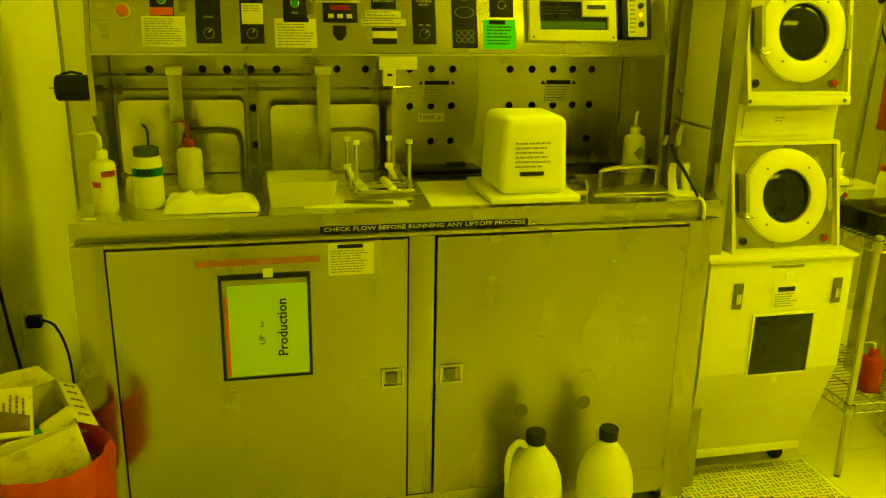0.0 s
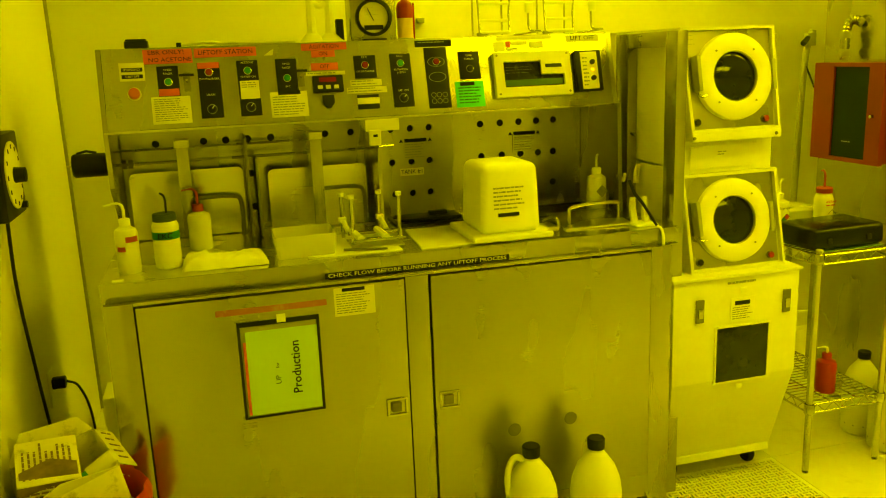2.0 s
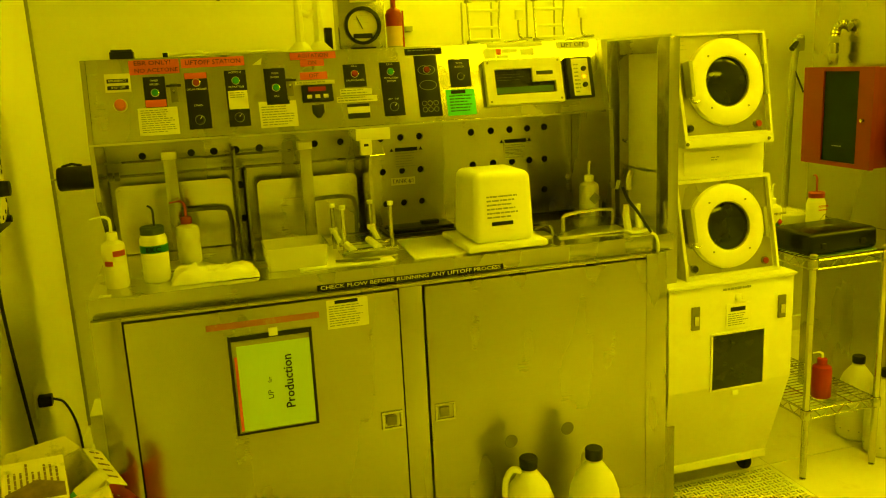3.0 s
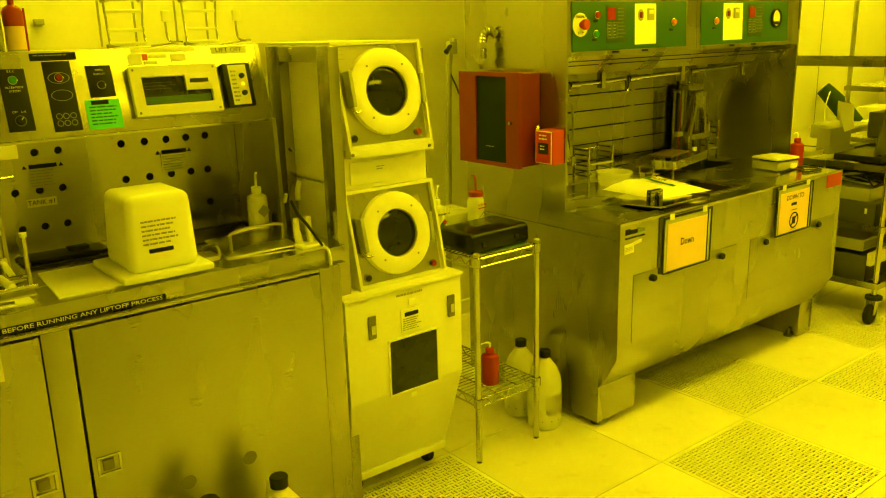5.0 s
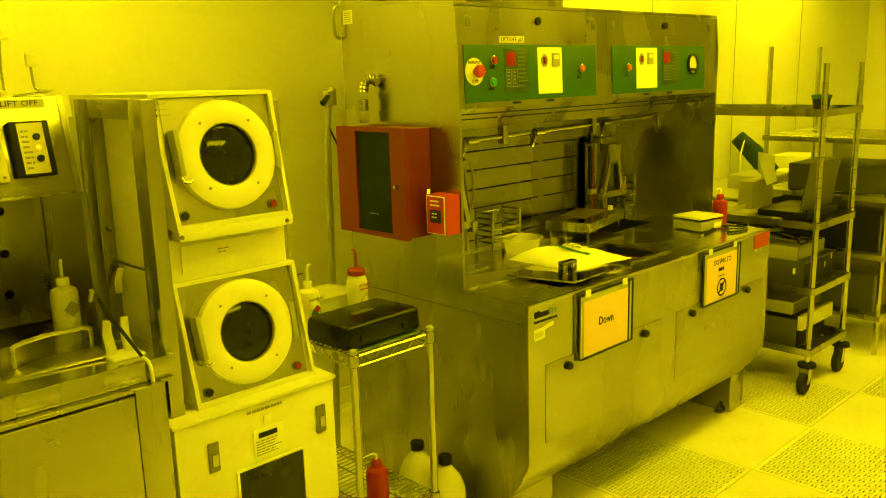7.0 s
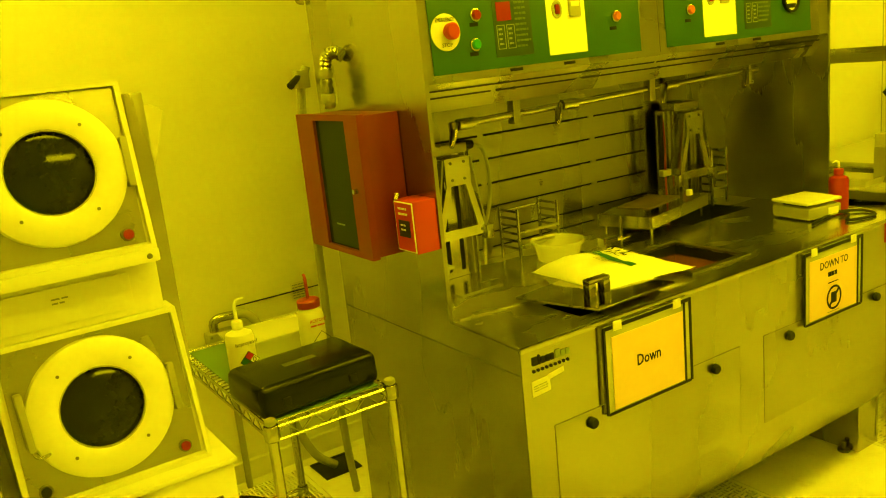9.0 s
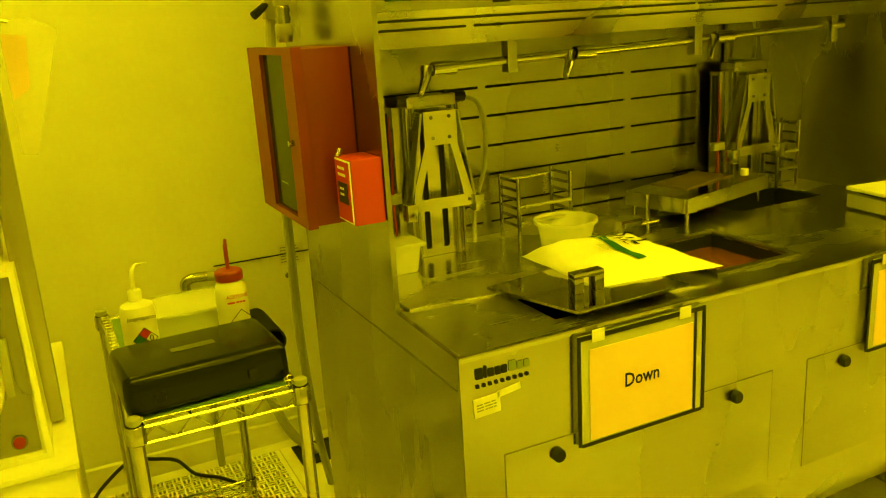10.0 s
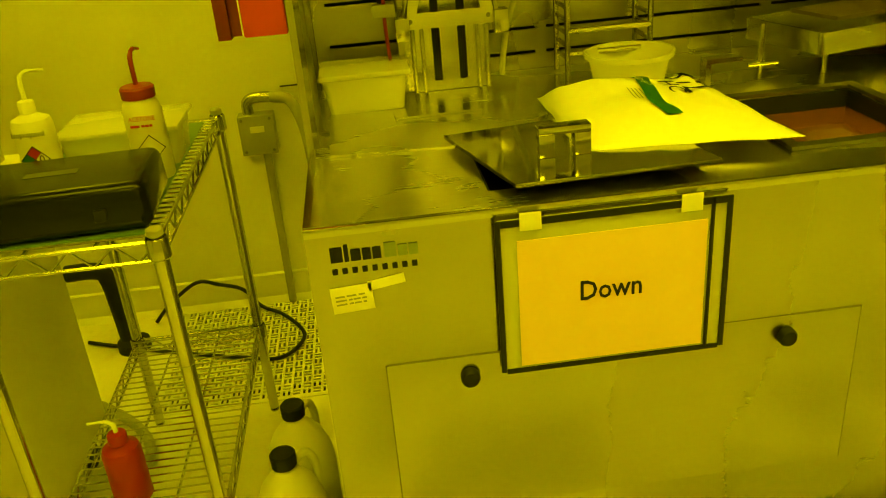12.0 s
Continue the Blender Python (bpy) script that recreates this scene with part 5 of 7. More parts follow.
part("hook", tube([(1.755, 2.496, 1.56), (1.79, 2.496, 1.553)], 0.004), CHROME, HB)


# ---- wire table ----
WT = thing("wire_table", (2.02, 2.42, 0.0), "chrome wire shelf table on four posts with a lower shelf", "wire shelf")
TX0, TX1, TY0, TY1 = 1.872, 2.182, 2.065, 2.765
for x in (TX0, TX1):
    for y in (TY0, TY1):
        p = part("post", tube([(x, y, 0.012), (x, y, 0.846)], 0.0125, sides=14), CHROME, WT)
        part("post_cap", lathe([(0.0135, 0.838), (0.0135, 0.848), (0.009, 0.851), (0, 0.851)], (x, y, 0.0), 14), GREY, p)
        part("foot", lathe([(0, 0), (0.010, 0), (0.012, 0.005), (0.005, 0.008), (0.005, 0.02), (0, 0.02)], (x, y, 0.0), 12), CHROME, p)
        for z in (0.797, 0.235):
            part("collar", lathe([(0.0150, z), (0.0185, z + 0.004), (0.0185, z + 0.034), (0.0160, z + 0.038)], (x, y, 0.0), 14), CHROME, p)
        part("rings", tube([(x, y, 0.60), (x, y, 0.601)], 0.0131, sides=14), GREY, p)
for z in (0.826, 0.268):
    sh = part("shelf", bmesh.new(), CHROME, WT)
    bm = bmesh.new()
    for y in (TY0, TY1):
        tube([(TX0, y, z), (TX1, y, z)], 0.004, bm, 6), tube([(TX0, y, z - 0.032), (TX1, y, z - 0.032)], 0.0035, bm, 6)
        n = 9
        for k in range(n):
            a, b = TX0 + (TX1 - TX0) * k / n, TX0 + (TX1 - TX0) * (k + 1) / n
            tube([(a, y, z if k % 2 else z - 0.032), (b, y, z - 0.032 if k % 2 else z)], 0.0022, bm, 5)
    for x in (TX0, TX1):
        tube([(x, TY0, z), (x, TY1, z)], 0.004, bm, 6), tube([(x, TY0, z - 0.032), (x, TY1, z - 0.032)], 0.0035, bm, 6)
        n = 22
        for k in range(n):
            a, b = TY0 + (TY1 - TY0) * k / n, TY0 + (TY1 - TY0) * (k + 1) / n
            tube([(x, a, z if k % 2 else z - 0.032), (x, b, z - 0.032 if k % 2 else z)], 0.0022, bm, 5)
    me = mesh_of("shelf_rim", moved(bm, WT.matrix_basis.inverted()), CHROME, 50)
    old = sh.data
    sh.data = me
    bpy.data.meshes.remove(old)
    k = 0
    y = TY0 + 0.02
    while y < TY1 - 0.01:
        part("wire", tube([(TX0, y, z + 0.004), (TX1, y, z + 0.004)], 0.0021, sides=5), CHROME, sh)
        y += 0.0235
    for x in (TX0 + 0.10, TX1 - 0.10):
        part("stay", tube([(x, TY0, z - 0.003), (x, TY1, z - 0.003)], 0.003, sides=5), CHROME, sh)
LN = thing("shelf_liner", (2.02, 2.42, 0.832), "dark green plastic liner sheet on the wire shelf", "shelf liner")
part("liner", box(TX0 + 0.018, TX1 - 0.022, TY0 + 0.02, TY1 - 0.05, 0.8325, 0.835), mat("green_liner", (0.10, 0.20, 0.09), 0.35), LN)
CS = thing("black_case", (2.01, 2.18, 0.835), "flat black plastic case lying on the wire table", "case")
bm = box(1.858, 2.170, 2.085, 2.292, 0.837, 0.916)
for v in bm.verts:
    if v.co.z > 0.9:
        v.co.x += 0.003 * (1 if v.co.x < 2 else -1)
        v.co.y += 0.004 * (1 if v.co.y < 2.2 else -1)
bmesh.ops.bevel(bm, geom=bm.edges[:], offset=0.018, segments=4, affect="EDGES", profile=0.5)
tilt = pose(2.01, 2.185, 0.84, 0, 0, 3) @ Matrix.Translation((-2.01, -2.185, -0.84))
part("shell", moved(bm, tilt), mat("glossy_black_case", (0.005, 0.0055, 0.0045), 0.2, var=0.2, scale=8, bump=0.02, spec=0.25, rough_var=0.06), CS)
for x in (1.92, 2.095):
    part("catch", moved(box(x - 0.010, x + 0.010, 2.0815, 2.094, 0.860, 0.880, 0.003), tilt), BLACK, CS)
part("lid_badge", moved(box(1.965, 2.050, 2.175, 2.198, 0.9162, 0.9167), tilt), LAPTOP, CS, "worn grey badge")
WA = wash_bottle(1.930, 2.365, 0.8355, 0.036, 0.142, HDPE, POLY, POLY, "white isopropanol wash bottle with a hazard diamond label", 40, 0.045, 0.05, wide=0.34)
lettering("Isopropanol", 0.0145, upright(1.933, 2.3265, 0.948), INK, WA, width=0.056)
m = upright(1.935, 2.3255, 0.902) @ pose(0, 0, 0, 0, 0, 45)
part("diamond", moved(box(-0.018, 0.018, -0.018, 0.018, 0, 0.001), m), INK, WA, "hazard diamond")
for u, v, mt in ((-0.0165, 0.0005, GREENINK), (0.0005, 0.0005, REDINK), (-0.0165, -0.0165, GREENP), (0.0005, -0.0165, WHITEPAPER)):
    part("diamond_field", moved(box(u, u + 0.016, v, v + 0.016, 0.0011, 0.0018), m), mt, WA)
lettering("0", 0.02, upright(1.947, 2.323, 0.902), INK, WA)
WR = wash_bottle(2.127, 2.362, 0.8355, 0.035, 0.150, HDPE, REDCAP, REDCAP, "clear acetone wash bottle with red cap and red nozzle", 75, 0.035, 0.062, wide=0.74)
lettering("ACETONE", 0.012, upright(2.132, 2.3260, 0.955), REDINK, WR, width=0.046)
part("diamond", moved(sheet_with_holes(-0.018, 0.018, -0.018, 0.018, [(-0.0165, 0.0165, -0.0165, 0.0165)], 0.0006, lambda u, v, n: (u, v, n)), upright(2.138, 2.3260, 0.900) @ pose(0, 0, 0, 0, 0, 45)), INK, WR, "outlined hazard diamond")
part("print", bars(upright(2.130, 2.3262, 0.94), -0.02, 0.02, -0.004, 0.006, 1, 0.001, 2), REDINK, WR)
TU = thing("plastic_tub", (2.05, 2.50, 0.835), "clear lidded plastic tub on the wire table", "plastic tub")
part("shell", tub_shell(1.945, 2.165, 2.415, 2.57, 0.8355, 0.905), CLEAR, TU)
part("lid", box(1.938, 2.172, 2.408, 2.577, 0.9055, 0.915, 0.004), CLEAR, TU)
RB = wash_bottle(2.003, 2.145, 0.2745, 0.036, 0.128, REDPLASTIC, REDPLASTIC, POLY, "red wash bottle with a white nozzle on the lower shelf", 170, 0.05, 0.025)

jug(2.295, 2.13, 40, "translucent chemical jug with black cap beside the bench", 0.96)
jug(2.305, 2.285, 60, "translucent chemical jug with black cap beside the bench", 0.96)

# ---- services on the wall behind the table ----
e = thing("junction_box", (2.185, YN - 0.05, 0.54), "grey wall junction box with a conduit to the floor", "junction box")
part("box", box(2.130, 2.240, YN - 0.06, YN - 0.001, 0.540, 0.665, 0.004), GREY, e)
part("label", box(2.165, 2.208, YN - 0.0615, YN - 0.0602, 0.612, 0.632), CREAMPAPER, e, "cream label")
part("conduit", tube([(2.20, YN - 0.025, 0.54), (2.20, YN - 0.025, 0.0)], 0.013, sides=12), GREY, e, "steel conduit")
part("elbow", tube(smooth_path([(2.165, YN - 0.03, 0.665), (2.165, YN - 0.03, 0.70), (2.19, YN - 0.035, 0.715), (2.24, YN - 0.04, 0.715)], 4), 0.017, sides=12), STEEL, e, "ribbed steel elbow")
part("flex_hose", tube(smooth_path([(2.24, YN - 0.04, 0.715), (2.30, YN - 0.06, 0.70), (2.335, YN - 0.09, 0.60), (2.350, YN - 0.11, 0.42), (2.385, YN - 0.12, 0.25), (2.45, YN - 0.13, 0.09), (2.53, YN - 0.13, 0.012)], 6), 0.017, sides=12), GREY, e, "grey flexible conduit")
for x in (2.142, 2.228):
    for z in (0.552, 0.653):
        part("screw", lathe([(0, 0), (0.005, 0), (0.004, 0.003), (0, 0.003)], (x, YN - 0.06, z), 10, "y"), DARKSTEEL, e)
e = thing("wall_label", (2.548, YN, 0.70), "faded printed notice stuck low on the wall", "label")
part("sheet", box(2.502, 2.594, YN - 0.0012, YN - 0.0002, 0.692, 0.768), CREAMPAPER, e)
part("print", bars(upright(0, YN - 0.0012, 0), 2.508, 2.588, 0.698, 0.762, 6, 0.0008, 87), GREYINK, e)
e = thing("wall_screw", (2.526, YN - 0.004, 0.653), "bright domed screw head in the wall panel", "screw")
part("head", lathe([(0, 0), (0.011, 0), (0.009, 0.006), (0, 0.008)], (2.526, YN, 0.653), 14, "y"), CHROME, e)
e = thing("floor_cutout", (2.53, 3.30, 0.0), "dark rubber-edged cable opening in the floor behind the bench", "floor opening")
part("rim", sheet_with_holes(2.452, 2.612, 3.215, 3.375, [(2.464, 2.600, 3.227, 3.363)], 0.004, lambda u, v, n: (u, v, 0.0055 + n)), RUBBER, e)
# Thin black plate on the floor, in place of a shaded hole.
part("opening_shade", box(2.464, 2.600, 3.227, 3.363, 0.0005, 0.002), BLACK, e, "black plate standing in for the opening's shade")
e = thing("duct_stub", (2.385, 3.2, 0.52), "round black rubber duct end behind the bench", "duct")
part("pipe", lathe([(0.045, -0.24), (0.045, 0.02), (0.038, 0.02), (0.036, -0.2), (0, -0.2)], (2.388, 3.19, 0.510), 24, "y"), RUBBER, e)
e = thing("floor_cable", (2.0, 3.1, 0.0), "black cable looped over the perforated floor", "cable")
part("cable", tube(smooth_path([(1.55, 3.26, 0.008), (1.64, 3.22, 0.007), (1.83, 3.137, 0.007), (2.07, 3.048, 0.007), (2.19, 3.025, 0.007), (2.25, 3.14, 0.007), (2.18, 3.28, 0.010), (2.10, 3.345, 0.02), (2.045, 3.365, 0.08), (1.97, 3.372, 0.105), (1.90, 3.365, 0.125), (1.80, 3.36, 0.058), (1.75, 3.34, 0.008)], 6), 0.006), BLACK, e)
e = thing("drain_pipe", (1.68, 3.2, 0.0), "black plastic drain elbow standing on the floor", "pipe")
part("pipe", tube(smooth_path([(1.56, 3.22, 0.275), (1.64, 3.22, 0.275), (1.675, 3.22, 0.25), (1.69, 3.21, 0.15), (1.70, 3.20, 0.01)], 5), 0.026, sides=14), RUBBER, e)
part("flange", lathe([(0, 0), (0.05, 0), (0.05, 0.03), (0.03, 0.04), (0, 0.04)], (1.71, 3.20, 0.0), 18), RUBBER, e)
e = thing("drain_hose", (1.75, 2.8, 0.0), "grey ribbed drain hose curving across the floor", "hose")
part("hose", tube(smooth_path([(1.60, 2.92, 0.03), (1.72, 2.83, 0.03), (1.83, 2.72, 0.03), (1.88, 2.62, 0.02), (1.84, 2.55, 0.015)], 8), [0.013 + 0.002 * (k % 2) for k in range(33)], sides=10), GREY, e)
e = thing("hanging_hose", (2.50, 3.05, 0.0), "black hose hung from a bracket at the bench's rear corner", "hose")
part("hose", tube(smooth_path([(2.445, 2.87, 1.60), (2.415, 2.87, 1.50), (2.402, 2.87, 1.2), (2.405, 2.88, 0.95), (2.41, 2.90, 0.6), (2.45, 2.97, 0.25), (2.50, 3.05, 0.012)], 6), 0.014, sides=10), GREY, e)
part("bracket", box(2.398, 2.440, 2.84, 2.87, 1.535, 1.590, 0.003), GREY, e)
part("nozzle", tube([(2.41, 2.85, 1.575), (2.365, 2.83, 1.545)], [0.009, 0.012]), BLACK, e)
part("cord", tube(smooth_path([(2.41, 2.86, 1.45), (2.44, 2.85, 1.38), (2.425, 2.82, 1.36)], 4), 0.004), BLACK, e)

# ---- the second wet bench ----
B2 = thing("wet_bench", (3.33, 2.30, 0.0), "large stainless wet bench with a hooded back and green control panels", "wet bench")
CX0, CX1 = 2.427, 4.237
side = [(1.862, 0.34), (1.905, 0.255), (1.95, 0.19), (1.95, 0.03), (2.77, 0.03), (2.77, 1.908), (2.165, 1.86), (2.152, 1.72), (2.152, 0.905), (1.862, 0.898)]
part("side_panel", prism(side, CX0, CX0 + 0.012), STEEL_V, B2, "tall stainless side panel with smears")
part("side_panel", prism(side, CX1 - 0.012, CX1), STEEL_V, B2, "tall stainless side panel")
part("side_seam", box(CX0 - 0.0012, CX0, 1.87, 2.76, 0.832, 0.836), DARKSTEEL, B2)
front = [(1.858, 0.899), (1.858, 0.338), (1.905, 0.255), (1.95, 0.19), (1.965, 0.19), (1.92, 0.262), (1.874, 0.34), (1.874, 0.899)]
part("front_panel", prism(front, CX0 + 0.0005, CX1 - 0.0005), STEEL, B2, "brushed steel front with a chamfered foot")
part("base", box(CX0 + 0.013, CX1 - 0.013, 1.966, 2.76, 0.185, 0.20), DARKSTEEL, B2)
for x0, x1 in ((CX0 + 0.001, CX0 + 0.255), (CX1 - 0.135, CX1 - 0.001)):
    deep = 2.06 if x0 < 3 else 2.45
    part("leg", box(x0, x1, 1.952, deep, 0.03 if x0 < 3 else 0.004, 0.195, 0.003), STEEL_V, B2)
    part("leg", box(x0, x1, 2.62, 2.765, 0.03, 0.195, 0.003), STEEL_V, B2)
    part("foot", lathe([(0, 0), (0.022, 0), (0.022, 0.01), (0.009, 0.012), (0.009, 0.04), (0, 0.04)], ((x0 + x1) / 2 - 0.08, 2.0, 0.0), 12), DARKSTEEL, B2)
for x0, x1 in ((2.520, 3.268), (3.389, 4.19)):
    a = part("access_panel", box(x0, x1, 1.8568, 1.8585, 0.395, 0.678, 0.0004), STEEL, B2, "removable steel panel")
    gap = bmesh.new()
    for u0, u1, v0, v1 in ((x0 - 0.0015, x1 + 0.0015, 0.678, 0.6798), (x0 - 0.0015, x0, 0.395, 0.678), (x1, x1 + 0.0015, 0.395, 0.678)):
        box(u0, u1, 1.8572, 1.8579, v0, v1, bm=gap)
    part("gap", gap, DARKSTEEL, a)
for x, z in ((2.645, 0.646), (3.147, 0.646), (3.515, 0.648), (4.018, 0.652)):
    part("knob", lathe([(0, 0), (0.0148, 0), (0.0148, 0.010), (0.012, 0.014), (0, 0.014)], (x, 1.8555, z), 20, "y"), BLACK, B2, "black turn knob")
# worktop
OPEN = [(3.195, 3.445, 1.965, 2.235), (3.70, 4.06, 2.37, 2.56), (2.70, 2.82, 1.93, 2.09)]
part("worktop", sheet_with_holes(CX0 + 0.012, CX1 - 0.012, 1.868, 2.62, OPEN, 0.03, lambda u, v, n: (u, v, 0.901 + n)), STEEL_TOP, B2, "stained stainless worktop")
part("worktop_nose", box(CX0, CX1, 1.856, 1.868, 0.890, 0.9035, 0.003), CHROME, B2, "bright front edge")
for k, (a, b, c, d) in enumerate(OPEN):
    part("tank_liner", sheet_with_holes(a, b, c, d, [(a + 0.004, b - 0.004, c + 0.004, d - 0.004)], 0.20, lambda u, v, n: (u, v, 0.898 + n)), TANK, B2, "dark tank wall")
    part("tank_floor", box(a + 0.004, b - 0.004, c + 0.004, d - 0.004, 0.862 if k == 0 else 0.78, 0.867 if k == 0 else 0.785), FLUID if k == 0 else TANK, B2, "brown liquid in the tank" if k == 0 else "dark tank floor")
a, b, c, d = OPEN[0]
part("tank_rim", sheet_with_holes(a - 0.016, b + 0.016, c - 0.016, d + 0.016, [(a + 0.004, b - 0.004, c + 0.004, d - 0.004)], 0.006, lambda u, v, n: (u, v, 0.9075 + n)), DARKSTEEL, B2, "dark tank rim")
# slotted back of the hood
slots = []
for z in (1.320, 1.240, 1.157, 1.076, 0.990, 0.938):
    for x0, x1 in ((2.47, 2.93), (2.955, 3.455), (3.48, 3.75)):
        slots.append((x0, x1, z - 0.0035, z + 0.0035))
part("slotted_back", sheet_with_holes(CX0 + 0.013, 3.86, 0.9015, 1.50, slots, 0.006, lambda u, v, n: (u, 2.62 - n, v)), STEEL, B2, "steel back panel with long exhaust slots")
part("back_panel", box(3.861, CX1 - 0.013, 2.60, 2.612, 0.9015, 1.50), STEEL, B2)
# Shade behind the exhaust slots, put in as a thin black sheet.
part("duct_shade_sheet", box(CX0 + 0.014, CX1 - 0.014, 2.655, 2.665, 0.70, 1.50), BLACK, B2, "black sheet standing in for shade behind the slots")
part("rear_panel", box(CX0 + 0.0125, CX1 - 0.0125, 2.755, 2.768, 0.20, 1.90), STEEL, B2)
# hood: slanted lip, console, top
part("hood_lip", prism([(2.150, 1.525), (2.215, 1.452), (2.225, 1.452), (2.166, 1.525)], CX0 + 0.0125, CX1 - 0.0125), STEEL, B2, "slanted lip with air slots")
LIP = leaning(0, 2.215, 1.452, 2.150, 1.525)
# Slots are uncut: black strips on the lip give the shade inside them.
for v, cuts in ((0.074, ((2.44, 3.30), (3.31, 4.19))), (0.050, ((2.44, 2.66), (2.68, 2.98), (3.0, 3.60), (3.63, 4.17)))):
    for x0, x1 in cuts:
        part("air_slot_shade", face_box(LIP, x0, x1, v - 0.0028, v + 0.0028, 0.0006, 0.0014), BLACK, B2, "narrow black strip standing in for an air slot's shade")
part("hood_floor", box(CX0 + 0.0125, CX1 - 0.0125, 2.226, 2.62, 1.501, 1.51), STEEL, B2)
part("console_face", prism([(2.152, 1.526), (2.166, 1.86), (2.18, 1.86), (2.168, 1.526)], CX0 + 0.0125, CX1 - 0.0125), STEEL, B2, "steel console face")
part("hood_top", prism([(2.166, 1.862), (2.77, 1.909), (2.77, 1.921), (2.166, 1.874)], CX0, CX1), STEEL, B2)
FACE = leaning(0, 2.152, 1.526, 2.166, 1.86)


def fb(name, x0, x1, z0, z1, depth, material, label="", bevel=0.001, parent=B2, n0=0.0):
    return part(name, face_box(FACE, x0, x1, z0 - 1.526, z1 - 1.526, n0, depth, bevel), material, parent, label)


def at_face(x, z, n=0.0):
    return FACE @ Matrix.Translation((x, z - 1.526, n))


fb("console_seam", 3.314, 3.317, 1.535, 1.850, 0.0006, DARKSTEEL, bevel=0)
for x0, x1 in ((2.460, 3.229), (3.346, 4.112)):
    fb("control_panel", x0, x1, 1.545, 1.737, 0.003, GREENP, "dark green control panel")
fb("name_label", 2.650, 2.787, 1.744, 1.766, 0.0012, CREAMPAPER, "cream name label")
lettering("LIFTOFF #2", 0.018, at_face(2.7185, 1.755, 0.0018), INK, B2, width=0.12)
es = part("emergency_ring", moved(lathe([(0.046, 0.003), (0.046, 0.005), (0, 0.005)], sides=28), at_face(2.509, 1.648)), CREAMPAPER, B2, "cream emergency stop ring")
lettering("EMERGENCY", 0.014, at_face(2.509, 1.678, 0.0056), INK, B2, width=0.06)
lettering("STOP", 0.014, at_face(2.509, 1.616, 0.0056), INK, B2)
part("emergency_button", moved(lathe([(0.012, 0.005), (0.012, 0.018), (0.021, 0.020), (0.021, 0.034), (0.017, 0.038), (0, 0.038)], sides=20), at_face(2.512, 1.648)), ORANGERED, B2, "red mushroom button")


def lamp_button(x, z, mt, r=0.013):
    b = part("push_button", moved(lathe([(r, 0.003), (r, 0.016), (r * 0.8, 0.019), (0, 0.019)], sides=16), at_face(x, z)), mt, B2)
    part("collar", moved(lathe([(r * 1.3, 0.003), (r * 1.3, 0.009), (r * 1.02, 0.010)], sides=16), at_face(x, z)), CHROME, b)


lamp_button(2.608, 1.684, REDB)
lamp_button(2.598, 1.611, GREENB)
lamp_button(3.126, 1.650, ORANGEB)
lamp_button(3.458, 1.649, ORANGEB)
for x, z in ((2.603, 1.661), (2.594, 1.588), (3.115, 1.618), (3.450, 1.618)):
    fb("tag", x - 0.014, x + 0.014, z - 0.005, z + 0.005, 0.0038, BLACK)
for x0, x1 in ((2.668, 2.800), (3.735, 3.880)):
    k = fb("keypad", x0, x1, 1.572, 1.724, 0.0045, mat("membrane_keypad", (0.025, 0.055, 0.025), 0.3), "dark membrane keypad")
    fb("display", x0 + 0.012, x0 + 0.062, 1.664, 1.712, 0.0055, DISPLAY, "red display", parent=k)
    part("key_outline", bars(FACE, x0 + 0.074, x1 - 0.006, 1.588 - 1.526, 1.714 - 1.526, 9, 0.0056, 14, 0.8), mat("green_grey_keys", (0.12, 0.16, 0.06), 0.5), k)
    for a in (0.008, 0.042):
        part("key_outline", moved(sheet_with_holes(0, 0.028, 0, 0.062, [(0.002, 0.026, 0.002, 0.060), ], 0.0006, lambda u, v, n: (u, v, n)), at_face(x0 + a, 1.592, 0.0056)), GREYINK, k)
        part("key_marks", bars(at_face(x0 + a + 0.006, 1.598, 0), 0, 0.016, 0, 0.050, 4, 0.0056, 6), GREYINK, k)
for x0, x1 in ((2.858, 3.005), (3.525, 3.690)):
    w = fb("white_panel", x0, x1, 1.562, 1.728, 0.0042, WHITEPAPER, "white switch panel")
    for a, r in ((0.040, 0.020),):
        part("rocker_ring", moved(lathe([(0.018, 0.0042), (0.018, 0.008), (0.012, 0.008), (0.012, 0.0042)], sides=20, squash=1.35), at_face(x0 + 0.038, 1.682)), GREY, w)
        part("rocker", moved(box(-0.007, 0.007, -0.013, 0.013, 0.004, 0.012, 0.002), at_face(x0 + 0.038, 1.682)), REDB, w)
    part("counter", moved(box(-0.021, 0.021, -0.024, 0.024, 0.0042, 0.012, 0.002), at_face(x0 + 0.104, 1.684)), GREY, w, "grey counter")
    part("counter_window", moved(box(-0.015, 0.015, 0.002, 0.016, 0.0121, 0.0128), at_face(x0 + 0.104, 1.684)), CREAMPAPER, w)
for x in (2.735, 2.932, 3.605, 3.80):
    fb("tag", x - 0.022, x + 0.022, 1.533, 1.541, 0.0016, BLACK)
ga = part("round_gauge", moved(lathe([(0.046, 0.003), (0.046, 0.014), (0.040, 0.015), (0.039, 0.006), (0, 0.006)], sides=28), at_face(3.992, 1.656)), BLACK, B2, "round pressure gauge")
part("gauge_dial", moved(lathe([(0.039, 0.0062), (0.0, 0.0064)], sides=28), at_face(3.992, 1.656)), CREAMPAPER, ga)
part("gauge_base", face_box(at_face(3.992, 1.634), -0.028, 0.028, -0.008, 0.006, 0.0064, 0.0072), BLACK, ga)
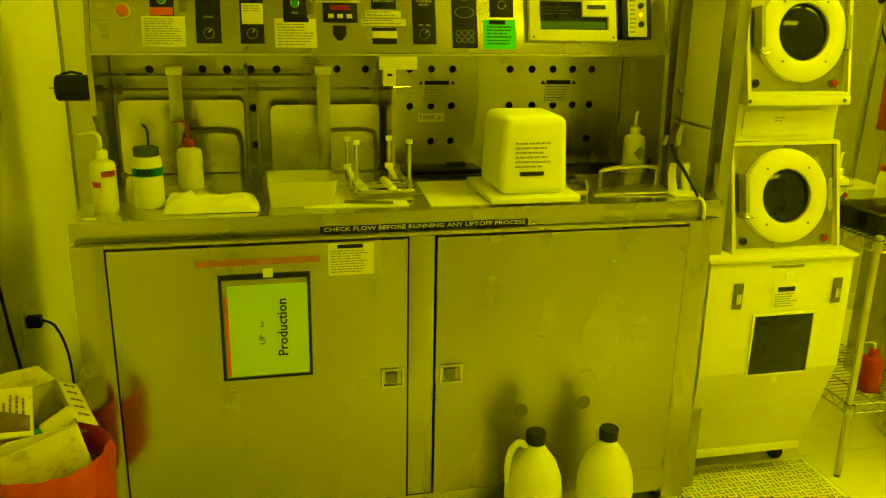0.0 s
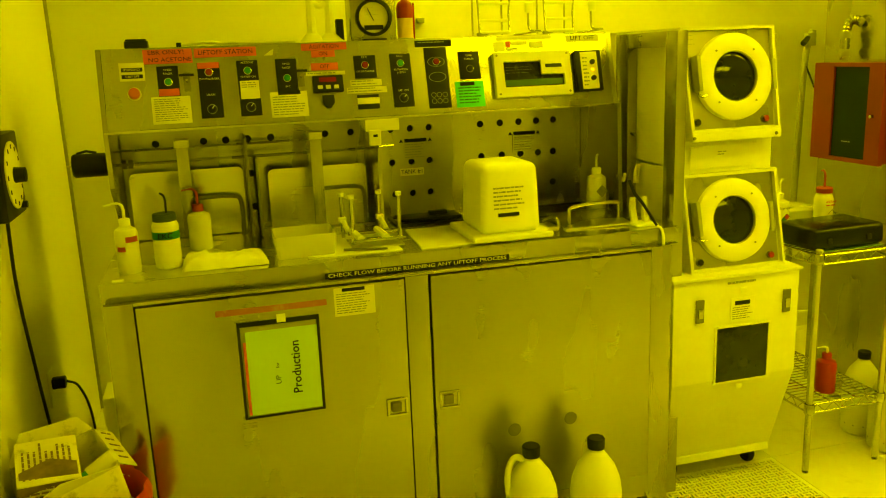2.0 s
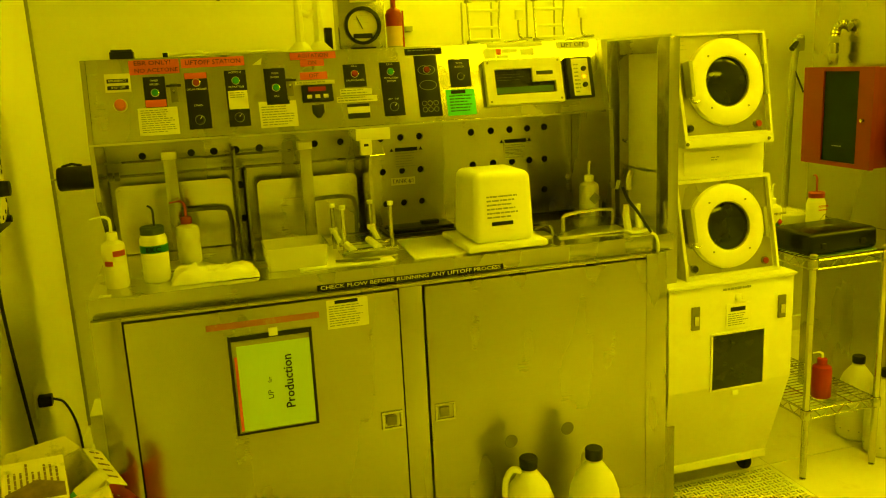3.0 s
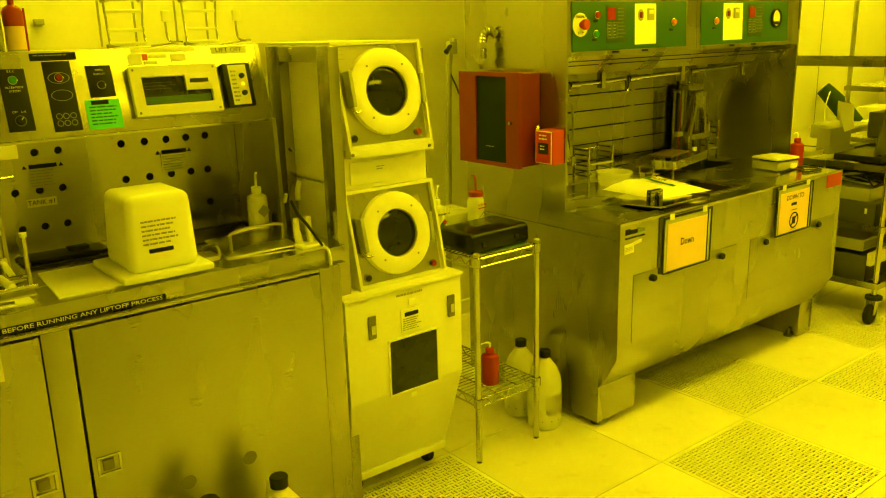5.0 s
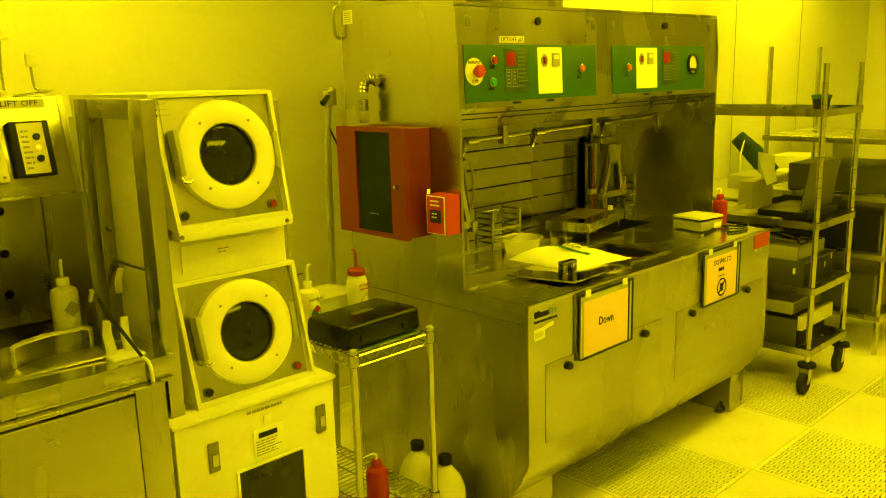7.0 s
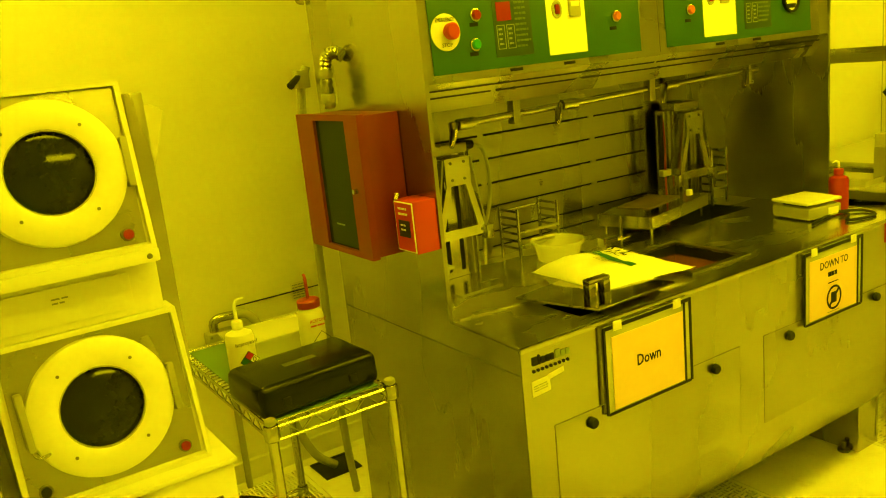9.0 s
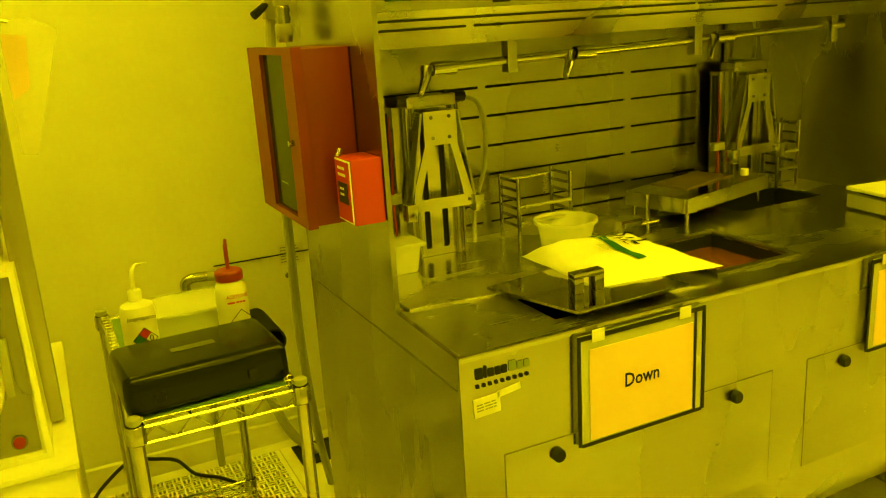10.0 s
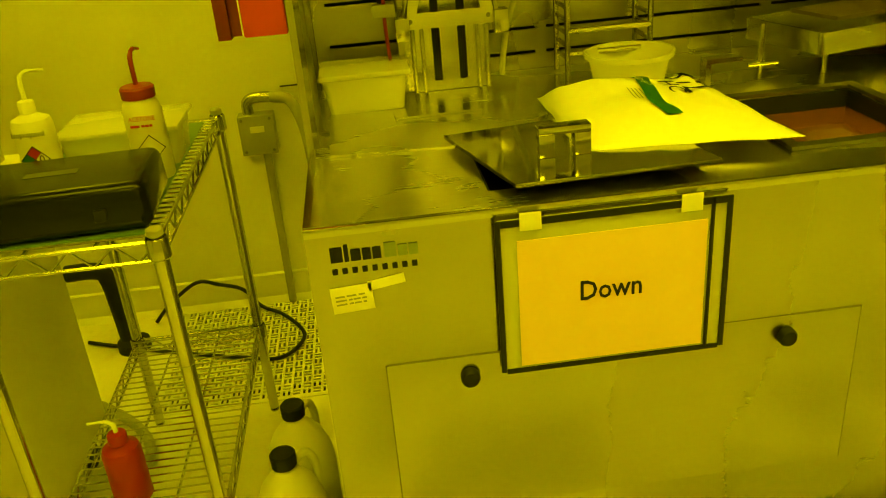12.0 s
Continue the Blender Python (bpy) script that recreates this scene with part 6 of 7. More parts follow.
# Lift slots are flat dark patches that carry the recess's shade.
for x in (2.49, 3.22, 3.36, 4.16):
    fb("lift_slot", x - 0.012, x + 0.012, 1.796, 1.832, 0.0015, DARKSTEEL, "dark patch standing in for a lift slot's shade")
for x in (2.867, 3.763):
    part("lock", moved(lathe([(0.014, 0.0), (0.014, 0.008), (0, 0.009)], sides=18), at_face(x, 1.820)), BLACK, B2)
part("asset_sticker", box(CX0 - 0.0012, CX0 - 0.0002, 2.70, 2.755, 1.835, 1.885), CREAMPAPER, B2, "cream inspection sticker")
part("sticker_print", bars(side_face(CX0 - 0.0012, 2.752, 1.84), 0.004, 0.048, 0.0, 0.038, 5, 0.0008, 61), GREYINK, B2)
part("rear_bar", tube(smooth_path([(CX0 - 0.005, 2.772, 1.905), (CX0 - 0.028, 2.775, 1.89), (CX0 - 0.028, 2.775, 1.80), (CX0 - 0.005, 2.772, 1.785)], 4), 0.006), STEEL, B2)
# brand mark and asset labels as plain shapes
FADED = mat("faded_green_print", (0.2, 0.24, 0.12), 0.5)
for k, (w, h) in enumerate(((0.017, 0.021), (0.006, 0.024), (0.014, 0.016), (0.012, 0.016), (0.012, 0.016), (0.017, 0.021), (0.013, 0.016), (0.013, 0.016))):
    x = 2.461 + (0.0, 0.0195, 0.0285, 0.0450, 0.0595, 0.0760, 0.0955, 0.1110)[k]
    part("brand_mark", moved(box(x, x + w, 0.852, 0.852 + h, 0.0006, 0.0012, 0.0002), upright(0, 1.857, 0)), INK if k < 5 else FADED, B2)
for k in range(9):
    part("brand_print", moved(box(2.461 + 0.0142 * k, 2.4685 + 0.0142 * k, 0.834, 0.841, 0.0006, 0.0012), upright(0, 1.857, 0)), INK, B2)
part("asset_label", moved(box(-0.030, 0.030, -0.020, 0.020, 0, 0.001, 0.0004), upright(2.484, 1.857, 0.795) @ pose(0, 0, 0, 0, 0, 3)), CREAMPAPER, B2, "cream asset label")
part("asset_print", bars(upright(2.484, 1.857, 0.795) @ pose(0, 0, 0, 0, 0, 3), -0.024, 0.026, -0.010, 0.008, 3, 0.0018, 5), GREYINK, B2)
part("asset_strip", moved(box(-0.027, 0.027, -0.007, 0.007, 0, 0.001), upright(2.535, 1.857, 0.815) @ pose(0, 0, 0, 0, 0, 8)), CREAMPAPER, B2, "cream strip label")
part("red_label", box(4.075, 4.222, 1.8548, 1.8575, 0.828, 0.893), ORANGERED, B2, "red label")
# rinse rail under the hood
rail = part("rinse_rail", tube([(2.62, 2.33, 1.398), (4.02, 2.33, 1.425)], 0.011, sides=12), CHROME, B2, "stainless rinse rail")
for x in (2.63, 3.04, 3.52, 3.97):
    z = 1.398 + 0.027 * (x - 2.62) / 1.4
    part("spray_nozzle", tube([(x, 2.33, z), (x - 0.012, 2.315, z - 0.022), (x - 0.035, 2.30, z - 0.055)], [0.016, 0.012, 0.008], sides=10), CHROME, rail)
    part("coupling", lathe([(0.0165, -0.03), (0.0165, 0.03)], (x + 0.045, 2.33, z), 12, "x"), CHROME, rail)
for x in (2.86, 3.46, 4.0):
    part("bracket", box(x - 0.014, x + 0.014, 2.315, 2.345, 1.375, 1.51, 0.002), STEEL, rail)

B2.matrix_basis = Matrix.Translation((CX0, 0, 0)) @ Matrix.Diagonal((0.955, 1, 1, 1)) @ Matrix.Translation((-CX0, 0, 0)) @ B2.matrix_basis


def lift_arm(x, y):
    """Tapering slotted lifting plate on a slotted guide, with cable carrier behind."""
    e = thing("lift_arm", (x, y, 0.901), "stainless lifting arm with a slotted tapering plate and red cable", "lift arm", "lift arms")
    part("guide_plate", sheet_with_holes(-0.075, 0.075, 0.0, 0.40, [(-0.036, -0.020, 0.02, 0.37), (0.016, 0.032, 0.02, 0.37)], 0.012, lambda u, v, n: (x + u, y + 0.012 - n * 1.0, 0.902 + v)), STEEL_TOP, e, "slotted guide plate")
    # Black strip added so the slots show shade in their depth.
    part("slot_shade_strip", box(x - 0.055, x + 0.055, y + 0.026, y + 0.029, 0.905, 1.29), BLACK, e, "black strip standing in for the dark inside the slots")
    for s in (-0.078, -0.060, 0.052, 0.070):
        part("guide_rib", box(x + s, x + s + 0.007, y - 0.004, y + 0.011, 0.903, 1.30, 0.001), STEEL_V, e)
    bm = bmesh.new()
    prism([(x + a, 0.902 + b) for a, b in ((-0.046, 0.300), (0.046, 0.300), (0.046, 0.385), (-0.046, 0.385))], y - 0.040, y - 0.034, axis="y", bm=bm)
    prism([(x + a, 0.902 + b) for a, b in ((-0.090, 0.135), (0.082, 0.135), (0.082, 0.165), (-0.090, 0.165))], y - 0.040, y - 0.034, axis="y", bm=bm)
    prism([(x + a, 0.902 + b) for a, b in ((-0.090, 0.165), (-0.066, 0.165), (-0.028, 0.300), (-0.046, 0.300))], y - 0.040, y - 0.034, axis="y", bm=bm)
    prism([(x + a, 0.902 + b) for a, b in ((0.082, 0.165), (0.058, 0.165), (0.026, 0.300), (0.046, 0.300))], y - 0.040, y - 0.034, axis="y", bm=bm)
    part("taper_plate", bm, STEEL_TOP, e, "tapering slotted plate")
    for s in (-1, 1):
        part("flange", prism([(x + s * 0.090, 1.035), (x + s * 0.096, 1.035), (x + s * 0.054, 1.285), (x + s * 0.048, 1.285)], y - 0.040, y + 0.01, axis="y"), STEEL, e)
        part("lug", box(x + s * 0.096 - 0.014, x + s * 0.096 + 0.014, y - 0.052, y - 0.018, 1.018, 1.062, 0.003), CHROME, e)
    part("head", box(x - 0.075, x + 0.062, y - 0.01, y + 0.05, 1.296, 1.325, 0.003), STEEL, e)
    part("back_post", box(x - 0.105, x - 0.06, y + 0.02, y + 0.06, 0.902, 1.30, 0.003), STEEL_V, e)
    part("cable_chain", box(x - 0.138, x - 0.122, y + 0.005, y + 0.02, 1.06, 1.29, 0.003), RUBBER, e, "black cable chain")
    part("red_cable", tube(smooth_path([(x - 0.120, y + 0.0, 0.92), (x - 0.127, y - 0.002, 1.05), (x - 0.122, y + 0.0, 1.18), (x - 0.120, y + 0.01, 1.28)], 5), 0.0038), REDCAP, e, "red cable")
    part("clamp", box(x - 0.150, x - 0.105, y - 0.012, y + 0.01, 1.06, 1.085, 0.003), GREY, e, "grey clamp")
    for u, v in ((-0.025, 0.370), (0.025, 0.370), (-0.022, 0.318), (0.024, 0.318), (-0.080, 0.150), (0.072, 0.150)):
        part("bolt", lathe([(0, 0), (0.005, 0), (0.004, 0.003), (0, 0.003)], (x + u, y - 0.040, 0.902 + v), 10, "y"), DARKSTEEL, e)
    return e


A1 = lift_arm(2.712, 2.505)
part("plug", tube([(2.75, 2.52, 1.318), (2.81, 2.52, 1.312)], [0.016, 0.014]), BLACK, A1, "black connector")
part("cable", tube(smooth_path([(2.81, 2.52, 1.312), (2.85, 2.52, 1.29), (2.868, 2.52, 1.22), (2.862, 2.52, 1.12), (2.83, 2.52, 1.02), (2.81, 2.50, 0.925)], 6), 0.006), GREY, A1, "grey cable")
A2 = lift_arm(3.83, 2.535)
part("cable", tube(smooth_path([(3.86, 2.55, 1.33), (3.865, 2.55, 1.38), (3.862, 2.56, 1.46)], 5), 0.005), GREY, A2)


def carrier(x, y, z, w, d, h, label):
    e = thing("wafer_carrier", (x, y, z), label, "wafer carrier", "wafer carriers")
    for sx in (-1, 1):
        for sy in (-1, 1):
            part("post", tube([(x + sx * w, y + sy * d, z), (x + sx * w, y + sy * d, z + h)], 0.006), CHROME, e)
        for k in range(6):
            zz = z + h * (0.25 + 0.14 * k)
            part("rung", box(x + sx * w - 0.003, x + sx * w + 0.003, y - d, y + d, zz - 0.005, zz + 0.003, 0.001), STEEL, e)
    part("bar", tube([(x - w, y - d, z + h * 0.55), (x + w, y - d, z + h * 0.55)], 0.006), STEEL, e)
    part("bar", tube([(x - w, y - d, z + h * 0.30), (x + w, y - d, z + h * 0.30)], 0.005), STEEL, e)
    part("bar", tube([(x - w, y + d, z + h * 0.9), (x + w, y + d, z + h * 0.9)], 0.005), STEEL, e)
    return e


carrier(3.030, 2.535, 0.902, 0.085, 0.048, 0.178, "small stainless wafer carrier rack standing on the worktop")
carrier(3.99, 2.55, 0.902, 0.045, 0.035, 0.22, "small stainless carrier hanger at the rear of the hood")
# lifted tray over the tank
TR = thing("tray", (3.62, 2.50, 0.902), "shallow steel tray on pins above the tank", "tray")
m = pose(3.568, 2.455, 0.942, 0, 0, 14)
part("rim", moved(tub_shell(-0.21, 0.23, -0.09, 0.13, 0.0, 0.042, 0.004, 0.0), m), STEEL_TOP, TR)
part("inner_plate", moved(box(-0.12, 0.12, -0.03, 0.10, 0.044, 0.052, 0.002), m), mat("dark_tray_plate", (0.10, 0.07, 0.05), 0.35), TR, "dark plate in the tray")
for u, v in ((-0.18, -0.07), (0.20, -0.07), (0.20, 0.11), (-0.18, 0.11)):
    part("pin", moved(tube([(u, v, -0.040), (u, v, 0.002)], 0.005), m), CHROME, TR)
part("wing_nut", moved(lathe([(0, 0), (0.012, 0), (0.012, 0.02), (0, 0.02)], (0.17, -0.04, 0.044), 12), m), CREAM, TR)
e = thing("bracket", (3.24, 2.36, 0.902), "bent steel bracket with an upright pin on the worktop", "bracket")
part("plate", prism([(3.17, 0.902), (3.18, 0.902), (3.18, 0.945), (3.24, 0.945), (3.24, 0.953), (3.17, 0.953)], 2.33, 2.36, axis="y"), CHROME, e)
part("pin", tube([(3.30, 2.38, 0.902), (3.30, 2.38, 1.00)], 0.005), CHROME, e)
part("cross_pin", tube([(3.27, 2.37, 0.925), (3.33, 2.37, 0.925)], 0.004), CHROME, e)
e = thing("round_tub", (3.062, 2.44, 0.902), "clear round plastic tub without a lid on the worktop", "plastic tub")
part("shell", lathe([(0, 0), (0.068, 0.0), (0.079, 0.052), (0.088, 0.055), (0.088, 0.064), (0.083, 0.064), (0.077, 0.054), (0.066, 0.003), (0, 0.003)], (3.050, 2.42, 0.902), 36), CLEAR, e)
e = thing("lidded_box", (2.53, 2.46, 0.902), "pale lidded plastic box in the corner of the bench", "plastic box")
part("shell", tub_shell(2.452, 2.612, 2.40, 2.53, 0.9025, 0.968), CLEAR, e)
part("lid", box(2.446, 2.620, 2.394, 2.537, 0.9685, 0.980, 0.005), CLEAR, e)
e = thing("cover_plate", (2.60, 2.30, 0.902), "loose stainless cover plates laid over the worktop", "cover plate")
part("plate", prism([(2.462, 2.155), (2.79, 2.12), (2.90, 2.38), (2.455, 2.40)], 0.9015, 0.9055, axis="z"), STEEL_TOP, e)
part("plate", moved(box(-0.08, 0.08, -0.025, 0.025, 0, 0.004), pose(2.66, 2.345, 0.9058, 0, 0, 3)), STEEL_TOP, e)
# tilted mirror-like lid with its block handle
LM = thing("steel_cover", (2.80, 2.03, 0.902), "polished steel tank lid with a square block handle", "tank lid")
part("plate", prism([(2.651, 2.150), (2.722, 1.895), (3.02, 1.905), (2.96, 2.19)], 0.9140, 0.9200, axis="z"), MIRROR, LM, "mirror-bright plate")
part("handle", box(2.775, 2.853, 1.985, 2.010, 0.9545, 0.966, 0.001), MIRROR, LM)
for x in (2.775, 2.829):
    part("handle_leg", box(x, x + 0.024, 1.985, 2.010, 0.9201, 0.9543, 0.001), MIRROR, LM)

# bag of wipes
BG = thing("bag_of_wipes", (3.03, 2.15, 0.902), "white printed plastic bag lying on the lid", "plastic bag")
bm = bmesh.new()
bmesh.ops.create_grid(bm, x_segments=48, y_segments=32, size=0.5)
A, B, C, D = Vector((2.842, 2.312, 0)), Vector((3.135, 2.200, 0)), Vector((3.168, 1.955, 0)), Vector((2.842, 2.000, 0))


def bag_height(u, w):
    u, w = min(max(u, 0.0), 1.0), min(max(w, 0.0), 1.0)
    side = (1 - abs(2 * u - 1) ** 7) * (1 - (1 - w) ** 9) * (1 - w ** 16)
    rise = 0.020 + 0.020 * w - 0.020 * max(0.0, u - 0.72) + 0.006 * math.sin(3.0 * u + 0.4)
    folds = 0.007 * noise.noise((u * 3.0, w * 3.0, 7)) + 0.003 * noise.noise((u * 9, w * 8, 2))
    ridge = 0.012 * math.exp(-((u - 0.84 + 0.1 * w) / 0.045) ** 2) * w
    return 0.921 + side * (rise + folds + ridge)


def bag_at(u, w, lift=0.0):
    p = (A * (1 - u) + B * u) * w + (D * (1 - u) + C * u) * (1 - w)
    wob = 0.007 * noise.noise((u * 4, w * 4, 11))
    return Vector((p.x + wob, p.y + wob, bag_height(u, w) + lift))


for v in bm.verts:
    v.co = bag_at(v.co.x + 0.5, v.co.y + 0.5)
bmesh.ops.solidify(bm, geom=bm.faces[:], thickness=0.0008)
part("film", bm, FILM, BG, smooth=80)


def smooth_uv(points):
    return [(q.x, q.y) for q in smooth_path([(a, b, 0) for a, b in points], 5)]


def bag_patch(name, path, width, material, lift=0.0032):
    """A printed stripe that follows the bag's surface."""
    bm = bmesh.new()
    cols = []
    for i, (u, w) in enumerate(path):
        u2, w2 = path[min(i + 1, len(path) - 1)]
        u1, w1 = path[max(i - 1, 0)]
        du, dw = u2 - u1, w2 - w1
        s = math.hypot(du, dw)
        nu, nw = -dw / s, du / s
        cols.append([bm.verts.new(bag_at(u + nu * o * width, w + nw * o * width, lift)) for o in (-0.5, -0.17, 0.17, 0.5)])
    for p, q in zip(cols, cols[1:]):
        for k in range(3):
            bm.faces.new((p[k], q[k], q[k + 1], p[k + 1]))
    return part(name, bm, material, BG, "dark green printed stripe", smooth=80)


bag_patch("stripe", smooth_uv(((0.555, 0.955), (0.525, 0.80), (0.495, 0.62), (0.475, 0.44), (0.475, 0.30), (0.49, 0.20))), 0.075, GREENINK)


def bag_text(text, u, w, size, turn, material):
    ob = lettering(text, size, Matrix.Identity(4), material, BG)
    me = ob.data
    inv = BG.matrix_basis.inverted()
    c, s = math.cos(radians(turn)), math.sin(radians(turn))
    for v in me.vertices:
        p = BG.matrix_basis @ v.co
        du, dw = (p.x * c - p.y * s) / 0.32, (p.x * s + p.y * c) / 0.32
        v.co = inv @ bag_at(u + du, w + dw, 0.0042)
    return ob


bag_text("512", 0.735, 0.72, 0.062, -83, INK)
bag_text("HC", 0.635, 0.66, 0.040, -83, INK)
bag_text("wipers", 0.512, 0.74, 0.026, -80, CREAMPAPER)
for k in range(4):
    bag_patch("small_print", [(0.385 + 0.018 * k, 0.63 - 0.01 * k), (0.385 + 0.018 * k, 0.50), (0.385 + 0.018 * k, 0.45)], 0.006, GREYINK)

# scale and bottle at the bench's end
SC = thing("bench_scale", (3.98, 2.10, 0.902), "small bench scale with a cream top plate", "scale")
m = pose(3.955, 2.115, 0.902, 0, 0, -8)
part("body", moved(box(-0.080, 0.080, -0.08, 0.08, 0.004, 0.046, 0.006), m), GREY, SC)
part("pan", moved(box(-0.085, 0.085, -0.08, 0.08, 0.056, 0.068, 0.005), m), CREAM, SC, "cream weighing plate")
part("neck", moved(box(-0.06, 0.06, -0.05, 0.05, 0.046, 0.0561), m), BLACK, SC)
part("display", moved(box(0.015, 0.065, -0.0815, -0.08, 0.012, 0.036), m), CREAMPAPER, SC)
part("cord", tube(smooth_path([(3.98, 2.07, 0.925), (4.02, 2.00, 0.91), (3.94, 1.95, 0.907), (4.05, 1.92, 0.907), (4.10, 1.98, 0.907), (4.02, 2.04, 0.91), (3.83, 2.01, 0.907)], 6), 0.005), BLACK, SC, "black cord")
wash_bottle(4.105, 2.085, 0.902, 0.034, 0.125, REDPLASTIC, REDPLASTIC, POLY, "red wash bottle with a white nozzle on the bench", 175, 0.035, 0.03)


def sign_holder(x0, x1, z0, z1, paper, label):
    e = thing("sign_holder", ((x0 + x1) / 2, 1.85, z0), label, "sign")
    part("sleeve", box(x0, x1, 1.8470, 1.8500, z0, z1, 0.001), CLEAR, e)
    for a, b, c, d in ((x0 - 0.004, x0 + 0.004, z0, z1), (x1 - 0.004, x1 + 0.004, z0, z1), (x1 - 0.026, x1 - 0.021, z0, z1), (x0 + 0.004, x1 - 0.004, z0 - 0.003, z0 + 0.004), (x0 + 0.004, x1 - 0.004, z1 - 0.010, z1)):
        part("edging", box(a, b, 1.8435, 1.8470, c, d, 0.001), BLACK, e, "black edging")
    part("sheet", box(x0 + 0.026, x1 - 0.030, 1.8448, 1.8469, z0 + 0.008, z1 - 0.032), paper, e, "printed paper sheet")
    for x in (x0 + 0.045, x1 - 0.055):
        part("tape", box(x - 0.015, x + 0.015, 1.8412, 1.8434, z1 - 0.016, z1 + 0.010, 0.001), CREAMPAPER, e, "cream tape tab")
    part("backing", box(x0 + 0.01, x1 - 0.01, 1.8501, 1.8530, z0 + 0.01, z1 - 0.01), GREY, e)
    return e


SG = sign_holder(2.685, 3.008, 0.650, 0.889, ORANGEPAPER, "clear black-edged sign sleeve holding a pale orange sheet")
lettering("Down", 0.043, upright(2.842, 1.8444, 0.768), INK, SG, width=0.088, bold=0.0004)
SH = sign_holder(3.533, 3.846, 0.658, 0.892, ORANGEPAPER, "clear sign sleeve with black edging and a prohibition symbol sheet")
lettering("DOWN TO", 0.034, upright(3.688, 1.8444, 0.832), INK, SH, width=0.15)
part("print", bars(upright(0, 1.8448, 0), 3.655, 3.722, 0.782, 0.812, 1, 0.001, 31, 0.9), INK, SH)
part("print", bars(upright(0, 1.8448, 0), 3.655, 3.73, 0.764, 0.774, 1, 0.001, 32, 0.7), INK, SH)
part("symbol_ring", moved(lathe([(0.040, 0.0), (0.040, 0.001), (0.033, 0.001), (0.033, 0.0)], sides=28), upright(3.688, 1.8446, 0.718)), INK, SH)
part("symbol_bar", moved(box(-0.036, 0.036, -0.004, 0.004, 0, 0.001), upright(3.688, 1.8446, 0.718) @ pose(0, 0, 0, 0, 0, 45)), INK, SH)
part("symbol", moved(box(-0.016, 0.014, -0.018, 0.018, 0, 0.0006, 0.0002), upright(3.688, 1.8446, 0.718)), INK, SH)
part("print", bars(upright(0, 1.8448, 0), 3.652, 3.725, 0.669, 0.676, 1, 0.001, 33, 0.7), GREYINK, SH)

# ---- red cabinet and release box on the bench's side ----
RC = thing("suppression_cabinet", (2.335, 2.415, 1.09), "red steel fire suppression cabinet with a tinted window", "wall cabinet")
part("body", box(2.3195, CX0 - 0.0015, 2.296, 2.654, 1.086, 1.464, 0.003), RED, RC)
dd = part("door", sheet_with_holes(-2.662, -2.290, 1.082, 1.468, [(-2.552, -2.364, 1.098, 1.452)], 0.022, lambda u, v, n: (2.297 - n, -u, v)), RED, RC, "red hinged door")
part("window", box(2.306, 2.310, 2.364, 2.552, 1.098, 1.452), GREENWIN, dd, "green tinted window")
part("window_print", bars(side_face(2.3058, 2.468, 1.16), -0.03, 0.03, -0.005, 0.005, 1, 0.001, 9), GREYINK, dd)
part("lock", lathe([(0, 0), (0.007, 0), (0.007, 0.010), (0, 0.010)], (2.290, 2.332, 1.268), 14, "x"), CHROME, dd)
bm = lathe([(0, 0), (0.007, 0), (0.007, 0.010), (0, 0.010)], (2.284, 2.332, 1.268), 14, "x")
part("key", bm, CHROME, dd)
e = thing("release_box", (2.38, 2.19, 1.11), "orange manual release box with a white-edged label", "release box")
part("body", box(2.358, CX0 - 0.0015, 2.156, 2.254, 1.106, 1.243, 0.004), ORANGERED, e)
part("label_edge", box(2.3555, 2.3578, 2.160, 2.250, 1.109, 1.240, 0.001), WHITEPAPER, e, "white label edge")
part("label", box(2.3545, 2.3556, 2.164, 2.246, 1.1125, 1.2365), REDINK, e, "dark red label")
part("label_panel", box(2.3535, 2.3546, 2.178, 2.232, 1.148, 1.192), BLACK, e)
part("label_print", bars(side_face(2.3545, 2.205, 1.196), -0.024, 0.024, 0.004, 0.032, 2, 0.001, 17, 0.8), CREAMPAPER, e)
part("label_print", bars(side_face(2.3536, 2.205, 1.156), -0.016, 0.016, 0.004, 0.028, 2, 0.001, 18, 0.8), CREAMPAPER, e)
part("pull_ring", tube([(2.362, 2.246, 1.240), (2.370, 2.250, 1.256)], 0.007), CHROME, e)
e = thing("flex_conduit", (2.385, 2.59, 1.475), "ribbed steel conduit bend above the red cabinet", "conduit")
pts = smooth_path([(2.425, 2.56, 1.615), (2.402, 2.572, 1.632), (2.382, 2.588, 1.618), (2.376, 2.594, 1.56), (2.376, 2.592, 1.476)], 8)
part("conduit", tube(pts, [0.0165 + 0.003 * (k % 2) for k in range(len(pts))], sides=12), STEEL, e)
for z in (1.575, 1.505):
    part("band", lathe([(0.0195, -0.014), (0.0225, 0.0), (0.0195, 0.014)], (2.376, 2.594, z), 14), GREY, e)

# exhaust stack on the hood
EX = thing("exhaust_duct", (3.05, 2.5, 1.90), "steel exhaust duct rising from the hood with a chrome valve", "exhaust duct")
bm = bmesh.new()
lo = [bm.verts.new(p) for p in ((2.765, 2.44, 1.885), (3.35, 2.44, 1.885), (3.35, 2.74, 1.908), (2.765, 2.74, 1.908))]
mi = [bm.verts.new(p) for p in ((2.765, 2.44, 1.965), (3.35, 2.44, 1.965), (3.35, 2.74, 1.965), (2.765, 2.74, 1.965))]
hi = [bm.verts.new(p) for p in ((2.765, 2.42, 2.30), (3.62, 2.42, 2.30), (3.62, 2.76, 2.30), (2.765, 2.76, 2.30))]
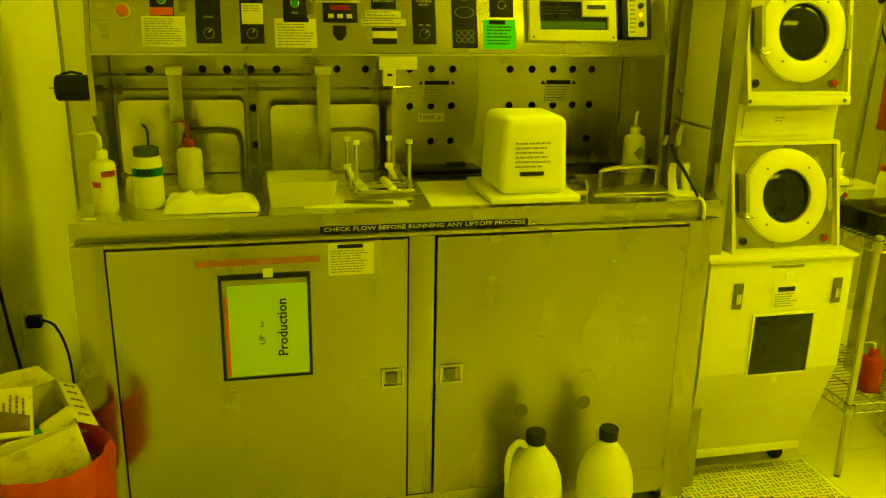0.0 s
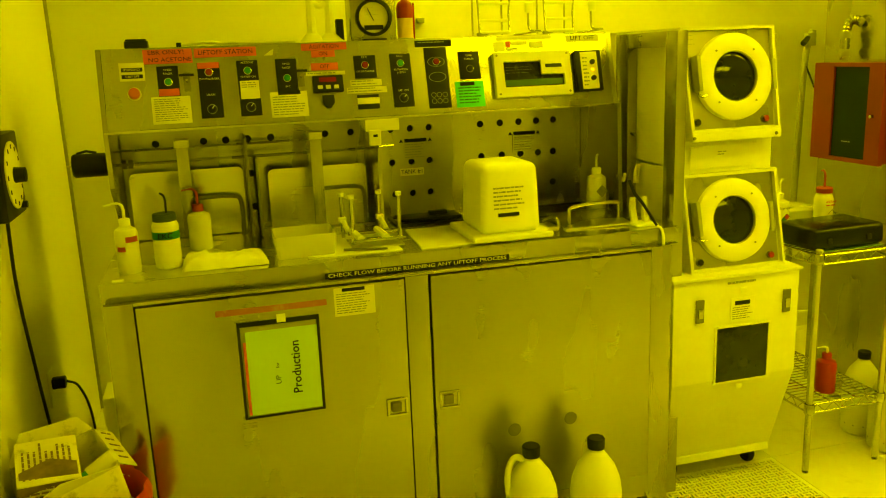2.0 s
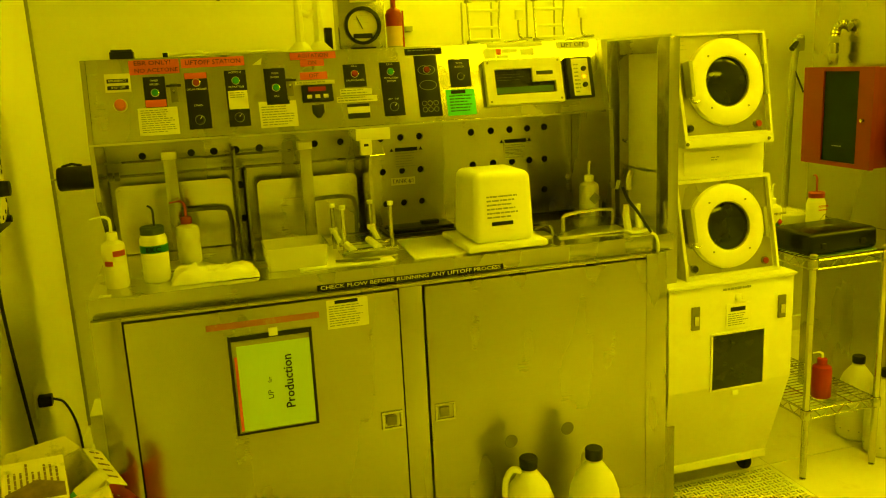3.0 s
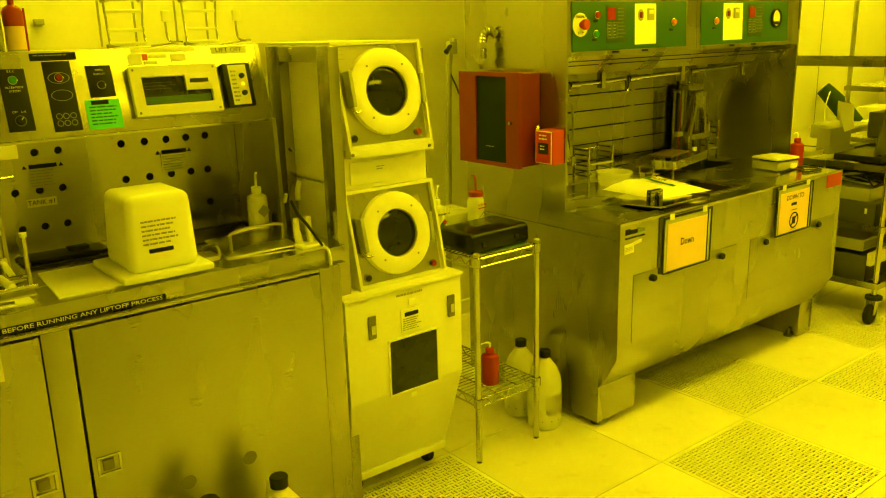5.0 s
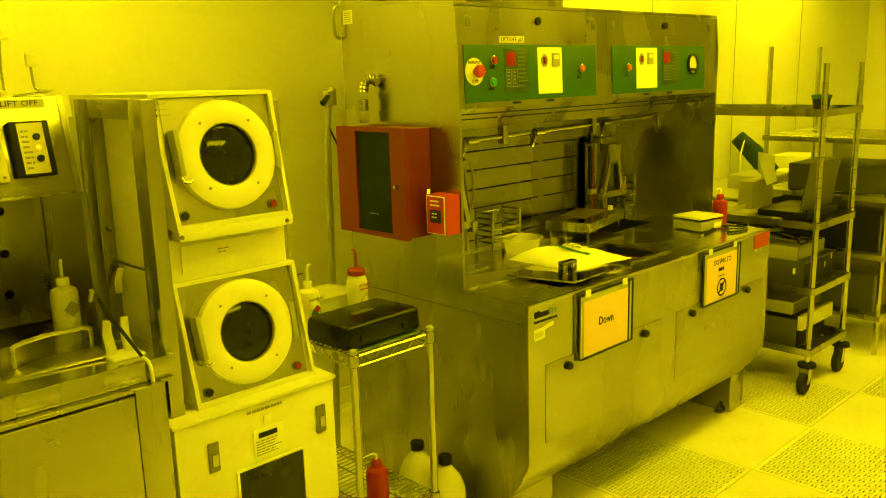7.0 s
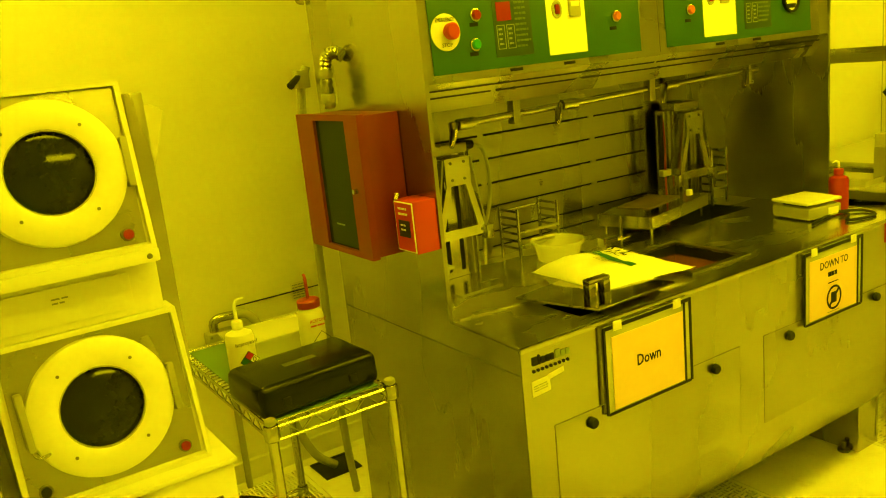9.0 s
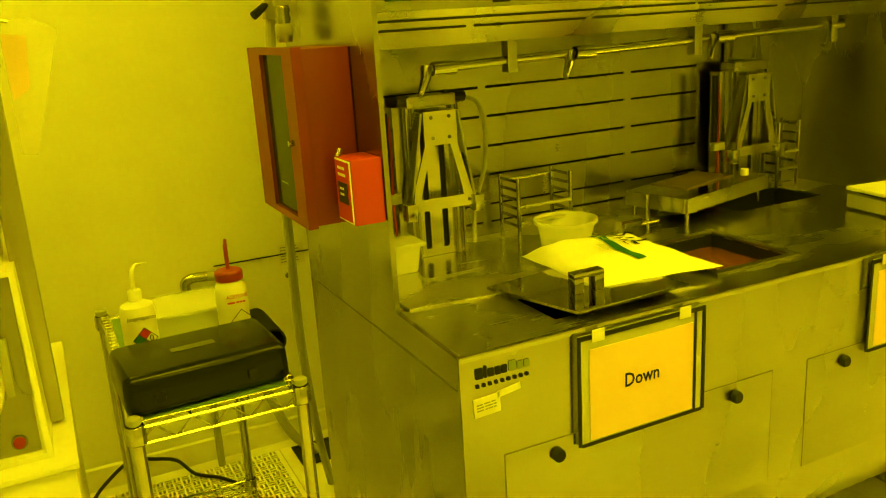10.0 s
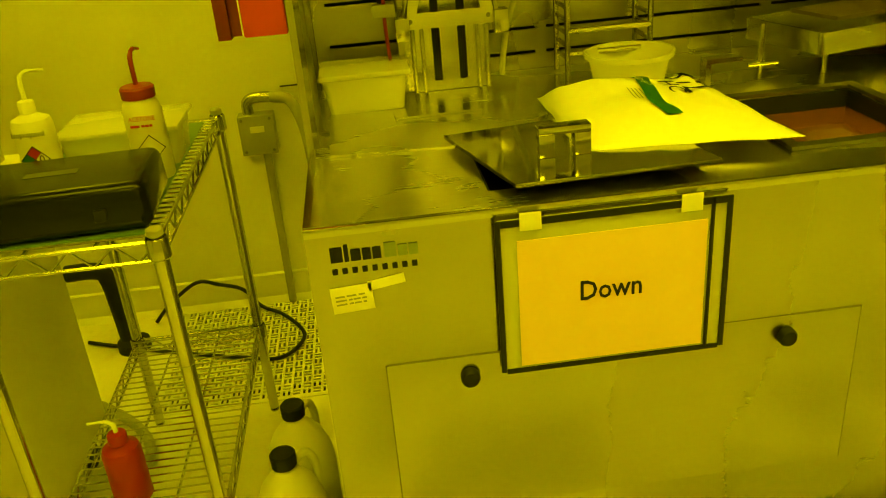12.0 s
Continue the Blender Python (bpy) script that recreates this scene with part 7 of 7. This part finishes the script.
top = [bm.verts.new(p) for p in ((2.765, 2.42, 2.74), (3.62, 2.42, 2.74), (3.62, 2.76, 2.74), (2.765, 2.76, 2.74))]
for p, q in ((lo, mi), (mi, hi), (hi, top)):
    for k in range(4):
        bm.faces.new((p[k], p[(k + 1) % 4], q[(k + 1) % 4], q[k]))
part("duct", bm, STEEL_V, EX, smooth=None)
part("valve", tube(smooth_path([(2.79, 2.40, 2.00), (2.80, 2.40, 2.035), (2.835, 2.40, 2.05), (2.865, 2.40, 2.02), (2.87, 2.40, 1.985)], 5), 0.010), CHROME, EX)
part("valve_body", lathe([(0, 0), (0.020, 0), (0.020, 0.05), (0, 0.05)], (2.815, 2.44, 1.965), 14, "y"), CHROME, EX)
part("lever", tube([(2.80, 2.40, 1.975), (2.91, 2.40, 1.968)], 0.009), CHROME, EX)


# ---- wheeled cart beyond the bench ----
KT = thing("wheeled_cart", (4.715, 2.3, 0.0), "four-post steel cart on black casters, its shelves loaded", "cart")
KX0, KX1, KY0, KY1 = 4.535, 4.975, 1.80, 2.85
for x in (KX0, KX1):
    for y in (KY0, KY1):
        p = part("post", tube([(x, y, 0.15), (x, y, 1.645)], 0.0145, sides=14), CHROME, KT)
        part("wheel", lathe([(0, -0.016), (0.052, -0.016), (0.058, -0.010), (0.058, 0.010), (0.052, 0.016), (0, 0.016)], (x - 0.03, y, 0.058), 24, "y"), RUBBER, p, "black rubber wheel")
        part("fork", prism([(x - 0.045, 0.055), (x - 0.015, 0.055), (x + 0.015, 0.135), (x - 0.03, 0.135)], y - 0.024, y + 0.024, axis="y"), CHROME, p)
        part("bumper", lathe([(0.02, 0), (0.045, 0.002), (0.045, 0.02), (0.02, 0.024)], (x, y, 0.136), 18), RUBBER, p)
        for k in range(14):
            part("ring", lathe([(0.0150, 0), (0.0150, 0.003)], (x, y, 0.90 + k * 0.05), 12), DARKSTEEL, p)
for z in (0.195, 0.515, 0.845, 1.395):
    sh = part("shelf", tub_shell(KX0 - 0.02, KX1 + 0.02, KY0 - 0.02, KY1 + 0.02, z, z + 0.035, 0.004, 0.0), STEEL, KT, "flanged steel shelf")


def unit_box(name, x0, x1, y0, y1, z0, z1, material, label, category, trim=None):
    e = thing(name, ((x0 + x1) / 2, (y0 + y1) / 2, z0), label, category)
    b = part("body", box(x0, x1, y0, y1, z0, z1, 0.004), material, e)
    part("front_panel", box(x0 + 0.01, x1 - 0.01, y0 - 0.003, y0 - 0.0002, z0 + 0.01, z1 - 0.01, 0.001), trim or DARKSTEEL, e)
    return e


e = unit_box("electronics_unit", 4.565, 4.935, 1.86, 2.45, 0.522, 0.665, LAPTOP, "black rack-mount electronics unit on the cart", "electronics", BLACK)
part("label", box(4.56, 4.564, 2.22, 2.36, 0.585, 0.615), CREAMPAPER, e, "cream label")
for y, z in ((1.90, 0.60), (2.30, 0.58)):
    part("button", box(4.561, 4.565, y, y + 0.012, z, z + 0.03), CREAMPAPER, e)
for x, z in ((4.815, 0.60), (4.895, 0.63)):
    part("switch", box(x, x + 0.012, 1.8545, 1.8568, z, z + 0.03), CREAMPAPER, e)
unit_box("grey_case", 4.575, 4.915, 1.90, 2.5, 0.665, 0.735, GREY, "flat grey instrument case on the cart", "instrument case", GREY)
unit_box("electronics_unit", 4.565, 4.935, 1.88, 2.45, 0.205, 0.36, LAPTOP, "dark electronics unit on the bottom shelf", "electronics", BLACK)
e = unit_box("cream_panel", 4.555, 4.945, 1.845, 1.87, 0.31, 0.385, CREAM, "cream drawer front on the cart", "drawer", CREAM)
unit_box("grey_case", 4.56, 4.915, 1.9, 2.5, 0.385, 0.45, GREY, "flat grey unit on the cart", "instrument case", LAPTOP)
e = thing("cable_bundle", (4.715, 2.0, 0.74), "tangle of cables on the cart's shelf", "cables")
rnd = random.Random(5)
for k in range(9):
    pts = [(4.575 + 0.34 * rnd.random(), 1.85 + 0.7 * rnd.random(), 0.742 + 0.07 * rnd.random()) for _ in range(5)]
    part("cable", tube(smooth_path(pts, 5), 0.005, sides=6), BLACK if k % 3 else CREAM, e)
e = thing("laptop", (4.755, 2.04, 0.885), "open dark laptop seen from behind on the cart", "laptop")
part("base", box(4.575, 4.955, 1.86, 2.12, 0.8805, 0.915, 0.005), BLACK, e)
part("screen", moved(box(-0.19, 0.19, -0.006, 0.006, 0.0, 0.25, 0.004), pose(4.765, 1.90, 0.916, 8, 0, 0)), LAPTOP, e, "raised screen")
part("hinge", tube([(4.615, 1.885, 0.916), (4.915, 1.885, 0.916)], 0.008), BLACK, e)
e = thing("papers", (4.845, 2.1, 1.17), "loose white sheets leaning behind the laptop", "papers")
for k in range(3):
    part("sheet", moved(box(-0.06, 0.06, -0.001, 0.001, 0.0, 0.12), pose(4.815 + 0.05 * k, 2.16 + 0.04 * k, 1.02 + 0.015 * k, -18, 10 * k - 6, -12 * k)), WHITEPAPER, e)
part("support", box(4.715, 4.965, 2.22, 2.30, 0.8805, 1.03, 0.004), GREY, e)
e = thing("round_gauge", (4.635, 2.62, 1.43), "small black round clock standing on the top shelf", "clock")
part("case", moved(lathe([(0, 0), (0.045, 0), (0.050, 0.012), (0.050, 0.05), (0.042, 0.055), (0.040, 0.045), (0, 0.045)], sides=24), pose(4.655, 2.66, 1.447, 90, 0, -30)), BLACK, e)
part("dial", moved(lathe([(0, 0.047), (0.040, 0.0468)], sides=24), pose(4.655, 2.66, 1.447, 90, 0, -30)), CREAMPAPER, e, "cream dial")
e = thing("papers", (4.615, 2.75, 1.40), "white papers lying on the top shelf", "papers")
part("sheet", box(4.535, 4.715, 2.66, 2.84, 1.4005, 1.405), WHITEPAPER, e)
e = thing("cup", (4.865, 1.98, 1.40), "black plastic pot with a green rim on the top shelf", "pot")
part("pot", lathe([(0, 0), (0.036, 0), (0.045, 0.07), (0.041, 0.07), (0.033, 0.006), (0, 0.006)], (4.875, 1.95, 1.4005), 20), BLACK, e)
part("rim", lathe([(0.046, 0.066), (0.050, 0.070), (0.050, 0.086), (0.044, 0.086), (0.044, 0.07)], (4.875, 1.95, 1.4005), 20), GREENP, e, "green rim")
e = thing("small_bottle", (4.645, 2.45, 0.885), "dark bottle on the cart", "bottle")
part("body", lathe([(0, 0), (0.035, 0), (0.035, 0.10), (0.02, 0.12), (0.02, 0.14), (0, 0.14)], (4.615, 2.60, 0.8805), 18), BLACK, e)
e = thing("tray", (4.715, 2.40, 0.885), "pale shallow tray on the cart", "tray")
part("shell", tub_shell(4.575, 4.755, 2.25, 2.45, 0.8805, 0.91), CREAM, e)

# far table with equipment against the wall
FT = thing("work_table", (6.9, 3.0, 0.0), "grey work table against the far wall", "table")
part("top", box(5.75, 8.6, 2.72, 3.39, 0.735, 0.765, 0.004), GREY, FT)
for x in (5.80, 7.2, 8.55):
    for y in (2.76, 3.35):
        part("leg", box(x - 0.02, x + 0.02, y - 0.02, y + 0.02, 0.0, 0.734), GREY, FT)
part("lower_shelf", box(5.82, 8.5, 2.78, 3.33, 0.25, 0.275), GREY, FT)
e = thing("green_sleeve", (6.75, 3.2, 0.766), "dark green fabric tube leaning on the wall", "tube")
part("tube", tube([(6.90, 3.12, 0.80), (6.84, 3.24, 0.96), (6.77, 3.35, 1.09)], [0.075, 0.075, 0.06], sides=16), mat("green_fabric", (0.012, 0.04, 0.015), 0.8, bump=0.2, fine=200), e)
part("cord", tube(smooth_path([(6.76, 3.28, 1.08), (6.66, 3.26, 0.95), (6.64, 3.24, 0.80)], 5), 0.006), CREAM, e)
for k, (x, y, z, w, d, h, mt, nm, lb) in enumerate((
        (7.05, 3.0, 0.766, 0.42, 0.3, 0.05, POLY, "papers_stack", "stack of white papers on the far table"),
        (7.35, 3.1, 0.766, 0.34, 0.3, 0.15, CREAM, "instrument", "cream bench instrument on the far table"),
        (7.85, 3.1, 0.766, 0.5, 0.35, 0.32, GREY, "instrument", "grey bench instrument on the far table"),
        (6.35, 2.95, 0.766, 0.40, 0.3, 0.10, GREY, "instrument", "low grey instrument on the far table"),
        (7.4, 3.0, 0.276, 0.6, 0.4, 0.35, LAPTOP, "equipment_box", "dark equipment box below the far table"),
        (6.5, 3.0, 0.276, 0.6, 0.4, 0.30, LAPTOP, "equipment_box", "dark equipment box below the far table"))):
    e = thing(nm, (x, y, z), lb, nm.replace("_", " "))
    part("body", box(x - w / 2, x + w / 2, y - d / 2, y + d / 2, z, z + h, 0.006), mt, e)
    part("front_panel", box(x - w / 2 + 0.02, x + w / 2 - 0.02, y - d / 2 - 0.004, y - d / 2 - 0.0002, z + h * 0.15, z + h * 0.85, 0.001), DARKSTEEL if mt != POLY else WHITEPAPER, e)
# second loaded rack past the cart
R2 = thing("storage_rack", (5.7, 2.2, 0.0), "second steel rack loaded with dark equipment", "rack")
for x in (5.35, 6.05):
    for y in (1.75, 2.45):
        part("post", tube([(x, y, 0.0), (x, y, 1.75)], 0.0145, sides=10), CHROME, R2)
for z in (0.20, 0.55, 0.88, 1.2):
    part("shelf", box(5.33, 6.07, 1.73, 2.47, z, z + 0.03, 0.003), STEEL, R2)
for x0, x1, z0, z1, mt in ((5.40, 5.95, 0.2305, 0.45, LAPTOP), (5.42, 5.98, 0.5805, 0.80, BLACK), (5.45, 5.92, 0.9105, 1.06, LAPTOP)):
    unit_box("electronics_unit", x0, x1, 1.80, 2.35, z0, z1, mt, "dark electronics unit on the steel rack", "electronics", DARKSTEEL)
e = thing("cable_bundle", (5.6, 1.8, 0.2), "cables hanging down the side of the steel rack", "cables")
for k in range(10):
    x = 5.36 + 0.5 * rnd.random()
    part("cable", tube(smooth_path([(x, 1.735, 0.86), (x + 0.05 * rnd.random(), 1.71, 0.62), (x - 0.05 * rnd.random(), 1.715, 0.4), (x + 0.08 * rnd.random(), 1.71, 0.24)], 5), 0.006, sides=6), BLACK if k % 3 else CREAM, e)

# ---- floor tiles ----
floor_ob = bpy.data.objects["floor"]
TILE, GX, GY, GAP = 0.6, 2.985, 1.607, 0.0015
WIDE = 0.575
solid_bm = box(GAP, TILE - GAP, GAP, TILE - GAP, -0.03, 0.0, 0.0012, segments=1)
solid_me = mesh_of("tile", solid_bm, FLOOR)
N, S = 19, 8
cell = (TILE - 0.03) / (N * S)
xs = [GAP] + [0.015 + k * cell for k in range(N * S + 1)] + [TILE - GAP]


def slot(i, j):
    i, j = i - 1, j - 1
    if not (0 <= i < N * S and 0 <= j < N * S):
        return False
    a, b, c, d = i // S, j // S, i % S, j % S
    if (a + b) % 2:
        c, d = d, c
    return c in (1, 2, 5, 6) and 1 <= d <= 6


perf_me = mesh_of("perforated_tile", pierced(xs, xs, 0.004, slot, lambda u, v, n: (u, v, n)), PERF)
PERFS = {(0, 0), (-1, -1), (1, -1), (2, 0), (3, -1), (-2, 2), (-3, 0)}
i0, i1 = math.floor((XW - GX) / WIDE), math.ceil((XE - GX) / WIDE)
j0, j1 = math.floor((YS - GY) / TILE), math.ceil((YN - GY) / TILE)
for i in range(i0, i1):
    for j in range(j0, j1):
        perf = (i, j) in PERFS
        ob = new("perforated_tile" if perf else "tile", perf_me if perf else solid_me)
        x, y = GX + i * WIDE, GY + j * TILE
        xa, xb = max(x, XW), min(x + WIDE, XE)
        ya, yb = max(y, YS), min(y + TILE, YN)
        ob.matrix_basis = Matrix.Translation((xa, ya, 0)) @ Matrix.Diagonal(((xb - xa) / TILE, (yb - ya) / TILE, 1, 1))
        ob.parent = floor_ob
